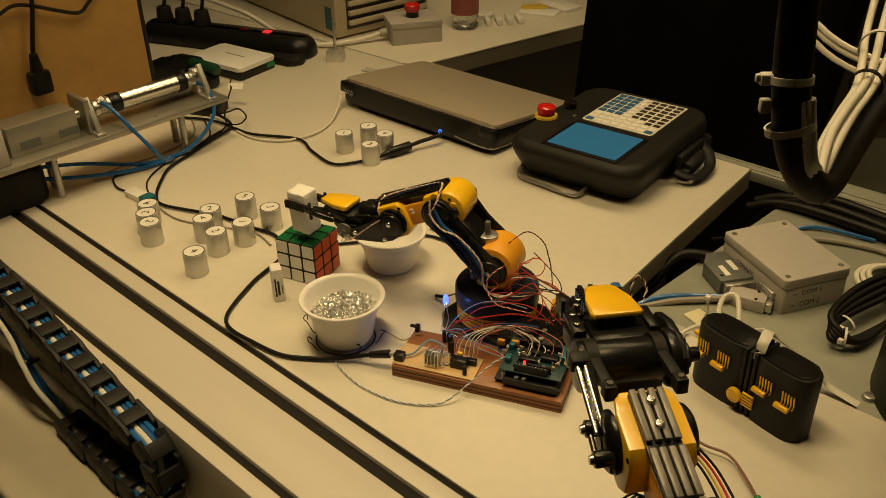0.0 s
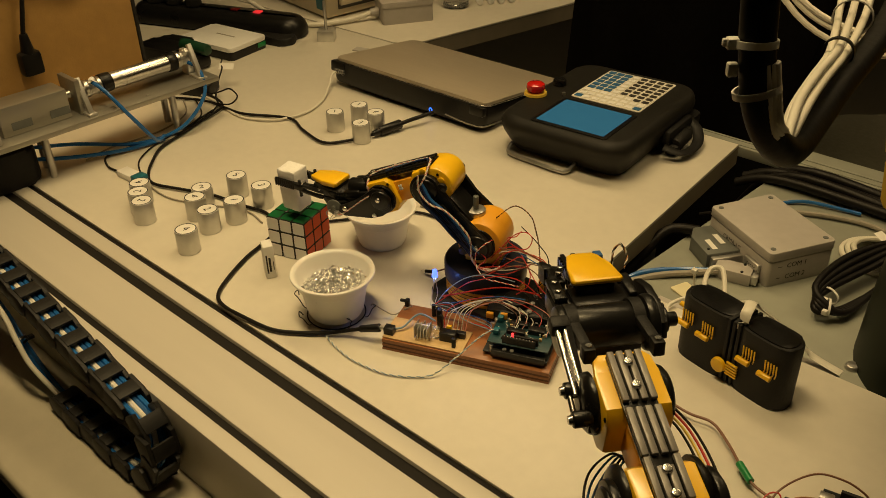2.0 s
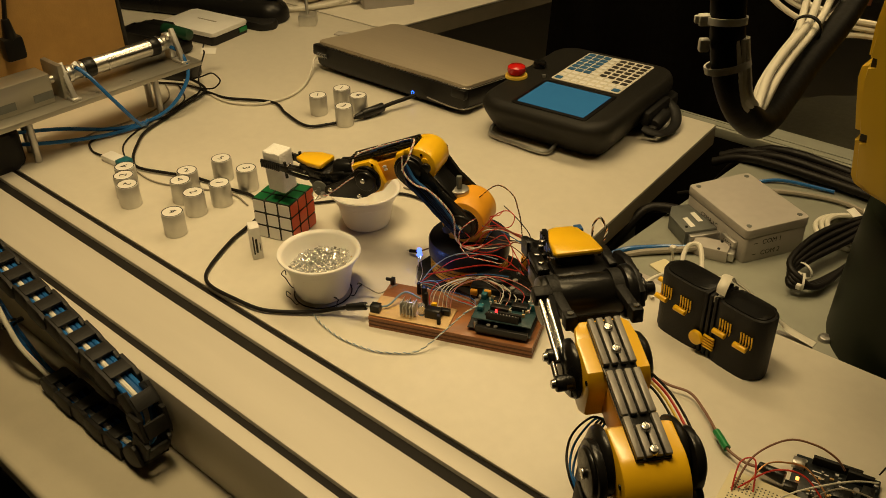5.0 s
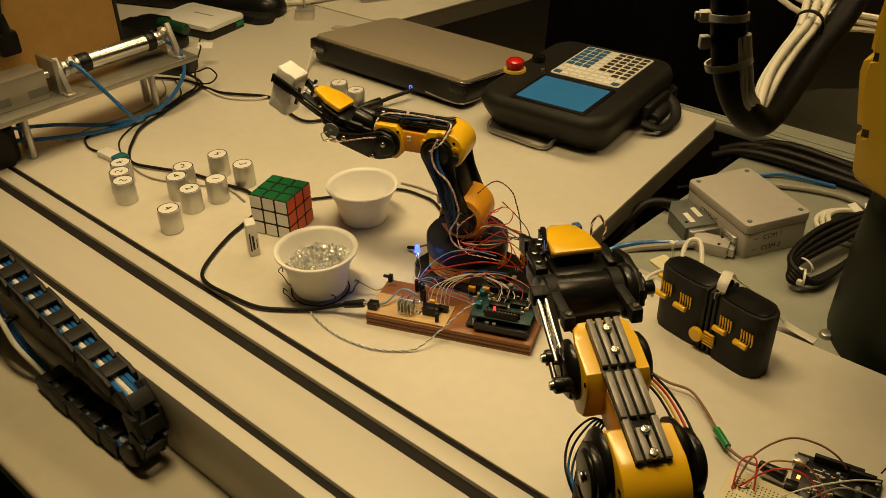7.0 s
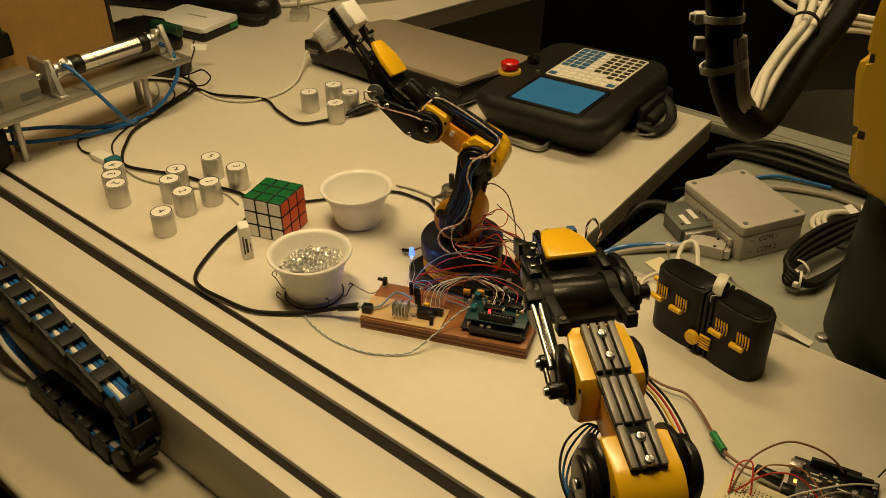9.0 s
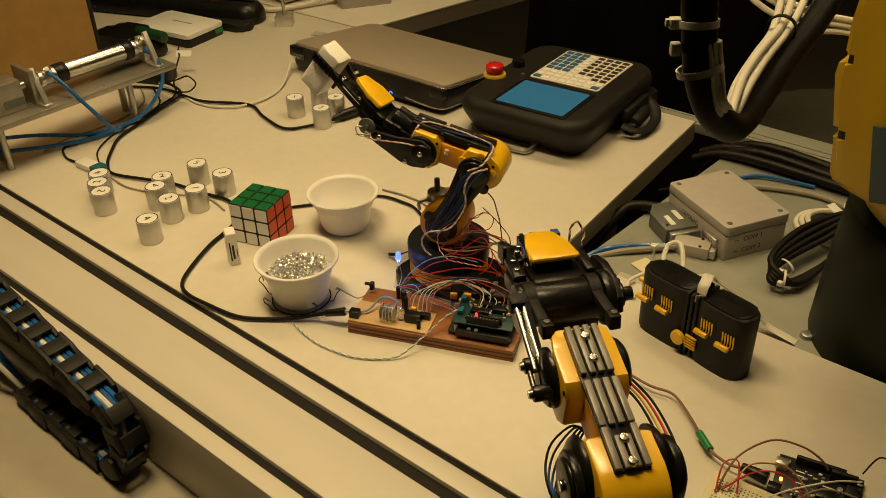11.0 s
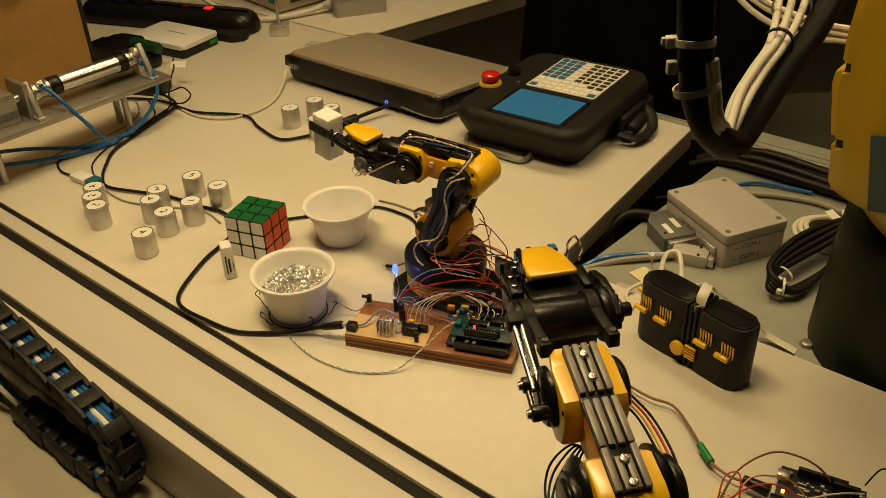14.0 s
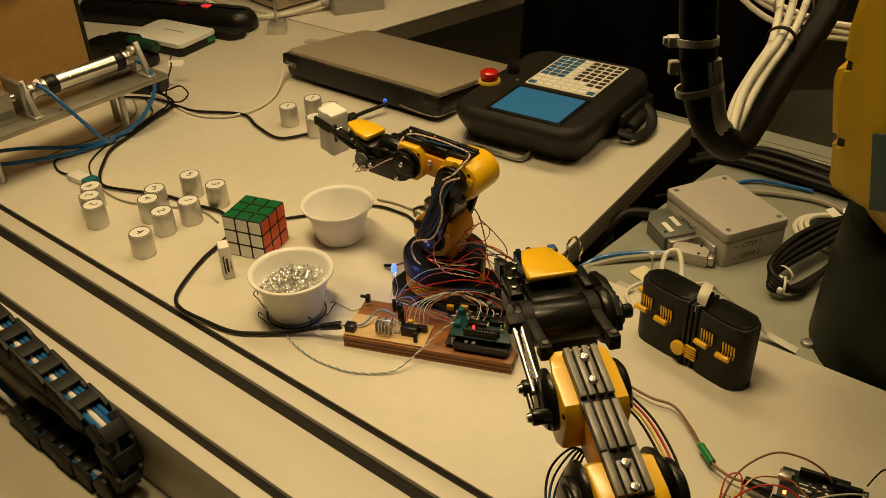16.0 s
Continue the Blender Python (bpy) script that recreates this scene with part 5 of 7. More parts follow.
def battery_box():
    yaw = math.degrees(math.atan2(-0.022, 0.111))
    m = Matrix.Translation((0.5625, 0.170, 0)) @ Matrix.Rotation(radians(yaw), 4, "Z")
    t = thing("battery_box", "black four-cell battery box standing upright with yellow clips", "battery box", m)
    h = 0.076
    for k, (x0, x1) in enumerate(((-0.070, -0.001), (0.001, 0.064))):
        bm = B()
        out = []
        w = x1 - x0
        for i in range(40):
            a = 2 * math.pi * i / 40
            ca, sa = math.cos(a), math.sin(a)
            out.append(((x0 + x1) / 2 + (w / 2) * math.copysign(abs(ca) ** 0.55, ca), 0.0185 * math.copysign(abs(sa) ** 0.75, sa)))
        bm_prism(bm, out, 0.0, h, 0.003)
        part("cell_case", bm, M_BLACKM, t)
        bm = B()
        bm_prism(bm, [((x - (x0 + x1) / 2) * 0.88 + (x0 + x1) / 2, y * 0.82) for x, y in out], h - 0.002, h + 0.0012, 0.001)
        part("end_cap", bm, M_BLACK, t)
    for x in (-0.006, 0.0, 0.006):
        bm = B()
        bm_box(bm, x - 0.002, -0.0175, 0.001, x + 0.002, 0.0175, h + 0.0015, 0.001)
        part("rib", bm, M_BLACKM, t)
    for x, z in ((-0.057, 0.048), (-0.031, 0.046), (0.020, 0.046), (0.046, 0.044)):
        bm = B()
        bm_cyl(bm, (x - 0.009, -0.0215, z - 0.004), (x + 0.006, -0.0215, z - 0.004), 0.0032, n=14, bevel=0.0006)
        clip = part("clip", bm, M_YEL, t, "yellow plastic spring clip")
        for k in range(5):
            bm = B()
            bm_tube(bm, [(x - 0.004 + k * 0.0032, -0.0195, z - 0.002), (x - 0.002 + k * 0.0032, -0.0215, z + 0.004), (x - 0.004 + k * 0.0032, -0.0195, z + 0.013)], 0.0008, 6)
            part("tine", bm, M_YEL, clip)
    bm = B()
    bm_cyl(bm, (-0.008, -0.0185, 0.020), (-0.008, -0.0235, 0.020), 0.0085, 0.0078, 24, 0.0008)
    knob = part("knob", bm, M_YEL, t, "round yellow knob")
    for k in range(5):
        bm = B()
        bm_box(bm, 0.0, -0.0205, 0.0135 + k * 0.0034, 0.0135, -0.0178, 0.0152 + k * 0.0034, 0.0004)
        part("rib", bm, M_YEL, knob)
    bm = B()
    bm_tube(bm, [(0.006, -0.012, h - 0.006), (0.0065, -0.012, h + 0.010), (0.004, -0.004, h + 0.0155), (-0.002, 0.010, h + 0.0130), (-0.004, 0.026, h - 0.002), (0.003, 0.058, 0.044), (0.020, 0.086, 0.010), (0.032, 0.094, -0.002), (0.062, 0.099, -0.007)], 0.0055, 8, True, 6, 0.22)
    part("ribbon", bm, M_WCAB, t, "white ribbon strap")
    bm = B()
    bm_cyl(bm, (-0.078, -0.002, 0.050), (-0.070, -0.002, 0.050), 0.003, n=10)
    part("plug", bm, M_YEL, t)


battery_box()


def breadboard_set():
    t = thing("breadboard", "cream solderless breadboard with red jumper wires", "breadboard", pose(0.709, -0.006, 0, 0, 0, 7))
    bm = B()
    bm_box(bm, -0.046, -0.030, 0, 0.040, 0.027, 0.0085, 0.0008)
    part("body", bm, M_BREAD, t)
    bm = B()
    bm_box(bm, -0.0012, -0.0008, 0.0086, 0.0, 0.0004, 0.0088)
    hole = mesh_of("hole", bm, M_KDARK)
    for i in range(24):
        for j in list(range(5)) + list(range(6, 11)) + [-3, -2]:
            ob = new("hole", hole)
            ob.parent = t
            ob.matrix_basis = pose(-0.038 + i * 0.0033, -0.016 + j * 0.0034, 0)
    c = thing("microcontroller", "black microcontroller board with pin headers and amber diode", "circuit board", pose(0.738, 0.054, 0, 0, 0, 12))
    bm = B()
    bm_box(bm, -0.036, -0.028, 0.004, 0.036, 0.028, 0.0056, 0.0004)
    part("board", bm, M_PCBB, c)
    for x, y, sx, sy, h, mm, nm in ((-0.022, 0.021, 0.042, 0.0035, 0.009, M_BLACKM, "pin_header"), (0.008, 0.0135, 0.022, 0.004, 0.012, M_BLACKM, "pin_header"), (-0.018, -0.027, 0.048, 0.0035, 0.009, M_BLACKM, "pin_header"),
                                    (-0.038, 0.008, 0.011, 0.009, 0.007, M_STEELR, "usb_socket"), (-0.039, -0.025, 0.011, 0.008, 0.008, M_BLACK, "power_jack"), (0.000, -0.012, 0.016, 0.012, 0.003, M_BLACK, "chip"), (0.022, -0.006, 0.010, 0.012, 0.010, M_BLACKM, "module")):
        bm = B()
        bm_box(bm, x, y, 0.0057, x + sx, y + sy, 0.0057 + h, 0.0005)
        part(nm, bm, mm, c)
    for x, y in ((-0.028, 0.02), (0.03, -0.024), (0.018, 0.006)):
        bm = B()
        bm_cyl(bm, (x, y, 0.0057), (x, y, 0.0075), 0.0025, n=12)
        part("solder_point", bm, M_STEELR, c)
    for x, y in ((-0.03, -0.03), (0.03, -0.024), (0.03, 0.024), (-0.03, 0.024)):
        bm = B()
        bm_cyl(bm, (x, y + (0.004 if y < -0.028 else 0), 0), (x, y + (0.004 if y < -0.028 else 0), 0.0039), 0.0025, n=8)
        part("standoff", bm, M_BLACK, c)
    bm = B()
    bm_box(bm, -0.0315, -0.006, 0.0057, -0.0285, -0.0035, 0.0085, 0.0004)
    part("diode", bm, M_LEDO, c, "lit amber diode")
    tiny = random.Random(31)
    for k in range(34):
        x, y = tiny.uniform(-0.024, 0.033), tiny.uniform(-0.021, 0.019)
        bm = B()
        bm_box(bm, x, y, 0.0057, x + 0.0012 + tiny.random() * 0.003, y + 0.0010 + tiny.random() * 0.0016, 0.0064 + tiny.random() * 0.003, 0.0001)
        part("component", bm, (M_STEELR, M_TAN, M_BLACK, M_WHITEST, M_GREYD)[k % 5], c)
    for k in range(14):
        bm = B()
        bm_box(bm, -0.0165 + k * 0.0033, -0.0259, 0.0148, -0.0158 + k * 0.0033, -0.0248, 0.0152)
        part("pin", bm, M_STEELR, c)
    for x, y, w in ((-0.020, 0.012, 0.014), (-0.022, 0.007, 0.010), (-0.018, -0.002, 0.008), (-0.020, -0.018, 0.016), (0.004, 0.004, 0.010), (0.018, -0.016, 0.010)):
        bm = B()
        bm_box(bm, x, y, 0.0057, x + w, y + 0.0012, 0.0059)
        part("print_bar", bm, M_WHITEST, c)


breadboard_set()


# ---- robot corner ----
def pedestal():
    t = thing("robot_pedestal", "grey-green steel pedestal plate set below the bench edge", "pedestal", kind="structure")
    bm = B()
    bm_prism(bm, [(0.352, 0.2405), (1.5, 0.2405), (1.5, 0.665), (0.372, 0.665)], -0.045, -0.030, 0.001)
    part("plate", bm, M_PLATE, t)
    bm = B()
    bm_prism(bm, [(0.345, 0.745), (1.5, 0.745), (1.5, 0.80), (0.345, 0.80)], -0.05, -0.030, 0.001)
    part("rear_rail", bm, M_PLATE, t)
    bm = B()
    bm_box(bm, 0.38, 0.28, FLOOR_Z, 1.4, 0.79, -0.0505, 0.002)
    part("cabinet", bm, M_RGREEN, t)
    for x, y in ((0.640, 0.302), (0.70, 0.262)):
        bm = B()
        bm_cyl(bm, (x, y, -0.0298), (x, y, -0.025), 0.0085, 0.0065, 20, 0.001)
        part("bolt", bm, M_STEELR, t)
    bm = B()
    bm_prism(bm, rounded(0.04, 0.026, 0.002), -0.0298, -0.0275, 0.0005, pose(0.433, 0.312, 0, 0, 0, -20))
    part("tie_mount", bm, M_BREAD, t, "yellowed adhesive cable-tie mount")
    bm = B()
    bm_tube(bm, [(0.434, 0.314, -0.0275), (0.436, 0.316, -0.015), (0.434, 0.316, 0.002)], 0.0016, 6)
    bm_box(bm, 0.431, 0.312, 0.0, 0.438, 0.319, 0.006, 0.001)
    part("cable_tie", bm, M_TIE, t)


pedestal()


def com_box():
    m = Matrix.Translation((0.464, 0.459, -0.030)) @ Matrix.Rotation(radians(61.5), 4, "Z")
    t = thing("junction_box", "grey plastic junction box lettered COM 1 and COM 2", "junction box", m)
    w, d = 0.096, 0.130
    bm = B()
    bm_prism(bm, rounded(w, d, 0.005, 3), 0, 0.036, 0.001)
    part("box", bm, M_GREY, t)
    bm = B()
    bm_prism(bm, rounded(w + 0.002, d + 0.002, 0.006, 3), 0.0364, 0.050, 0.002)
    part("lid", bm, M_GREY, t)
    for x in (-1, 1):
        for y in (-1, 1):
            bm = B()
            bm_cyl(bm, (x * (w / 2 - 0.009), y * (d / 2 - 0.009), 0.0498), (x * (w / 2 - 0.009), y * (d / 2 - 0.009), 0.0506), 0.0035, n=14)
            part("lid_screw", bm, M_GREYD, t)
    for txt, z in (("COM 1", 0.027), ("COM 2", 0.0105)):
        words(txt, 0.0098, M_INK, t, pose(-0.006, -d / 2 - 0.0002, z, 90))
        bm = B()
        bm_box(bm, -0.034, -d / 2 - 0.0003, z - 0.0004, -0.028, -d / 2 - 0.0001, z + 0.0004)
        part("arrow_mark", bm, M_INK, t)
    words("CRMA 1C", 0.009, M_INK, t, pose(-w / 2 - 0.0002, 0.012, 0.024, 90, 0, -90))
    bm = B()
    bm_box(bm, -w / 2 - 0.006, -0.052, 0.012, -w / 2, -0.024, 0.026, 0.0015)
    part("socket", bm, M_STEELR, t)
    for k in range(2):
        for i in range(4 + k):
            bm = B()
            bm_cyl(bm, (-w / 2 - 0.0061, -0.046 + i * 0.0036, 0.0165 + k * 0.004), (-w / 2 - 0.0068, -0.046 + i * 0.0036, 0.0165 + k * 0.004), 0.0008, n=6)
            part("pin_hole", bm, M_KDARK, t)


com_box()


def connector(m, w, d, h, material, label, stickers):
    t = thing("plug_connector", label, "connector", m)
    bm = B()
    bm_prism(bm, [(-w / 2, -d * 0.25), (-w * 0.2, -d / 2), (w / 2, -d / 2), (w / 2, d / 2), (-w * 0.2, d / 2), (-w / 2, d * 0.25)], 0, h, 0.0015)
    part("hood", bm, material, t)
    bm = B()
    bm_box(bm, w / 2, -d * 0.42, h * 0.15, w / 2 + 0.008, d * 0.42, h * 0.85, 0.001)
    part("shell", bm, M_STEELR, t)
    for s in (-1, 1):
        bm = B()
        bm_cyl(bm, (w / 2 - 0.012, s * d * 0.36, h), (w / 2 - 0.012, s * d * 0.36, h + 0.001), 0.002, n=10)
        part("screw", bm, M_BLACK, t)
    for x, y in stickers:
        bm = B()
        bm_box(bm, x - 0.012, y - 0.0035, h + 0.0001, x + 0.012, y + 0.0035, h + 0.0004)
        part("sticker", bm, M_PAPER, t)


connector(pose(0.408, 0.417, -0.030, 0, 0, -35) , 0.068, 0.052, 0.022, M_GREYD, "dark grey plug connector hood with paper stickers", ((0.002, 0.006), (0.012, -0.010)))
connector(pose(0.457, 0.381, -0.030, 0, 0, 14), 0.046, 0.026, 0.017, M_GREY, "small light grey serial plug connector", ())


def robot():
    t = thing("industrial_robot", "yellow industrial robot arm on a dark green column", "industrial robot", pose(0.785, 0.37, -0.030))
    bm = B()
    bm_lathe(bm, [(0, 0.0002), (0.129, 0.0002), (0.1285, 0.010), (0.127, 0.05), (0.1245, 0.10), (0.120, 0.1600), (0.116, 0.1648), (0, 0.1648)], 56, Matrix.Translation((-0.033, 0.003, 0)))
    part("column", bm, M_RGREEN, t)
    bm = B()
    bm_lathe(bm, [(0, 0.165), (0.098, 0.165), (0.110, 0.178), (0.114, 0.20), (0.114, 0.25), (0, 0.25)], 56, Matrix.Translation((-0.030, 0, 0)))
    part("flange", bm, M_ROBOT, t)
    up = Matrix.Translation((-0.785, -0.37, 0.030)) @ Matrix.Translation((0, 0.40, 0)) @ SIDE
    bm = B()
    bm_prism(bm, [(0.676, 0.178), (0.650, 0.186), (0.637, 0.192), (0.633, 0.199), (0.6300, 0.228), (0.6285, 0.236), (0.6335, 0.2365), (0.6325, 0.2465), (0.6265, 0.2460), (0.6235, 0.262), (0.6175, 0.296), (0.6185, 0.307), (0.6235, 0.309), (0.6240, 0.3085), (0.6270, 0.309), (0.6262, 0.3190), (0.6222, 0.3185), (0.6215, 0.345), (0.625, 0.385), (0.660, 0.44), (0.92, 0.44), (0.92, 0.215)], 0.0, 0.142, 0.0006, up)
    part("shoulder_casting", bm, M_ROBOT, t)
    bm = B()
    bm_prism(bm, [(0.676, 0.184), (0.6625, 0.259), (0.91, 0.300), (0.91, 0.225)], 0.1482, 0.1515, 0.001, up)
    part("side_panel", bm, M_RBLUE, t, "slate-blue painted side panel")
    bm = B()
    bm_prism(bm, [(0.684, 0.181), (0.656, 0.190), (0.6405, 0.198), (0.6345, 0.2355), (0.6420, 0.2365), (0.6410, 0.2465), (0.6330, 0.2455), (0.630, 0.262), (0.6255, 0.296), (0.6255, 0.3085), (0.6335, 0.3095), (0.6325, 0.3195), (0.6255, 0.3185), (0.6265, 0.345), (0.632, 0.385), (0.662, 0.434), (0.915, 0.434), (0.915, 0.221)], 0.1421, 0.148, 0.0008, up)
    part("cover_plate", bm, M_ROBOT, t, "raised yellow cover plate")
    # thin dark plates put the shade of the two notches into colour
    for x, z in ((0.6325, 0.3140), (0.639, 0.2415)):
        bm = B()
        bm_box(bm, x - 0.0060, 0.2562, z - 0.0052, x + 0.0025, 0.2578, z + 0.0052, 0, Matrix.Translation((-0.785, -0.37, 0.030)))
        part("recess_shade", bm, M_KDARK, t, "flat dark plate for the shade in a square notch")


robot()


def hose():
    t = thing("cable_hose", "hanging black hose with white cables strapped by nylon ties", "hose")
    bm = B()
    bm_tube(bm, [(0.660, -0.21, 1.9495), (0.664, -0.206, 1.3), (0.672, -0.203, 0.80), (0.675, -0.202, 0.65), (0.679, -0.199, 0.52), (0.683, -0.196, 0.47), (0.687, -0.188, 0.444), (0.690, -0.170, 0.426), (0.688, -0.146, 0.418), (0.681, -0.105, 0.416), (0.675, -0.060, 0.420), (0.670, 0.0, 0.427), (0.664, 0.05, 0.442), (0.652, 0.12, 0.49), (0.64, 0.17, 0.58), (0.63, 0.22, 0.72)], 0.0080, 16)
    part("hose", bm, M_HOSE, t)
    for k, rise in enumerate((((0.689, -0.155, 0.429), (0.684, -0.13, 0.433), (0.676, -0.09, 0.433), (0.669, -0.045, 0.433), (0.660, 0.0, 0.436), (0.647, 0.05, 0.443), (0.63, 0.12, 0.50)),
                            ((0.685, -0.155, 0.430), (0.677, -0.13, 0.431), (0.669, -0.09, 0.432), (0.660, -0.045, 0.431), (0.646, 0.0, 0.433), (0.629, 0.05, 0.440), (0.61, 0.12, 0.50)),
                            ((0.687, -0.155, 0.4335), (0.680, -0.13, 0.4365), (0.6725, -0.09, 0.437), (0.665, -0.045, 0.436), (0.653, 0.0, 0.438), (0.638, 0.05, 0.443), (0.62, 0.12, 0.50)))):
        o = 0.0022 * (k - 1)
        bm = B()
        bm_tube(bm, [(0.6885 + o * 0.5, -0.197 + o, 0.476), (0.6905 + o * 0.5, -0.195 + o, 0.463), (0.6935 + o * 0.5, -0.191, 0.446 + o), (0.693, -0.180 + o * 0.5, 0.437 + o), (0.692, -0.171, 0.431 + o * 0.6)] + list(rise), 0.0024, 10)
        part("white_cable", bm, M_WCAB, t, "white sheathed cable")

    def tie(p, d, r, mm, block):
        m = Matrix.Translation(p) @ Vector(d).to_track_quat("Z", "Y").to_matrix().to_4x4()
        bm = B()
        bm_lathe(bm, [(r, -0.0016), (r + 0.0009, -0.0016), (r + 0.0009, 0.0016), (r, 0.0016)], 28, m)
        tt = part("cable_tie", bm, mm, t, "nylon cable tie")
        if block:
            bm = B()
            bm_box(bm, -0.0024, r - 0.001, -0.0024, 0.0024, r + 0.0040, 0.0026, 0.0007, Matrix.Translation(p) @ Vector((-0.742, -0.670, 0.0)).to_track_quat("Y", "Z").to_matrix().to_4x4())
            bm_box(bm, -0.0012, r + 0.0038, -0.0012, 0.0012, r + 0.0058, 0.0022, 0.0004, Matrix.Translation(p) @ Vector((-0.742, -0.670, 0.0)).to_track_quat("Y", "Z").to_matrix().to_4x4())
            part("tie_head", bm, mm, tt)

    tie((0.681, -0.198, 0.4835), (0.10, -0.10, -1), 0.0086, M_TIE, 200)
    tie((0.6838, -0.1950, 0.4615), (0.30, 0.05, -1), 0.0098, M_TIE, 0)
    bm = B()
    bm_box(bm, -0.0022, 0.0080, -0.0015, 0.0022, 0.0125, 0.0045, 0.0007, Matrix.Translation((0.682, -0.1962, 0.4700)) @ Vector((-0.742, -0.670, 0.0)).to_track_quat("Y", "Z").to_matrix().to_4x4())
    part("tie_head", bm, M_TIE, t)
    tie((0.6650, -0.045, 0.4335), (-0.2, 1, 0.05), 0.0082, M_BLACK, 0)
    tie((0.6510, 0.010, 0.4375), (-0.25, 1, 0.10), 0.0112, M_TIE, 0)


hose()


def robot_cables():
    for k in range(4):
        y = 0.652 + 0.013 * k
        cable("power_cable", [(0.330, y - 0.01, -0.040 - 0.05 * (k % 2)), (0.40, y, -0.019 + 0.004 * (k % 2)), (0.62, y - 0.006, -0.019), (0.95, y - 0.02, -0.018), (1.4, y, -0.018)], 0.0072, M_BCAB, "thick black power cable lying behind the pedestal plate", n=12)
    for k in range(4):
        o = 0.009 * k
        cable("robot_cable", [(0.80, 0.20, 0.10 + o), (0.70 - o, 0.46, 0.03), (0.625 - o * 0.6, 0.545, 0.008), (0.588 - o * 0.8, 0.470, -0.006 + o * 0.5), (0.566 - o * 0.3, 0.385, -0.008 + o * 0.4), (0.572 + o * 0.3, 0.360 + o * 0.3, -0.016 + o * 0.3),
                              (0.592 + o * 0.3, 0.385, -0.018), (0.615, 0.46 + o, -0.018), (0.66, 0.56 + o, -0.02), (0.72, 0.63, -0.02)], 0.0042, M_BCAB, "looped black robot cable tied in a bundle", n=10)
    for x, y, z, a in ((0.574, 0.392, -0.010, 70), (0.582, 0.372, -0.013, 20)):
        bm = B()
        bm_lathe(bm, [(0.0118, -0.0014), (0.0130, -0.0014), (0.0130, 0.0014), (0.0118, 0.0014)], 24, Matrix.Translation((x, y, z)) @ Matrix.Rotation(radians(a), 4, "Z") @ Matrix.Rotation(radians(90), 4, "Y") @ Matrix.Diagonal((0.75, 1, 1, 1)))
        bm_box(bm, x - 0.003, y - 0.016, z - 0.003, x + 0.003, y - 0.010, z + 0.003, 0.0008)
        solid("cable_tie", bm, M_TIE, "white nylon tie round the looped black cables", "cable tie", group="nylon ties on the robot cables")
    for k in range(3):
        r = 0.045 - 0.006 * k
        cable("coiled_cable", [(0.585 + r * 1.15 * math.cos(a), 0.545 + r * math.sin(a), -0.026 + 0.004 * k) for a in [math.pi * 2 * q / 14 for q in range(14)]] + [(0.66, 0.62, -0.024), (0.75, 0.64, -0.024)], 0.0035, M_WCAB, "coiled white cable on the steel plate")
    for k, (x, y, a) in enumerate(((0.60, 0.585, 20), (0.612, 0.56, 70), (0.585, 0.55, -30))):
        bm = B()
        bm_box(bm, -0.022, -0.006, 0, 0.022, 0.006, 0.0006)
        solid("paper_tag", bm, M_PAPER, "white paper tag on a coiled cable", "tag", pose(x, y, -0.012 + 0.003 * k, 8, 12, a), "paper tags")
    cable("grey_cable", [(0.432, 0.575, -0.026), (0.48, 0.60, -0.025), (0.54, 0.615, -0.025), (0.60, 0.60, -0.024), (0.66, 0.60, -0.022)], 0.0036, M_GCAB, "grey cable across the steel plate")
    cable("blue_cable", [(0.42, 0.60, -0.027), (0.45, 0.625, -0.025), (0.52, 0.64, -0.026)], 0.0028, M_BLUET, "blue cable beside the junction box")
    cable("black_lead", [(0.375, 0.44, -0.019), (0.34, 0.42, -0.022), (0.325, 0.38, -0.05), (0.31, 0.30, -0.10)], 0.0075, M_BCAB, "thick black lead from the plug connector", n=10)
    cable("black_lead", [(0.398, 0.475, -0.018), (0.37, 0.50, -0.02), (0.345, 0.50, -0.03)], 0.003, M_BCAB, "thin black lead from the junction box")
    cable("blue_cable", [(0.478, 0.40, -0.020), (0.44, 0.372, -0.022), (0.40, 0.345, -0.024), (0.365, 0.305, -0.025), (0.335, 0.27, -0.05)], 0.0035, M_BLUET, "blue network cable over the plate edge")
    cable("grey_cable", [(0.445, 0.374, -0.0215), (0.42, 0.352, -0.024), (0.385, 0.318, -0.026), (0.35, 0.28, -0.035)], 0.0042, M_GCAB, "grey serial cable from the small plug")
    cable("white_lead", [(0.47, 0.205, 0.003), (0.45, 0.225, 0.006), (0.462, 0.262, 0.006), (0.482, 0.296, -0.012), (0.50, 0.34, -0.026)], 0.0022, M_WCAB, "thin white lead beside the battery box")
    cable("white_loop", [(0.495, 0.255, 0.0045), (0.470, 0.272, 0.014), (0.462, 0.296, 0.026), (0.474, 0.302, 0.030), (0.488, 0.285, 0.020), (0.500, 0.262, 0.006)], 0.003, M_WCAB, "white cable loop sticking up behind the battery box")
    cable("edge_cable", [(0.642, 0.2495, -0.020), (0.70, 0.2495, -0.020), (0.85, 0.2495, -0.019), (1.2, 0.2495, -0.019)], 0.0085, M_BCAB, "black cable along the pedestal edge", n=10)

    bm = B()
    bm_box(bm, 0.20, 0.706, -0.0297, 1.3, 0.735, -0.013, 0.0015)
    for y in (0.713, 0.728):
        bm_box(bm, 0.20, y - 0.0015, -0.0128, 1.3, y + 0.0015, -0.0118)
    solid("steel_rail", bm, M_PLATE, "grey steel rail along the pedestal's far edge", "rail")
    bm = B()
    bm_box(bm, 0.42, 0.2435, -0.0297, 0.640, 0.262, -0.011, 0.0015)
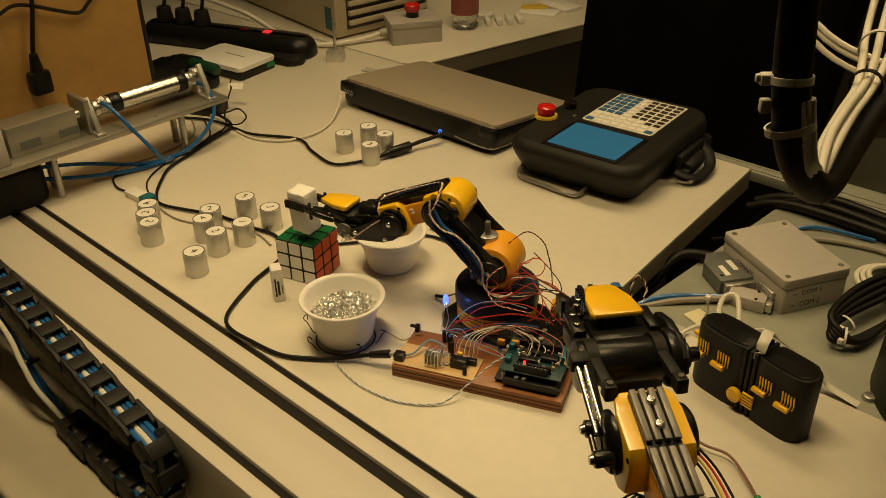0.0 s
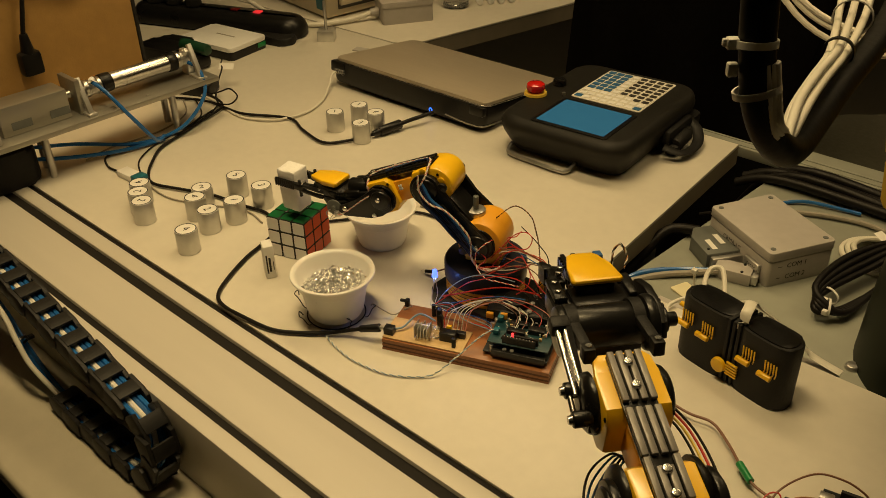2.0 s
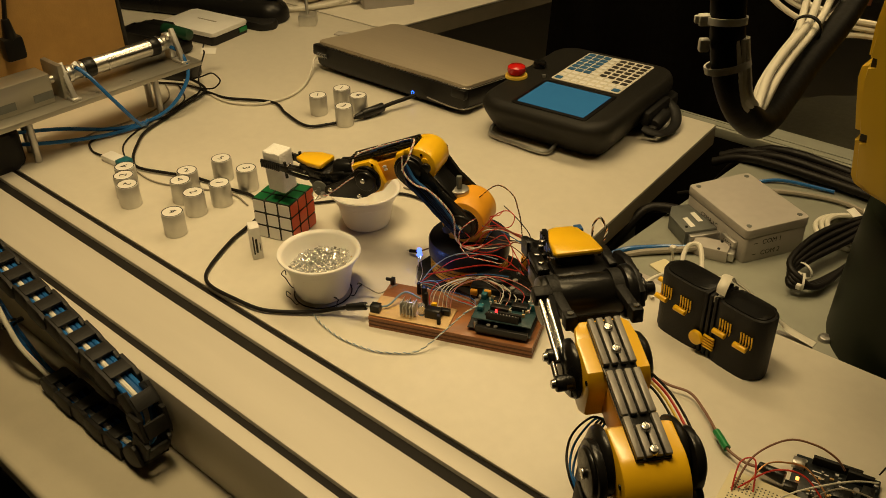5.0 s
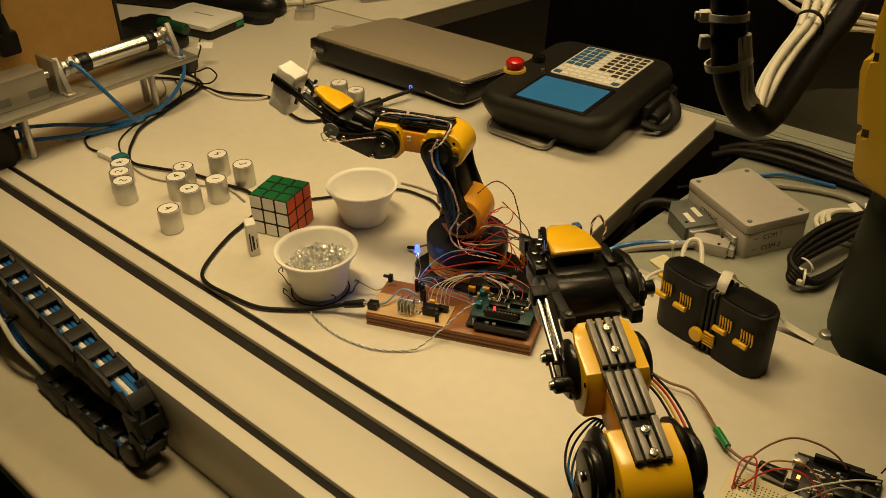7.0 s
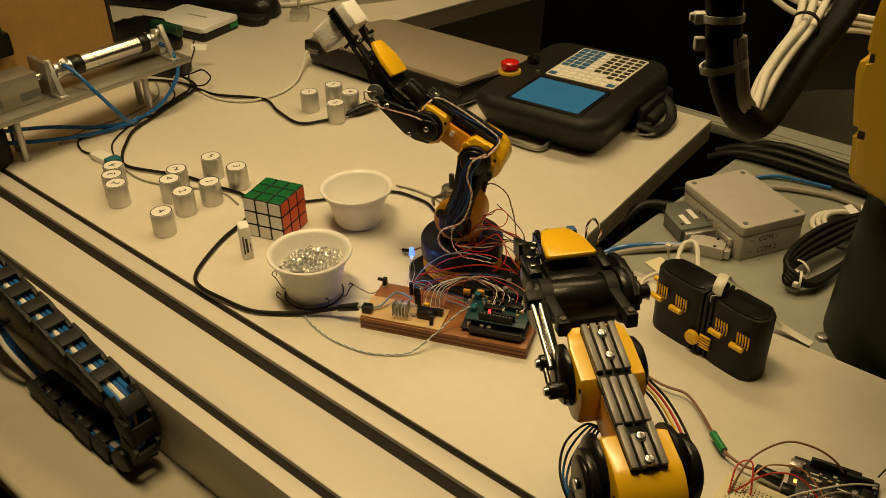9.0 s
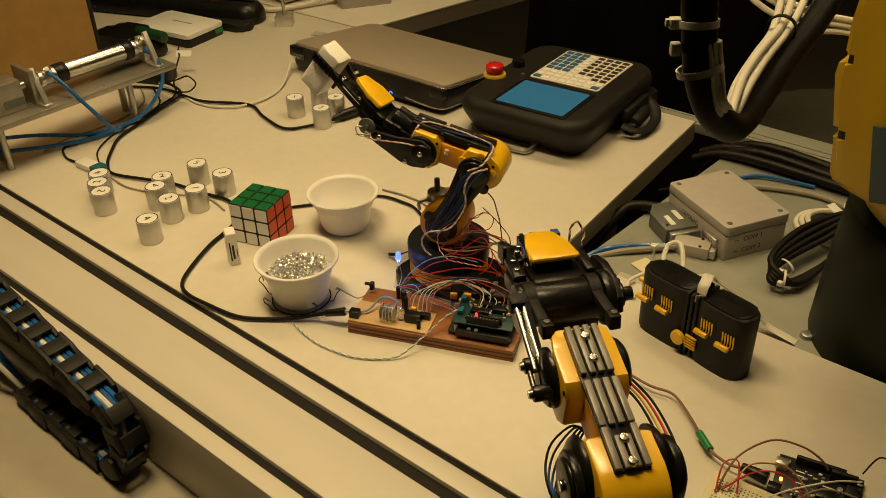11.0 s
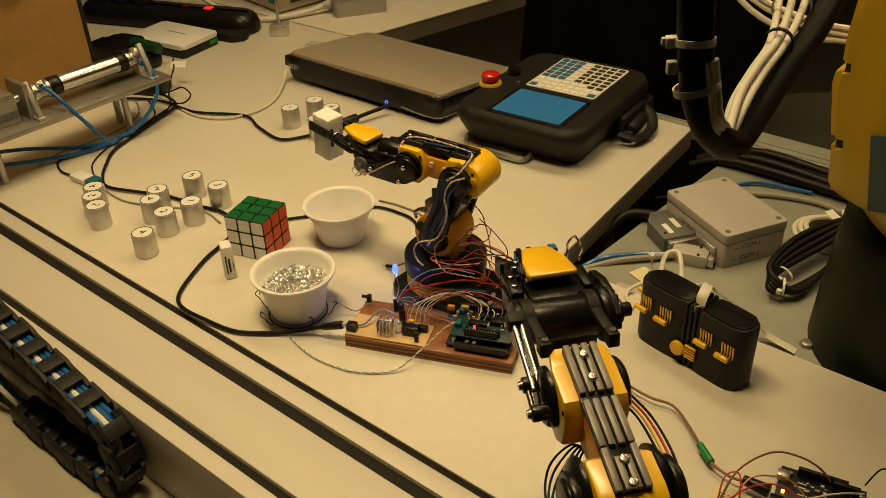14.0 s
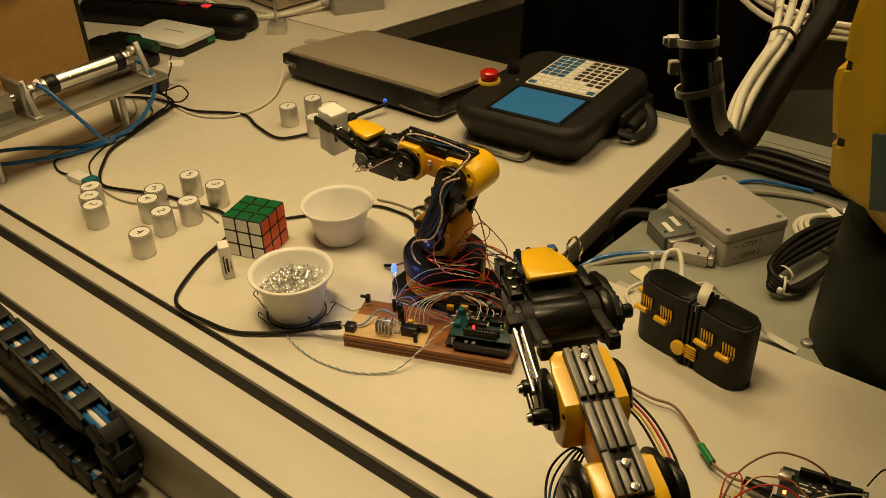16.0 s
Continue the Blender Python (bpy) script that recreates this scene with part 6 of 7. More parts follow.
    solid("cable_duct", bm, M_GREY, "pale grey plastic cable duct along the pedestal edge", "cable duct")
    for z0, z1 in ((0.335, 0.333), (0.329, 0.327), (0.318, 0.321)):
        cable("white_cable", [(0.40, 0.34, z0 + 0.10), (0.50, 0.31, z0 + 0.02), (0.568, 0.30, z0), (0.608, 0.30, z1), (0.70, 0.31, z1), (0.80, 0.33, z1)], 0.0030, M_WCAB, "white cable running behind the robot shoulder")


robot_cables()


def drag_chain():
    """Cable chain in two strands joined by a bend; every link is a part."""
    t = thing("cable_chain", "black plastic cable chain looping along the tray with blue cables", "cable chain")
    path = []
    zb, xb, pitch, slope = -0.0825, 0.100, 0.0340, 10.0
    zt = -0.008
    for k in range(32, -1, -1):
        path.append((xb - k * pitch * math.cos(radians(slope)), zt + k * pitch * math.sin(radians(slope)), slope, -0.2695))
    r = (zt - zb) / 2
    for k in range(1, 5):
        a = 180 * k / 5
        path.append((xb + 0.022 + r * math.sin(radians(a)) * 1.1, (zt + zb) / 2 + r * math.cos(radians(a)), a + slope * (1 - k / 5), -0.2695 - 0.0155 * k / 5))
    for k in range(5):
        path.append((xb + 0.006 - k * pitch, zb, 180.0, -0.2850))
    bm = B()
    bm_prism(bm, [(-0.0195, -0.008), (-0.016, -0.0125), (0.008, -0.0125), (0.0175, -0.008), (0.0205, 0.0), (0.0175, 0.008), (0.008, 0.0125), (-0.016, 0.0125)], -0.0026, 0.0026, 0.001, SIDE)
    side = mesh_of("side_plate", bm, M_BLACKM)
    bm = B()
    bm_box(bm, -0.009, -0.0125, -0.0018, 0.009, 0.0125, 0.0018, 0.0006)
    bar = mesh_of("cross_bar", bm, M_BLACKM)
    for k, (x, z, a, yc) in enumerate(path):
        lift = Matrix.Translation((x, yc, z)) @ Matrix.Rotation(radians(a), 4, "Y")
        for s in (-1, 1):
            ob = new("side_plate", side)
            ob.parent = t
            ob.matrix_basis = lift @ pose(0, s * (0.0145 - 0.0016 * (k % 2)), 0)
        for q in (-0.0118, 0.0118):
            ob = new("cross_bar", bar)
            ob.parent = t
            ob.matrix_basis = lift @ pose(0, 0, q)
    for k, (o, mm, r2) in enumerate(((-0.0085, M_BLUET, 0.0030), (-0.0025, M_WCAB, 0.0032), (0.0030, M_BLUEW, 0.0026), (0.0085, M_BLUET, 0.0030))):
        y, y2 = -0.2695 + o, -0.2850 + o
        up = [(xb - d, y, zt + 0.003 + d * math.tan(radians(slope))) for d in (0.95, 0.6, 0.3, 0.1, 0.0)]
        out = [(-0.058, -0.291, -0.070), (-0.085, -0.297, -0.046), (-0.105, -0.297, -0.022), (-0.150, -0.293, 0.010), (-0.30, -0.295, 0.07)] if mm is M_WCAB else [(-0.058, -0.284 + 0.3 * o, -0.080), (-0.095, -0.286 + 0.3 * o, -0.058), (-0.125, -0.287 + 0.3 * o, -0.034), (-0.168, -0.286 + 0.3 * o, -0.005), (-0.30, -0.290, 0.060)]
        bm = B()
        bm_tube(bm, up + [(xb + 0.046, y, zt - 0.012), (xb + 0.056, y - 0.007, (zt + zb) / 2), (xb + 0.042, y2, zb + 0.010), (0.05, y2, zb), (0.0, y2, zb), (-0.03, y2, zb + 0.002)] + out, r2, 8)
        part("inner_cable", bm, mm, t, "cable inside the chain")
    bm = B()
    bm_lathe(bm, [(0.0085, -0.0016), (0.0098, -0.0016), (0.0098, 0.0016), (0.0085, 0.0016)], 20, Matrix.Translation((-0.112, -0.291, -0.030)) @ Matrix.Rotation(radians(-55), 4, "Y"))
    bm_box(bm, -0.003, 0.008, -0.002, 0.003, 0.016, 0.002, 0.0005, Matrix.Translation((-0.112, -0.291, -0.030)))
    part("cable_tie", bm, M_BLACK, t)


drag_chain()


# ---- pneumatic fixture and the things behind ----
def fixture():
    t = thing("pneumatic_fixture", "aluminium fixture plate on legs carrying a chrome pneumatic cylinder", "fixture")
    zt = 0.083
    bm = B()
    bm_box(bm, -0.485, -0.34, zt - 0.008, -0.395, 0.213, zt, 0.001)
    part("plate", bm, M_FIX, t)
    for x, y in ((-0.428, -0.079), (-0.425, 0.138), (-0.475, 0.150), (-0.470, -0.070), (-0.428, -0.325), (-0.470, -0.325)):
        bm = B()
        bm_cyl(bm, (x, y, 0), (x, y, zt - 0.008), 0.0055, n=16, bevel=0.0006)
        part("leg", bm, M_STEELR, t)
    cx, cz = -0.445, zt + 0.028
    bm = B()
    bm_cyl(bm, (cx, 0.050, cz), (cx, 0.150, cz), 0.0138, n=32)
    part("barrel", bm, M_STEEL, t, "polished chrome cylinder barrel")
    for y0, y1, r, mm in ((0.032, 0.050, 0.0150, M_BLACK), (0.150, 0.166, 0.0150, M_BLACK), (0.026, 0.032, 0.0135, M_STEEL), (0.012, 0.026, 0.0118, M_STEELR), (0.004, 0.012, 0.0135, M_STEEL), (0.166, 0.174, 0.0135, M_STEEL), (0.174, 0.190, 0.0115, M_STEELR), (0.190, 0.200, 0.0125, M_STEEL), (-0.029, 0.008, 0.006, M_STEEL)):
        bm = B()
        bm_cyl(bm, (cx, y0 + 0.0002, cz), (cx, y1 - 0.0002, cz), r, n=28, bevel=0.0008)
        part("collar" if r > 0.007 else "piston_rod", bm, mm, t)
    for y in (-0.008, 0.188):
        bm = B()
        bm_box(bm, -0.0035, -0.004, -0.03, 0.0035, 0.004, 0.030, 0.001, Matrix.Translation((cx + 0.026, y, cz - 0.002)) @ Matrix.Rotation(radians(-24), 4, "Y"))
        bm_box(bm, cx + 0.012, y - 0.007, zt + 0.0002, cx + 0.045, y + 0.007, zt + 0.004, 0.0008)
        part("bracket", bm, M_ALU2, t, "slanted aluminium bracket")
        bm = B()
        bm_box(bm, cx - 0.010, y - 0.005, zt + 0.0002, cx + 0.010, y + 0.005, cz + 0.014, 0.0015)
        part("clevis", bm, M_ALU2, t)
    bm = B()
    bm_box(bm, -0.468, -0.135, zt + 0.0002, -0.424, -0.030, zt + 0.045, 0.002)
    part("slide_block", bm, M_FIX, t)
    bm = B()
    bm_box(bm, -0.475, -0.30, zt + 0.0002, -0.405, -0.145, zt + 0.056, 0.002)
    part("end_block", bm, M_GREY, t, "grey metal end block")
    # no slot is cut: grey sheets on the face paint its shade
    for y in (-0.120, -0.062):
        bm = B()
        bm_box(bm, -0.4238, y, zt + 0.008, -0.4234, y + 0.030, zt + 0.020)
        part("recess_shade", bm, M_GREYD, t, "thin grey sheet for the shade of a milled slot")
    bm = B()
    bm_box(bm, -0.4722, -0.018, zt + 0.0003, -0.420, -0.009, zt + 0.054, 0.002)
    part("rod_guide", bm, M_FIX, t)
    bm = B()
    bm_prism(bm, rounded(0.10, 0.155, 0.02), 0.0, 0.056, 0.008, Matrix.Translation((-0.478, -0.168, 0)))
    solid("black_case", bm, M_BLACKM, "black plastic case lying under the fixture plate", "case")
    for y, z in ((0.016, 0.0118), (0.182, 0.0115)):
        bm = B()
        bm_cyl(bm, (cx + 0.006, y, cz + z - 0.004), (cx + 0.012, y, cz + z + 0.004), 0.0042, n=6)
        bm_cyl(bm, (cx + 0.012, y, cz + z + 0.004), (cx + 0.015, y, cz + z + 0.006), 0.0034, n=14)
        part("air_fitting", bm, M_STEEL, t, "chrome push-in air fitting")
    for y in (0.03, 0.09):
        bm = B()
        bm_cyl(bm, (-0.41, y, zt), (-0.41, y, zt + 0.0012), 0.003, n=10)
        part("screw", bm, M_STEELR, t)
    cable("air_tube", [(-0.436, 0.185, 0.105), (-0.412, 0.190, 0.095), (-0.392, 0.178, 0.06), (-0.398, 0.13, 0.018), (-0.42, 0.06, 0.008), (-0.45, -0.03, 0.030), (-0.46, -0.12, 0.05)], 0.0031, M_BLUET, "blue pneumatic tube looping under the fixture")
    cable("air_tube", [(-0.436, 0.016, 0.122), (-0.412, 0.022, 0.112), (-0.388, 0.045, 0.066), (-0.385, 0.075, 0.020), (-0.405, 0.10, 0.012)], 0.0031, M_BLUET, "blue pneumatic tube from the cylinder")
    cable("air_tube", [(-0.405, 0.10, 0.006), (-0.42, 0.03, 0.006), (-0.44, -0.06, 0.020), (-0.47, -0.16, 0.045)], 0.0033, M_BLUET, "dark blue tube under the fixture plate")


fixture()


def back_panel():
    t = thing("panel_board", "brown hardboard panel standing behind the fixture", "panel")
    bm = B()
    bm_box(bm, -0.585, -0.34, 0.0002, -0.568, 0.176, 0.62, 0.001)
    part("board", bm, M_BOARD, t)
    bm = B()
    bm_box(bm, -0.586, 0.1762, 0.0002, -0.567, 0.183, 0.62, 0.001)
    part("edge_strip", bm, M_BLACK, t)
    bm = B()
    bm_box(bm, -0.68, -0.30, 0.0002, -0.5852, -0.28, 0.20, 0.001)
    part("brace", bm, M_BOARD, t)
    p = thing("hanging_plug", "black mains plug hanging on its cable before the panel", "plug", pose(-0.555, -0.0185, 0.149))
    bm = B()
    bm_cyl(bm, (0, 0, 0.0), (0, 0, 0.032), 0.011, 0.006, 20, 0.002)
    bm_box(bm, -0.011, -0.017, -0.034, 0.011, 0.017, 0.004, 0.006)
    part("plug_body", bm, M_BLACK, p)
    bm = B()
    bm_tube(bm, [(0, 0, 0.030), (0.001, 0.004, 0.05), (0, 0.010, 0.072), (0.0, 0.019, 0.112), (0.0, 0.024, 0.18), (0.0, 0.020, 0.42)], 0.0036, 8)
    part("cord", bm, M_BCAB, p)
    cable("panel_cable", [(x + 0.012, y - 0.005, z + 0.003) for x, y, z in ((-0.572, -0.20, 0.205), (-0.572, -0.10, 0.222), (-0.571, -0.05, 0.242), (-0.571, -0.024, 0.252), (-0.570, 0.003, 0.247), (-0.571, 0.044, 0.230), (-0.572, 0.075, 0.220), (-0.573, 0.092, 0.230), (-0.574, 0.104, 0.245), (-0.575, 0.112, 0.30), (-0.575, 0.11, 0.55))], 0.0030, M_BCAB, "black cable draped across the hardboard panel")


back_panel()


def small_behind():
    t = thing("router", "white and black network router lying flat", "router", pose(-0.713, 0.435, 0, 0, 0, 9))
    bm = B()
    bm_prism(bm, rounded(0.150, 0.100, 0.006), 0.0, 0.017, 0.002)
    part("base", bm, M_BLACK, t)
    bm = B()
    bm_prism(bm, rounded(0.152, 0.102, 0.007), 0.0172, 0.026, 0.003)
    part("top", bm, M_WHITEST, t, "white top shell")
    bm = B()
    bm_box(bm, 0.0752, 0.024, 0.006, 0.0764, 0.046, 0.015, 0.0003)
    part("end_panel", bm, M_GREENT, t)
    bm = B()
    bm_box(bm, -0.022, 0.005, 0.0261, 0.030, 0.009, 0.0264)
    part("print_bar", bm, M_GCAB, t)
    t = thing("power_strip", "black power strip with glowing red switches", "power strip", pose(-0.835, 0.512, 0, 0, 0, 21))
    bm = B()
    bm_loft(bm, [[(x, y, z) for x, y in rounded(0.43 - 2 * e, 0.080 - 2 * e, 0.036 - e * 0.5, 8)] for e, z in ((0.004, 0.0), (0.0, 0.004), (0.0, 0.018), (0.004, 0.030), (0.010, 0.038), (0.018, 0.042))])
    part("case", bm, M_BLACK, t)
    for x, glow_m in ((0.105, M_REDNEON), (0.048, M_REDDIM)):
        bm = B()
        bm_box(bm, x - 0.009, -0.010, 0.0422, x + 0.009, 0.006, 0.046, 0.002)
        part("switch", bm, glow_m, t, "red rocker switch")
    for x in (-0.16, -0.11, -0.06):
        bm = B()
        bm_cyl(bm, (x, 0, 0.0422), (x, 0, 0.075), 0.019, 0.015, 20, 0.003)
        part("plug", bm, M_BLACKM, t)
        bm = B()
        bm_tube(bm, [(x, 0, 0.07), (x + 0.004, 0.006, 0.10), (x - 0.01, 0.02, 0.14), (x - 0.04, 0.03, 0.20)], 0.004, 8)
        part("cord", bm, M_BCAB, t)
    t = thing("power_strip", "black flat extension lead end beside the switches", "power strip", pose(-0.665, 0.530, 0, 0, 0, 12))
    bm = B()
    bm_prism(bm, rounded(0.10, 0.05, 0.02), 0, 0.016, 0.005)
    part("case", bm, M_BLACKM, t)
    # adapters
    for x, y, z, sx, sy, h, a, lab in ((-0.735, 0.315, 0, 0.10, 0.06, 0.036, 10, "black plug adapter block behind the fixture"), (-0.760, 0.355, 0, 0.075, 0.045, 0.030, 15, "black charger block beside the router"), (-0.560, 0.262, 0, 0.085, 0.050, 0.022, 25, "black flat power adapter on the bench")):
        bm = B()
        bm_prism(bm, rounded(sx, sy, 0.012), 0, h, 0.005)
        solid("power_adapter", bm, M_BLACK, lab, "adapter", pose(x, y, z, 0, 0, a), "black power adapters")
    t = thing("green_charger", "black and dark green handled tool lying by the fixture", "charger", pose(-0.665, 0.335, 0.0, 0, 0, 5))
    bm = B()
    bm_box(bm, -0.075, -0.022, 0.0, 0.03, 0.020, 0.030, 0.010)
    part("body", bm, M_BLACK, t)
    bm = B()
    bm_cyl(bm, (-0.030, 0, 0.0400), (0.040, 0.006, 0.0390), 0.013, 0.011, 18, 0.004)
    part("grip", bm, M_DKGREEN, t, "dark green handle")
    bm = B()
    bm_box(bm, -0.014, -0.007, 0, 0.014, 0.007, 0.0006)
    solid("paper_tag", bm, M_PAPER, "white printed paper tag on a thin cable", "tag", pose(-0.522, 0.312, 0.041, 30, 0, 38), "paper tags")
    # metal block with a rod
    t = thing("rod_block", "small aluminium block with an upright steel rod", "fixture block", pose(-0.585, 0.606, 0, 0, 0, 40))
    bm = B()
    bm_box(bm, -0.018, -0.016, 0, 0.018, 0.016, 0.022, 0.0012)
    part("block", bm, M_ALU2, t)
    bm = B()
    bm_cyl(bm, (0, 0, 0.0222), (0, 0, 0.082), 0.0032, n=14, bevel=0.0005)
    part("rod", bm, M_STEELR, t)
    for x, y, a, sx, sy in ((-0.462, 0.612, 16, 0.07, 0.02), (-0.43, 0.642, 12, 0.05, 0.02)):
        bm = B()
        bm_box(bm, -sx / 2, -sy / 2, 0, sx / 2, sy / 2, 0.0022, 0.0004)
        solid("metal_strip", bm, M_GREY, "thin grey metal strip lying flat on the bench", "metal strip", pose(x, y, 0.0002, 0, 0, a), "thin metal strips")
    # controller cabinet with louvres
    t = thing("computer_case", "beige computer case with horizontal louvres", "computer case", pose(-0.855, 0.846, 0, 0, 0, -8))
    bm = B()
    bm_box(bm, -0.26, -0.13, 0.004, 0.195, 0.13, 0.34, 0.006)
    part("case", bm, M_BEIGE, t)
    bm = B()
    bm_box(bm, 0.1952, -0.10, 0.02, 0.198, 0.12, 0.33, 0.001)
    lv = part("louvre_panel", bm, M_KDARK, t)
    for k in range(14):
        bm = B()
        bm_box(bm, 0.1985, -0.098, 0.030 + k * 0.021, 0.207, 0.118, 0.041 + k * 0.021, 0.001)
        part("louvre", bm, M_BEIGE, lv)
    for x in (-0.22, 0.16):
        for y in (-0.1, 0.1):
            bm = B()
            bm_box(bm, x - 0.015, y - 0.015, 0, x + 0.015, y + 0.015, 0.0038)
            part("foot", bm, M_BLACK, t)
    bm = B()
    bm_box(bm, 0.155, -0.1308, 0.02, 0.182, -0.1302, 0.07)
    part("sticker", bm, M_TERM, t, "small teal sticker")
    bm = B()
    bm_box(bm, -0.06, -0.1310, 0.10, -0.045, -0.1302, 0.122)
    part("latch", bm, M_KDARK, t)
    # grey box with stop button
    t = thing("stop_box", "grey plastic box with a red emergency stop button", "button box", pose(-0.567, 0.8175, 0, 0, 0, 58))
    bm = B()
    bm_prism(bm, rounded(0.113, 0.090, 0.005), 0, 0.036, 0.001)
    part("box", bm, M_GREY, t)
    bm = B()
    bm_prism(bm, rounded(0.116, 0.093, 0.006), 0.0363, 0.048, 0.002)
    part("lid", bm, M_GREY, t)
    bm = B()
    bm_lathe(bm, [(0, 0.0482), (0.014, 0.0482), (0.014, 0.060), (0, 0.060)], 24)
    part("button_neck", bm, M_BLACK, t)
    bm = B()
    bm_lathe(bm, [(0, 0.0602), (0.015, 0.0602), (0.0175, 0.064), (0.017, 0.074), (0.012, 0.078), (0, 0.079)], 28)
    part("button", bm, M_RED, t, "red mushroom button")
    bm = B()
    bm_cyl(bm, (-0.0576, 0, 0.018), (-0.076, 0, 0.018), 0.011, 0.008, 18, 0.001)
    part("gland", bm, M_GREY, t)
    cable("white_mains_cable", [(-0.606, 0.755, 0.018), (-0.622, 0.722, 0.010), (-0.645, 0.672, 0.007), (-0.680, 0.630, 0.007), (-0.74, 0.61, 0.008), (-0.84, 0.63, 0.012)], 0.0055, M_WCAB, "white cable from the power strip to the button box", n=10)
    cable("white_mains_cable", [(-0.70, 0.575, 0.024), (-0.85, 0.585, 0.05), (-1.0, 0.58, 0.06)], 0.005, M_WCAB, "white cable lying along the power strip", n=10)
    # bottle
    t = thing("water_bottle", "clear plastic bottle with a dark red label", "bottle", pose(-0.530, 0.950, 0))
    bm = B()
    bm_lathe(bm, [(0, 0.001), (0.026, 0.001), (0.030, 0.006), (0.028, 0.02), (0.031, 0.03), (0.031, 0.13), (0.026, 0.16), (0.013, 0.19), (0.013, 0.205), (0, 0.205)], 32)
    part("bottle", bm, M_CLEAR, t)
    bm = B()
    bm_lathe(bm, [(0.0314, 0.035), (0.0318, 0.035), (0.0318, 0.105), (0.0314, 0.105)], 32)
    part("label", bm, M_LABELR, t)
    # cells and papers
    for k in range(4):
        bm = B()
        bm_cyl(bm, (0, -0.025, 0.0075), (0, 0.025, 0.0075), 0.0072, n=18, bevel=0.0008)
        ob = solid("battery_cell", bm, M_WHITEST, "white round battery cell lying on the side table", "battery", pose(-0.508 + 0.015 * k, 1.005 + 0.020 * k, 0, 0, 0, 50), "loose battery cells")
    for k, (x, y, sx, a, mm) in enumerate(((-0.47, 1.15, 0.09, 20, M_PAPER), (-0.50, 1.17, 0.06, 50, M_YELW), (-0.46, 1.22, 0.10, -10, M_PAPER), (-0.56, 1.03, 0.07, 30, M_PAPER))):
        bm = B()
        bm_prism(bm, rounded(sx, sx * 0.6, 0.008), 0, 0.004 + 0.002 * k, 0.0008)
        solid("paper_packet", bm, mm, "small flat paper packet among clutter on the side table", "packet", pose(x, y, 0.0002, 0, 0, a), "paper packets")


small_behind()


def dark_corner():
    # black fabric over a tall chair back
    t = thing("draped_chair", "black jacket draped over a tall chair back", "chair")
    bm = B()
    n, rows = 34, 22
    grid = []
    for j in range(rows + 1):
        row = []
        for i in range(n + 1):
            u, v = i / n, j / rows
            x = -0.272 + 0.076 * v + (0.500 + 0.060 * v) * u
            y = 0.99 + 0.05 * math.sin(u * 17 + v * 2) * (1 - 0.4 * v) * 0.5 + 0.06 * (u - 0.5) ** 2 - 0.10 * (1 - v) * 0.4
            row.append(bm.verts.new((x, y, -0.62 + 1.45 * v)))
        grid.append(row)
    for j in range(rows):
        for i in range(n):
            bm.faces.new((grid[j][i], grid[j][i + 1], grid[j + 1][i + 1], grid[j + 1][i]))
    ext = bmesh.ops.extrude_face_region(bm, geom=bm.faces[:])
    bmesh.ops.translate(bm, verts=[v for v in ext["geom"] if isinstance(v, bmesh.types.BMVert)], vec=(0, 0.09, 0))
    part("jacket", bm, M_CLOTH, t)
    bm = B()
    bm_prism(bm, [(0, 0), (0.018, 0.004), (0.022, 0.05), (0.012, 0.075), (0.002, 0.055)], 0, 0.001, 0, Matrix.Translation((0.405, 0.94, 0.15)) @ SIDE)
    part("print", bm, M_PRINT, t, "small faded orange print")
    for x in (-0.05, 0.42):
        bm = B()
        bm_box(bm, x, 1.02, FLOOR_Z, x + 0.03, 1.05, -0.6, 0.003)
        part("leg", bm, M_BLACK, t)
    s = thing("office_chair", "dark olive fabric office chair seat beyond the pedestal", "chair", pose(0.40, 1.40, 0))
    bm = B()
    bm_prism(bm, rounded(0.50, 0.48, 0.10), -0.36, -0.28, 0.025)
    part("seat", bm, M_SEAT, s)
    bm = B()
    bm_prism(bm, rounded(0.46, 0.07, 0.03), -0.20, 0.35, 0.02, Matrix.Translation((0.1, 0.34, 0)))
    part("backrest", bm, M_SEAT, s)
    bm = B()
    bm_cyl(bm, (0, 0, FLOOR_Z + 0.05), (0, 0, -0.3605), 0.025, n=16)
    bm_box(bm, 0.05, 0.20, -0.355, 0.11, 0.40, -0.33, 0.004)
    bm_box(bm, 0.06, 0.33, -0.34, 0.10, 0.40, 0.0, 0.004)
    part("column", bm, M_BLACK, s)
    for k in range(5):
        a = radians(72 * k)
        bm = B()
        bm_cyl(bm, (0, 0, FLOOR_Z + 0.07), (0.28 * math.cos(a), 0.28 * math.sin(a), FLOOR_Z + 0.03), 0.02, 0.015, 12)
        bm_cyl(bm, (0.28 * math.cos(a), 0.28 * math.sin(a) - 0.012, FLOOR_Z + 0.0251), (0.28 * math.cos(a), 0.28 * math.sin(a) + 0.012, FLOOR_Z + 0.0251), 0.025, n=16)
        part("foot", bm, M_BLACK, s)


dark_corner()


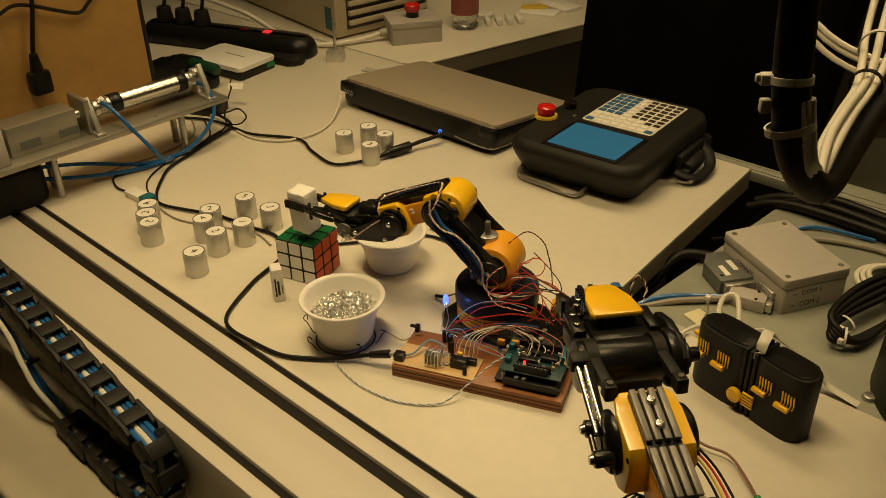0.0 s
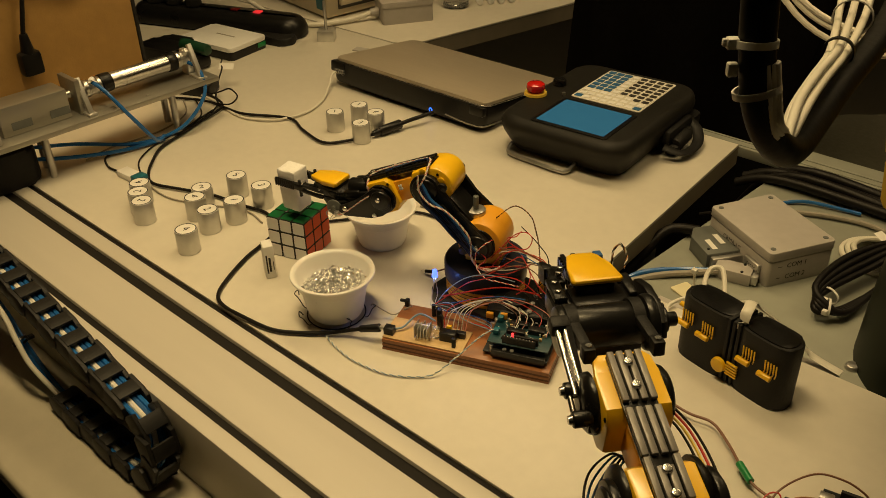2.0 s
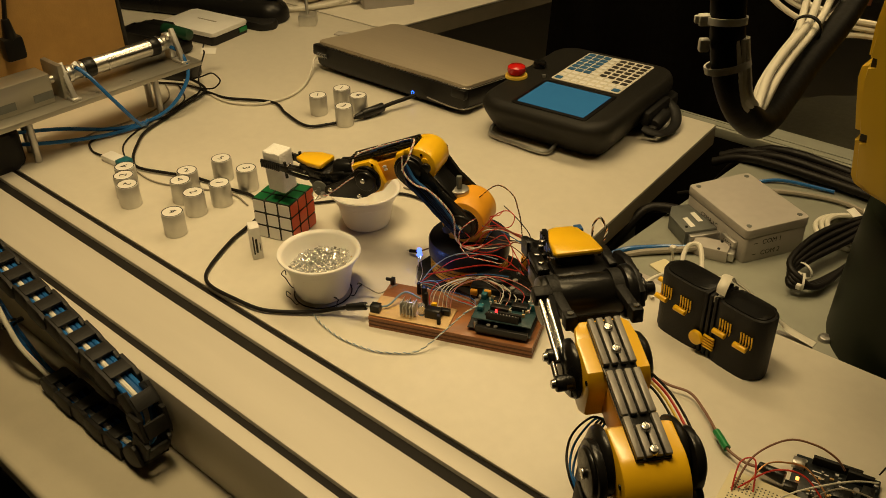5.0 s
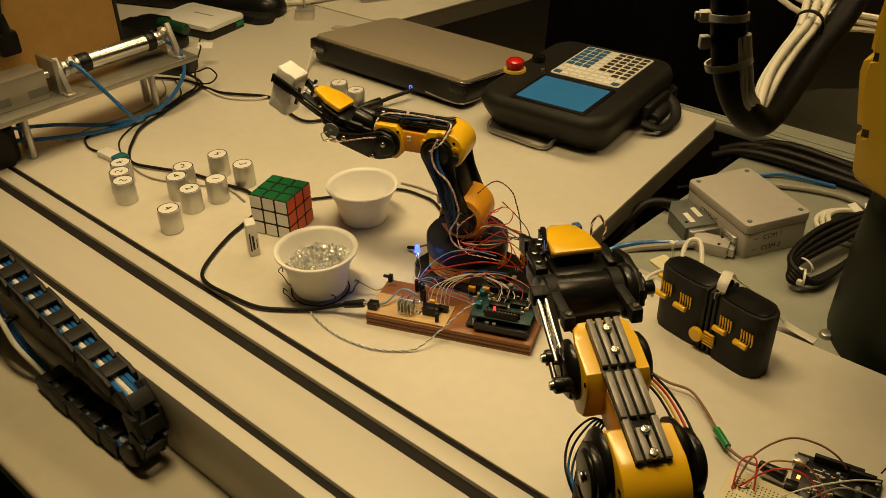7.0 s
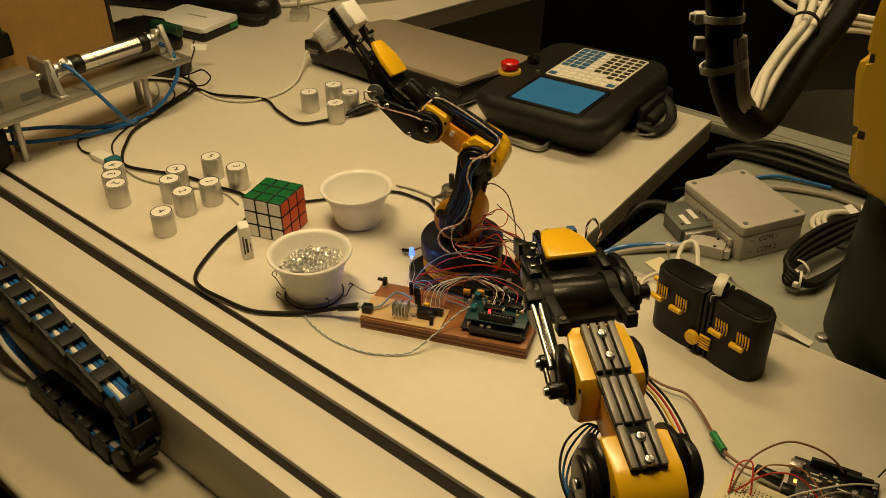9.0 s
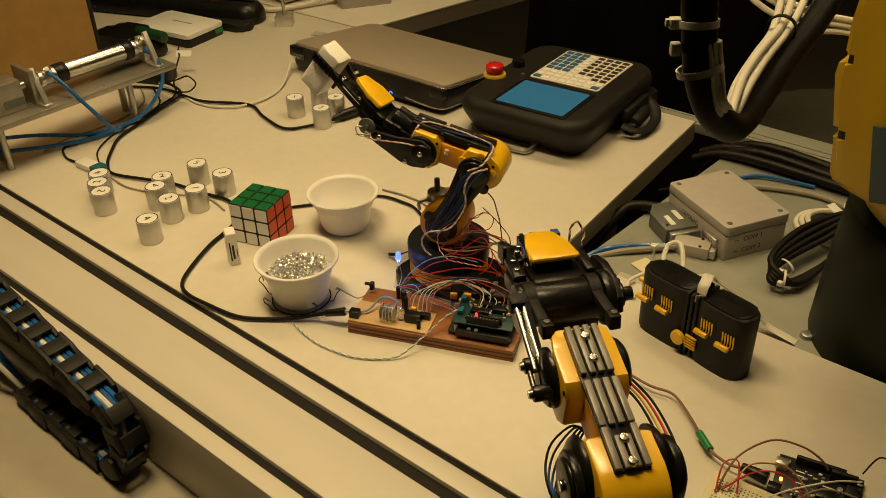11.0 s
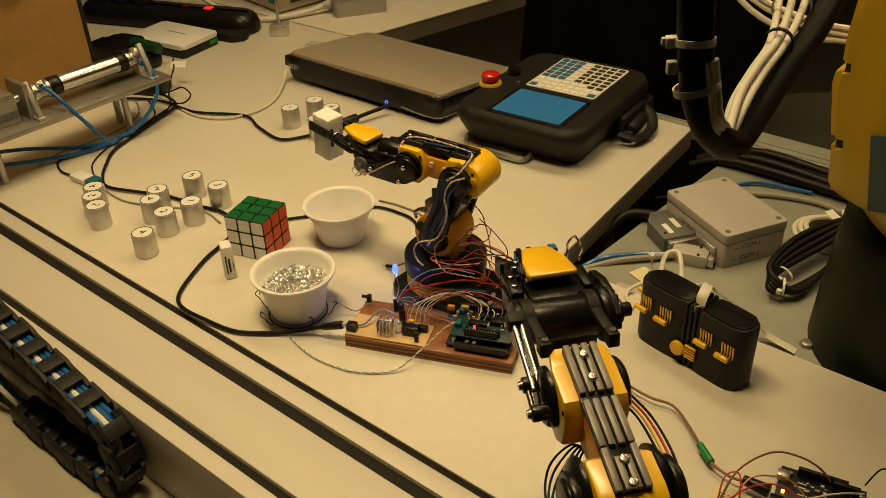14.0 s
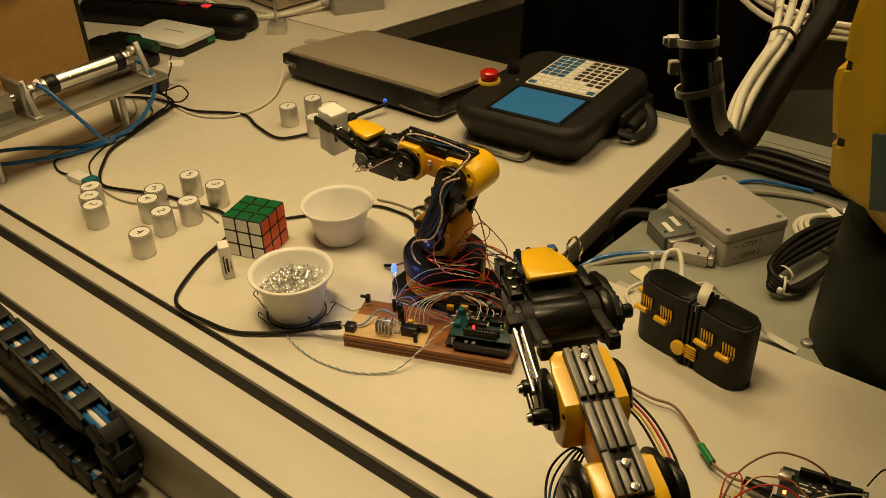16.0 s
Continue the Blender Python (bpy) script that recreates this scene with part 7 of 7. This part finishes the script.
# ---- loose cables on the bench ----
def loose_cables():
    cable("power_lead", [(-0.56, 0.205, 0.004), (-0.501, 0.238, 0.004), (-0.435, 0.243, 0.005), (-0.392, 0.250, 0.004), (-0.318, 0.288, 0.004), (-0.262, 0.272, 0.004), (-0.20, 0.262, 0.004), (-0.175, 0.290, 0.004), (-0.158, 0.325, 0.006), (-0.150, 0.345, 0.008)], 0.0023, M_BCAB, "black laptop power lead winding across the bench", n=10)
    bm = B()
    bm_cyl(bm, (-0.152, 0.342, 0.009), (-0.142, 0.382, 0.012), 0.0078, n=18, bevel=0.002)
    bm_cyl(bm, (-0.155, 0.33, 0.008), (-0.152, 0.342, 0.009), 0.004, 0.006, 14)
    solid("ferrite_bead", bm, M_BLACK, "black cylindrical ferrite bead on the power lead", "ferrite bead")
    cable("power_lead", [(-0.142, 0.381, 0.012), (-0.137, 0.40, 0.014), (-0.130, 0.420, 0.016), (-0.124, 0.440, 0.018)], 0.0034, M_BCAB, "black power lead plugged into the laptop", n=10)
    cable("network_cable", [(-0.56, 0.252, 0.003), (-0.48, 0.252, 0.003), (-0.41, 0.240, 0.003), (-0.365, 0.246, 0.003), (-0.328, 0.272, 0.004), (-0.315, 0.32, 0.004), (-0.330, 0.37, 0.004), (-0.36, 0.415, 0.012), (-0.376, 0.440, 0.024), (-0.366, 0.452, 0.030)], 0.0020, M_WCAB, "pale grey network cable plugged into the laptop")
    bm = B()
    bm_box(bm, -0.376, 0.444, 0.025, -0.352, 0.4525, 0.034, 0.001)
    solid("network_plug", bm, M_CLEAR, "clear network plug at the laptop's rear", "plug")
    cable("black_lead", [(-0.53, 0.262, 0.004), (-0.45, 0.246, 0.006), (-0.426, 0.186, 0.004), (-0.405, 0.131, 0.004), (-0.385, 0.080, 0.004), (-0.351, 0.043, 0.004), (-0.318, 0.016, 0.004), (-0.285, 0.004, 0.004), (-0.235, 0.022, 0.004), (-0.195, 0.039, 0.004), (-0.13, 0.050, 0.004), (-0.081, 0.058, 0.004), (-0.035, 0.030, 0.004),
                         (-0.022, 0.002, 0.004), (-0.012, -0.030, 0.004), (0.010, -0.075, 0.004), (0.030, -0.103, 0.004), (0.055, -0.113, 0.0045), (0.092, -0.111, 0.0045), (0.135, -0.104, 0.004), (0.165, -0.086, 0.004), (0.190, -0.066, 0.005), (0.206, -0.054, 0.009), (0.222, -0.0450, 0.0145)], 0.0023, M_BCAB, "black lead running from the adapter to the circuit board", n=10)
    t = thing("barrel_plug", "black barrel plug pushed toward the board's socket", "plug")
    bm = B()
    bm_cyl(bm, (0.2203, -0.0458, 0.0140), (0.2417, -0.0348, 0.0200), 0.0040, 0.0050, 18, 0.001)
    part("grip", bm, M_BLACK, t)
    bm = B()
    bm_cyl(bm, (0.2418, -0.0347, 0.0200), (0.2470, -0.0325, 0.0205), 0.0026, n=14)
    part("tip", bm, M_STEEL, t)
    cable("black_lead", [(-0.035, 0.060, 0.003), (0.004, 0.110, 0.003), (0.035, 0.150, 0.003), (0.069, 0.196, 0.003), (0.11, 0.205, 0.003), (0.142, 0.200, 0.003), (0.20, 0.165, 0.003), (0.232, 0.14, 0.003)], 0.0019, M_BCAB, "black lead passing behind the empty cup")
    cable("thin_lead", [(0.062, 0.215, 0.002), (0.10, 0.222, 0.002), (0.15, 0.215, 0.002), (0.22, 0.16, 0.002)], 0.0014, M_GCAB, "thin grey lead behind the cup")
    cable("thin_lead", [(-0.45, 0.225, 0.003), (-0.436, 0.186, 0.003), (-0.413, 0.138, 0.003), (-0.426, 0.098, 0.002), (-0.429, 0.048, 0.002), (-0.427, 0.008, 0.002), (-0.398, -0.008, 0.002), (-0.374, -0.010, 0.003), (-0.352, -0.006, 0.004)], 0.0017, M_BCAB, "thin black lead to the small blue plug")
    cable("thin_lead", [(-0.50, 0.240, 0.004), (-0.454, 0.243, 0.008), (-0.431, 0.251, 0.012), (-0.431, 0.266, 0.020), (-0.455, 0.275, 0.022), (-0.475, 0.278, 0.020), (-0.497, 0.272, 0.010), (-0.515, 0.262, 0.004)], 0.0014, M_BCAB, "black cable loop standing up from the bench")
    cable("thin_lead", [(-0.57, 0.335, 0.036), (-0.54, 0.312, 0.040), (-0.522, 0.302, 0.040), (-0.506, 0.280, 0.026), (-0.485, 0.257, 0.010), (-0.462, 0.244, 0.005), (-0.44, 0.215, 0.004)], 0.0015, M_BCAB, "thin black lead carrying the paper tag")
    cable("thin_lead", [(-0.30, 0.0, 0.002), (-0.24, -0.005, 0.002), (-0.19, 0.010, 0.002), (-0.12, 0.045, 0.002), (-0.07, 0.04, 0.002)], 0.0013, M_GCAB, "thin grey lead among the metal cylinders")
    for k, pts in enumerate(([(-0.52, 0.235, 0.002), (-0.455, 0.205, 0.002), (-0.43, 0.165, 0.002), (-0.418, 0.120, 0.002), (-0.400, 0.070, 0.002), (-0.372, 0.032, 0.002), (-0.335, 0.012, 0.002)],
                             [(-0.54, 0.222, 0.002), (-0.48, 0.190, 0.002), (-0.452, 0.140, 0.002), (-0.446, 0.085, 0.002), (-0.452, 0.030, 0.002), (-0.44, -0.020, 0.002)])):
        cable("thin_lead", pts, 0.0013, (M_BCAB, M_GCAB)[k], "thin lead trailing from under the fixture", n=6)
    t = thing("usb_plug", "small white and blue plug lying on the bench", "plug", pose(-0.328, -0.004, 0, 0, 0, 4))
    bm = B()
    bm_box(bm, -0.028, -0.010, 0, 0.008, 0.010, 0.010, 0.0015)
    part("body", bm, M_WHITEST, t)
    bm = B()
    bm_box(bm, 0.0082, -0.0105, 0, 0.026, 0.0105, 0.0125, 0.0025)
    part("cap", bm, M_TERM, t, "teal-blue cap")
    t = thing("twisted_wire", "pale blue and white twisted wire from cup to board", "wire")
    twisted(t, [(0.178, -0.066, 0.003), (0.20, -0.073, 0.002), (0.222, -0.0775, 0.002), (0.244, -0.079, 0.002), (0.268, -0.076, 0.002), (0.290, -0.070, 0.002), (0.312, -0.056, 0.002), (0.327, -0.040, 0.004), (0.336, -0.012, 0.016), (0.344, 0.018, 0.030), (0.352, 0.038, 0.034)], 0.0006, (M_LBLUE, M_WCAB), 0.010)
    cable("thin_lead", [(0.205, -0.012, 0.024), (0.214, -0.002, 0.012), (0.224, 0.004, 0.008), (0.234, 0.014, 0.016), (0.240, 0.018, 0.020)], 0.0007, M_GCAB, "hair-thin wire from the cup hook to the board", n=6)
    t = thing("probe_lead", "loose lead with a black pin plug beside the arm base", "lead")
    bm = B()
    bm_cyl(bm, (0.184, 0.098, 0.0035), (0.198, 0.100, 0.0070), 0.0022, n=10)
    part("pin_plug", bm, M_BLACK, t)
    bm = B()
    bm_cyl(bm, (0.178, 0.0972, 0.0024), (0.184, 0.098, 0.0035), 0.0005, n=6)
    part("pin", bm, M_STEEL, t)
    bm = B()
    bm_tube(bm, [(0.198, 0.100, 0.0070), (0.209, 0.104, 0.014), (0.224, 0.108, 0.022), (0.240, 0.110, 0.028)], 0.001, 6)
    part("wire", bm, M_BROWNW, t)
    # near arm's loom and the joint with green tape
    cable("joint_lead", [(0.49, 0.09, 0.006), (0.525, 0.083, 0.008), (0.559, 0.079, 0.008), (0.583, 0.082, 0.008), (0.607, 0.067, 0.008), (0.630, 0.047, 0.009), (0.647, 0.034, 0.009), (0.666, 0.029, 0.009), (0.680, 0.030, 0.011)], 0.0014, M_BROWNW, "brown twisted lead with a green taped joint")
    bm = B()
    bm_tube(bm, [(0.628, 0.0485, 0.009), (0.634, 0.044, 0.009), (0.641, 0.0385, 0.009), (0.646, 0.035, 0.009)], 0.0036, 10)
    solid("tape_sleeve", bm, M_GREENT, "green tape sleeve round a wire joint", "tape")
    bm = B()
    bm_cyl(bm, (0.678, 0.030, 0.012), (0.702, 0.031, 0.012), 0.0045, 0.0062, 14, 0.001)
    solid("barrel_plug", bm, M_BLACK, "black barrel plug beside the microcontroller", "plug")
    for k, (pts, mm) in enumerate((([(0.672, -0.006, 0.010), (0.675, 0.020, 0.030), (0.690, 0.056, 0.032), (0.712, 0.066, 0.032), (0.730, 0.069, 0.026), (0.740, 0.070, 0.016)], M_BROWNW), ([(0.680, 0.000, 0.010), (0.686, 0.023, 0.025), (0.704, 0.038, 0.026), (0.718, 0.040, 0.025), (0.738, 0.028, 0.020), (0.742, 0.020, 0.012)], M_COPPER),
                                   ([(0.675, -0.004, 0.010), (0.695, 0.012, 0.032), (0.718, 0.022, 0.034), (0.742, 0.015, 0.022), (0.752, 0.005, 0.014)], M_REDW), ([(0.70, -0.01, 0.010), (0.72, 0.01, 0.026), (0.75, 0.04, 0.034), (0.768, 0.070, 0.020)], M_WCAB),
                                   ([(0.672, -0.010, 0.010), (0.668, 0.010, 0.026), (0.678, 0.018, 0.028), (0.688, -0.002, 0.012)], M_REDW), ([(0.765, 0.082, 0.018), (0.772, 0.092, 0.034), (0.782, 0.090, 0.034), (0.788, 0.076, 0.018)], M_BCAB), ([(0.72, 0.0, 0.010), (0.745, 0.03, 0.03), (0.775, 0.05, 0.02)], M_GCAB))):
        cable("jumper_wire", pts, 0.0008 if k else 0.0010, mm, "thin jumper wire between breadboard and microcontroller", n=6)
    for k, mm in enumerate((M_BCAB, M_REDW, M_YELW, M_BCAB)):
        o = 0.0022 * k
        cable("arm_wire", [(0.612, -0.140, 0.238), (0.633 - o, -0.133 - o, 0.212), (0.659 - o, -0.140 - o, 0.205), (0.683 - o, -0.156 - o, 0.200), (0.695 - o, -0.172 - o, 0.200), (0.697 - o, -0.188 - o, 0.200), (0.690, -0.205, 0.195)], 0.0010, mm, "thin wire bowing out beside the near arm", n=6)
    for k, mm in enumerate((M_BCAB, M_BLUET, M_BLUEW, M_BCAB, M_BLUET)):
        o = 0.0052 * k
        cable("arm_wire", [(0.655, -0.215 + 0.001 * k, 0.228), (0.640 + o * 0.4, -0.208, 0.222), (0.637 + o * 0.5, -0.226, 0.220 - o), (0.645 + o * 0.5, -0.245, 0.220 - o), (0.656 + o * 0.4, -0.256, 0.215), (0.668, -0.258, 0.20)], 0.0008, mm, "thin wire looping from the near arm's elbow", n=6)


loose_cables()


def arm_looms():
    """Wires round the foot of the far arm, and the twisted leads on it."""
    rnd = random.Random(11)
    mats = (M_REDW, M_BROWNW, M_BLUEW, M_BCAB, M_REDW, M_BCAB, M_REDW, M_BROWNW, M_WCAB)
    for k, mm in enumerate(mats):
        a = radians(-35 + rnd.random() * 70)
        s = Vector((0.2764 + 0.040 * math.cos(a), 0.1043 + 0.040 * math.sin(a), 0.068 + rnd.random() * 0.035))
        m1 = Vector((0.322 + rnd.random() * 0.045, 0.080 + rnd.random() * 0.045, 0.072 + rnd.random() * 0.036))
        m2 = Vector((0.350 + rnd.random() * 0.04, 0.085 + rnd.random() * 0.04, 0.05 + rnd.random() * 0.03))
        e = Vector((0.365 + rnd.random() * 0.05, 0.085 + rnd.random() * 0.03, 0.032))
        cable("loom_wire", [s, (s + m1) / 2 + Vector((rnd.uniform(-0.008, 0.008), rnd.uniform(-0.008, 0.008), 0.004)), m1, m2, e], 0.0006, mm, "thin coloured wire tangled beside the arm base", n=6)
    for k in range(1):
        z = 0.048 + 0.006 * k
        cable("loom_wire", [(0.262, 0.044 - 0.002 * k, 0.030 + 0.002 * k), (0.285, 0.048, z - 0.006), (0.306 + 0.004 * k, 0.056, z + 0.004), (0.330, 0.075, z + 0.008), (0.362, 0.098, z - 0.004 * k * 0.5)], 0.0009, (M_REDW, M_BLUEW, M_REDW, M_LBLUE, M_REDW, M_BROWNW)[k], "thin coloured wire crossing the arm's foot", n=6)
    t = thing("gear_bracket", "black motor bracket with small screws by the arm base", "bracket", pose(0.370, 0.150, 0, 0, 0, 30))
    bm = B()
    bm_box(bm, -0.035, -0.016, 0.0, 0.03, 0.02, 0.034, 0.003)
    bm_box(bm, -0.020, -0.012, 0.034, 0.012, 0.012, 0.052, 0.003)
    part("body", bm, M_BLACK, t)
    bm = B()
    bm_cyl(bm, (-0.02, -0.018, 0.02), (-0.02, -0.026, 0.02), 0.012, n=20, bevel=0.001)
    part("motor", bm, M_BLACKM, t)
    for x in (-0.012, 0.004, 0.020):
        bm = B()
        bm_cyl(bm, (x, 0.0, 0.0522 if x < 0.012 else 0.0342), (x, 0, 0.055 if x < 0.012 else 0.037), 0.0028, n=12)
        part("screw", bm, M_STEEL, t)
    bm = B()
    bm_box(bm, -0.04, -0.012, 0.03, -0.034, 0.006, 0.048, 0.001)
    part("orange_clip", bm, M_ORANGE, t)
    far_turn, far_up, far_fore, far_hand = far_parts
    for k, mm in enumerate((M_INDIGO, M_BLUEW, M_BCAB)):
        o = 0.0016 * k
        bm = B()
        bm_tube(bm, [(0.050 - o, 0.010 - o, 0.0262), (0.030, 0.006 + o, 0.0270), (0.0, 0.004 - o, 0.0268), (-0.008, 0.012, 0.0265), (-0.006, 0.021, 0.016), (-0.002, 0.0245, 0.002 + o), (0.006, 0.026, -0.010 - o)], 0.0010, 6)
        part("twisted_lead", bm, mm, far_fore)
    wob = random.Random(23)
    for k in range(16):
        mm = (M_INDIGO, M_INDIGO, M_INDIGO, M_INDIGO, M_BCAB, M_BLUEW, M_INDIGO, M_INDIGO)[(k * 3) % 8]
        o, lay = -0.0074 + 0.0019 * (k % 8), 0.0020 * (k // 8)
        bm = B()
        bm_tube(bm, [(L_UP + 0.012, 0.031, 0.004 + o * 0.5), (L_UP - 0.010, 0.0355 + lay, o * 0.8 - 0.002), (L_UP * 0.66, 0.0365 + lay + wob.uniform(0, 0.002), o + wob.uniform(-0.002, 0.002)), (L_UP * 0.38, 0.0365 + lay + wob.uniform(0, 0.002), o * 0.9 + wob.uniform(-0.002, 0.002)),
                     (0.016, 0.0360 + lay, o * 0.8 - 0.002), (0.004, 0.0345 + lay, -0.004 + o * 0.5), (-0.008, 0.0315, -0.004 + o * 0.4)], 0.0012, 6)
        part("wire", bm, mm, far_up)
    twisted(far_hand, [(0.008, 0.0335, 0.009), (0.020, 0.0315, 0.003), (0.036, 0.0305, -0.006), (0.050, 0.0310, -0.013), (0.058, 0.0310, -0.015)], 0.0005, (M_WCAB, M_PINKW))
    twisted(far_up, [(L_UP + 0.018, 0.034, 0.010), (L_UP + 0.004, 0.037, -0.001), (L_UP - 0.014, 0.040, 0.000), (L_UP * 0.66, 0.042, 0.010), (L_UP * 0.40, 0.042, 0.012), (0.014, 0.041, 0.008), (-0.004, 0.040, -0.008), (-0.018, 0.040, -0.010), (-0.028, 0.040, -0.002), (-0.031, 0.040, 0.012)], 0.00062, (M_WCAB, M_WCAB, M_PINKW))
    twisted(far_fore, [(0.074, 0.022, 0.004), (0.0755, 0.018, 0.018), (0.070, 0.006, 0.0262), (0.045, 0.0, 0.0268), (0.015, 0.001, 0.0270), (-0.008, 0.006, 0.0268), (-0.010, 0.020, 0.022), (-0.006, 0.031, 0.014), (0.006, 0.0335, 0.004)], 0.00062, (M_WCAB, M_WCAB, M_PINKW))
    for x, z in ((0.037, 0.007), (0.037, 0.0035)):
        bm = B()
        bm_box(bm, x - 0.0022, 0.0137, z - 0.0014, x + 0.0022, 0.0160, z + 0.0014, 0.0005)
        part("terminal", bm, M_WHITEST, far_fore, "small white wire terminal")
    t = thing("wire_loom", "tangled thin red, white and blue wires round the arm's foot", "wires")
    twisted(t, [(0.306, 0.080, 0.106), (0.300, 0.070, 0.100), (0.294, 0.066, 0.089), (0.298, 0.063, 0.075), (0.313, 0.060, 0.069), (0.330, 0.060, 0.072), (0.352, 0.070, 0.070)], 0.00042, (M_WCAB, M_REDW))
    twisted(far_turn, [(-0.012, 0.0, 0.114), (-0.035, 0.006, 0.137), (-0.055, 0.012, 0.132), (-0.062, 0.013, 0.115), (-0.066, 0.013, 0.098), (-0.068, 0.012, 0.075)], 0.00045, (M_COPPER, M_BCAB))
    for k, (mm, pts) in enumerate(((M_REDW, [(0.264, 0.030, 0.027), (0.276, 0.048, 0.040), (0.293, 0.054, 0.057), (0.312, 0.056, 0.069), (0.331, 0.062, 0.078), (0.354, 0.070, 0.078), (0.375, 0.080, 0.06)]),
                                   (M_BLUEW, [(0.264, 0.030, 0.025), (0.284, 0.043, 0.032), (0.314, 0.048, 0.049), (0.342, 0.055, 0.060), (0.369, 0.060, 0.066)]),
                                   (M_REDW, [(0.300, 0.060, 0.066), (0.314, 0.066, 0.072), (0.331, 0.080, 0.088), (0.339, 0.090, 0.092), (0.355, 0.085, 0.081), (0.359, 0.075, 0.070), (0.350, 0.068, 0.060)]),
                                   (M_REDW, [(0.300, 0.085, 0.078), (0.308, 0.090, 0.089), (0.319, 0.100, 0.107), (0.335, 0.100, 0.118), (0.345, 0.100, 0.114), (0.343, 0.095, 0.103), (0.329, 0.090, 0.097), (0.315, 0.085, 0.087), (0.305, 0.080, 0.070)]),
                                   (M_LBLUE, [(0.264, 0.031, 0.026), (0.272, 0.044, 0.044), (0.290, 0.055, 0.062), (0.318, 0.060, 0.075), (0.345, 0.072, 0.072)]),
                                   (M_BROWNW, [(0.296, 0.058, 0.064), (0.322, 0.066, 0.080), (0.348, 0.080, 0.090), (0.366, 0.092, 0.074), (0.372, 0.096, 0.052)]))):
        bm = B()
        bm_tube(bm, pts, 0.00055, 6)
        part("wire", bm, mm, t)
    for k, mm in enumerate((M_REDW, M_WCAB, M_REDW)):
        bm = B()
        bm_tube(bm, [(0.012, 0.030, SHOULDER + 0.004), (-0.012, 0.034, SHOULDER - 0.010), (-0.006, 0.040, 0.072), (-0.034, 0.036 - 0.004 * k, 0.066 + 0.003 * k), (-0.060, 0.02 + 0.004 * k, 0.075)], 0.0006, 6)
        part("wire", bm, mm, far_turn)
    hand = near_parts[3]
    twisted(hand, [(0.098, -0.022, 0.008), (0.103, -0.024, 0.018), (0.106, -0.030, 0.022), (0.102, -0.034, 0.014), (0.096, -0.030, 0.008)], 0.00045, (M_COPPER, M_BCAB, M_WCAB))
    bm = B()
    bm_box(bm, 0.100, -0.016, 0.006, 0.108, -0.010, 0.018, 0.001)
    part("blue_switch", bm, M_BLUEW, hand)


arm_looms()


def motions():
    times = [0.0, 5.2] + [round(5.3 + 0.1 * k, 2) for k in range(108)]
    rows = [[] for _ in far_parts]
    held = []
    for t in times:
        ps = arm_poses(joints(t))
        for r, p in zip(rows, ps):
            r.append((t, p))
        held.append((t, ARM_AT @ ps[3] @ FOAM_IN_HAND))
    for ob, r in zip(far_parts, rows):
        walk(ob, r)
    walk(foam, held)


motions()
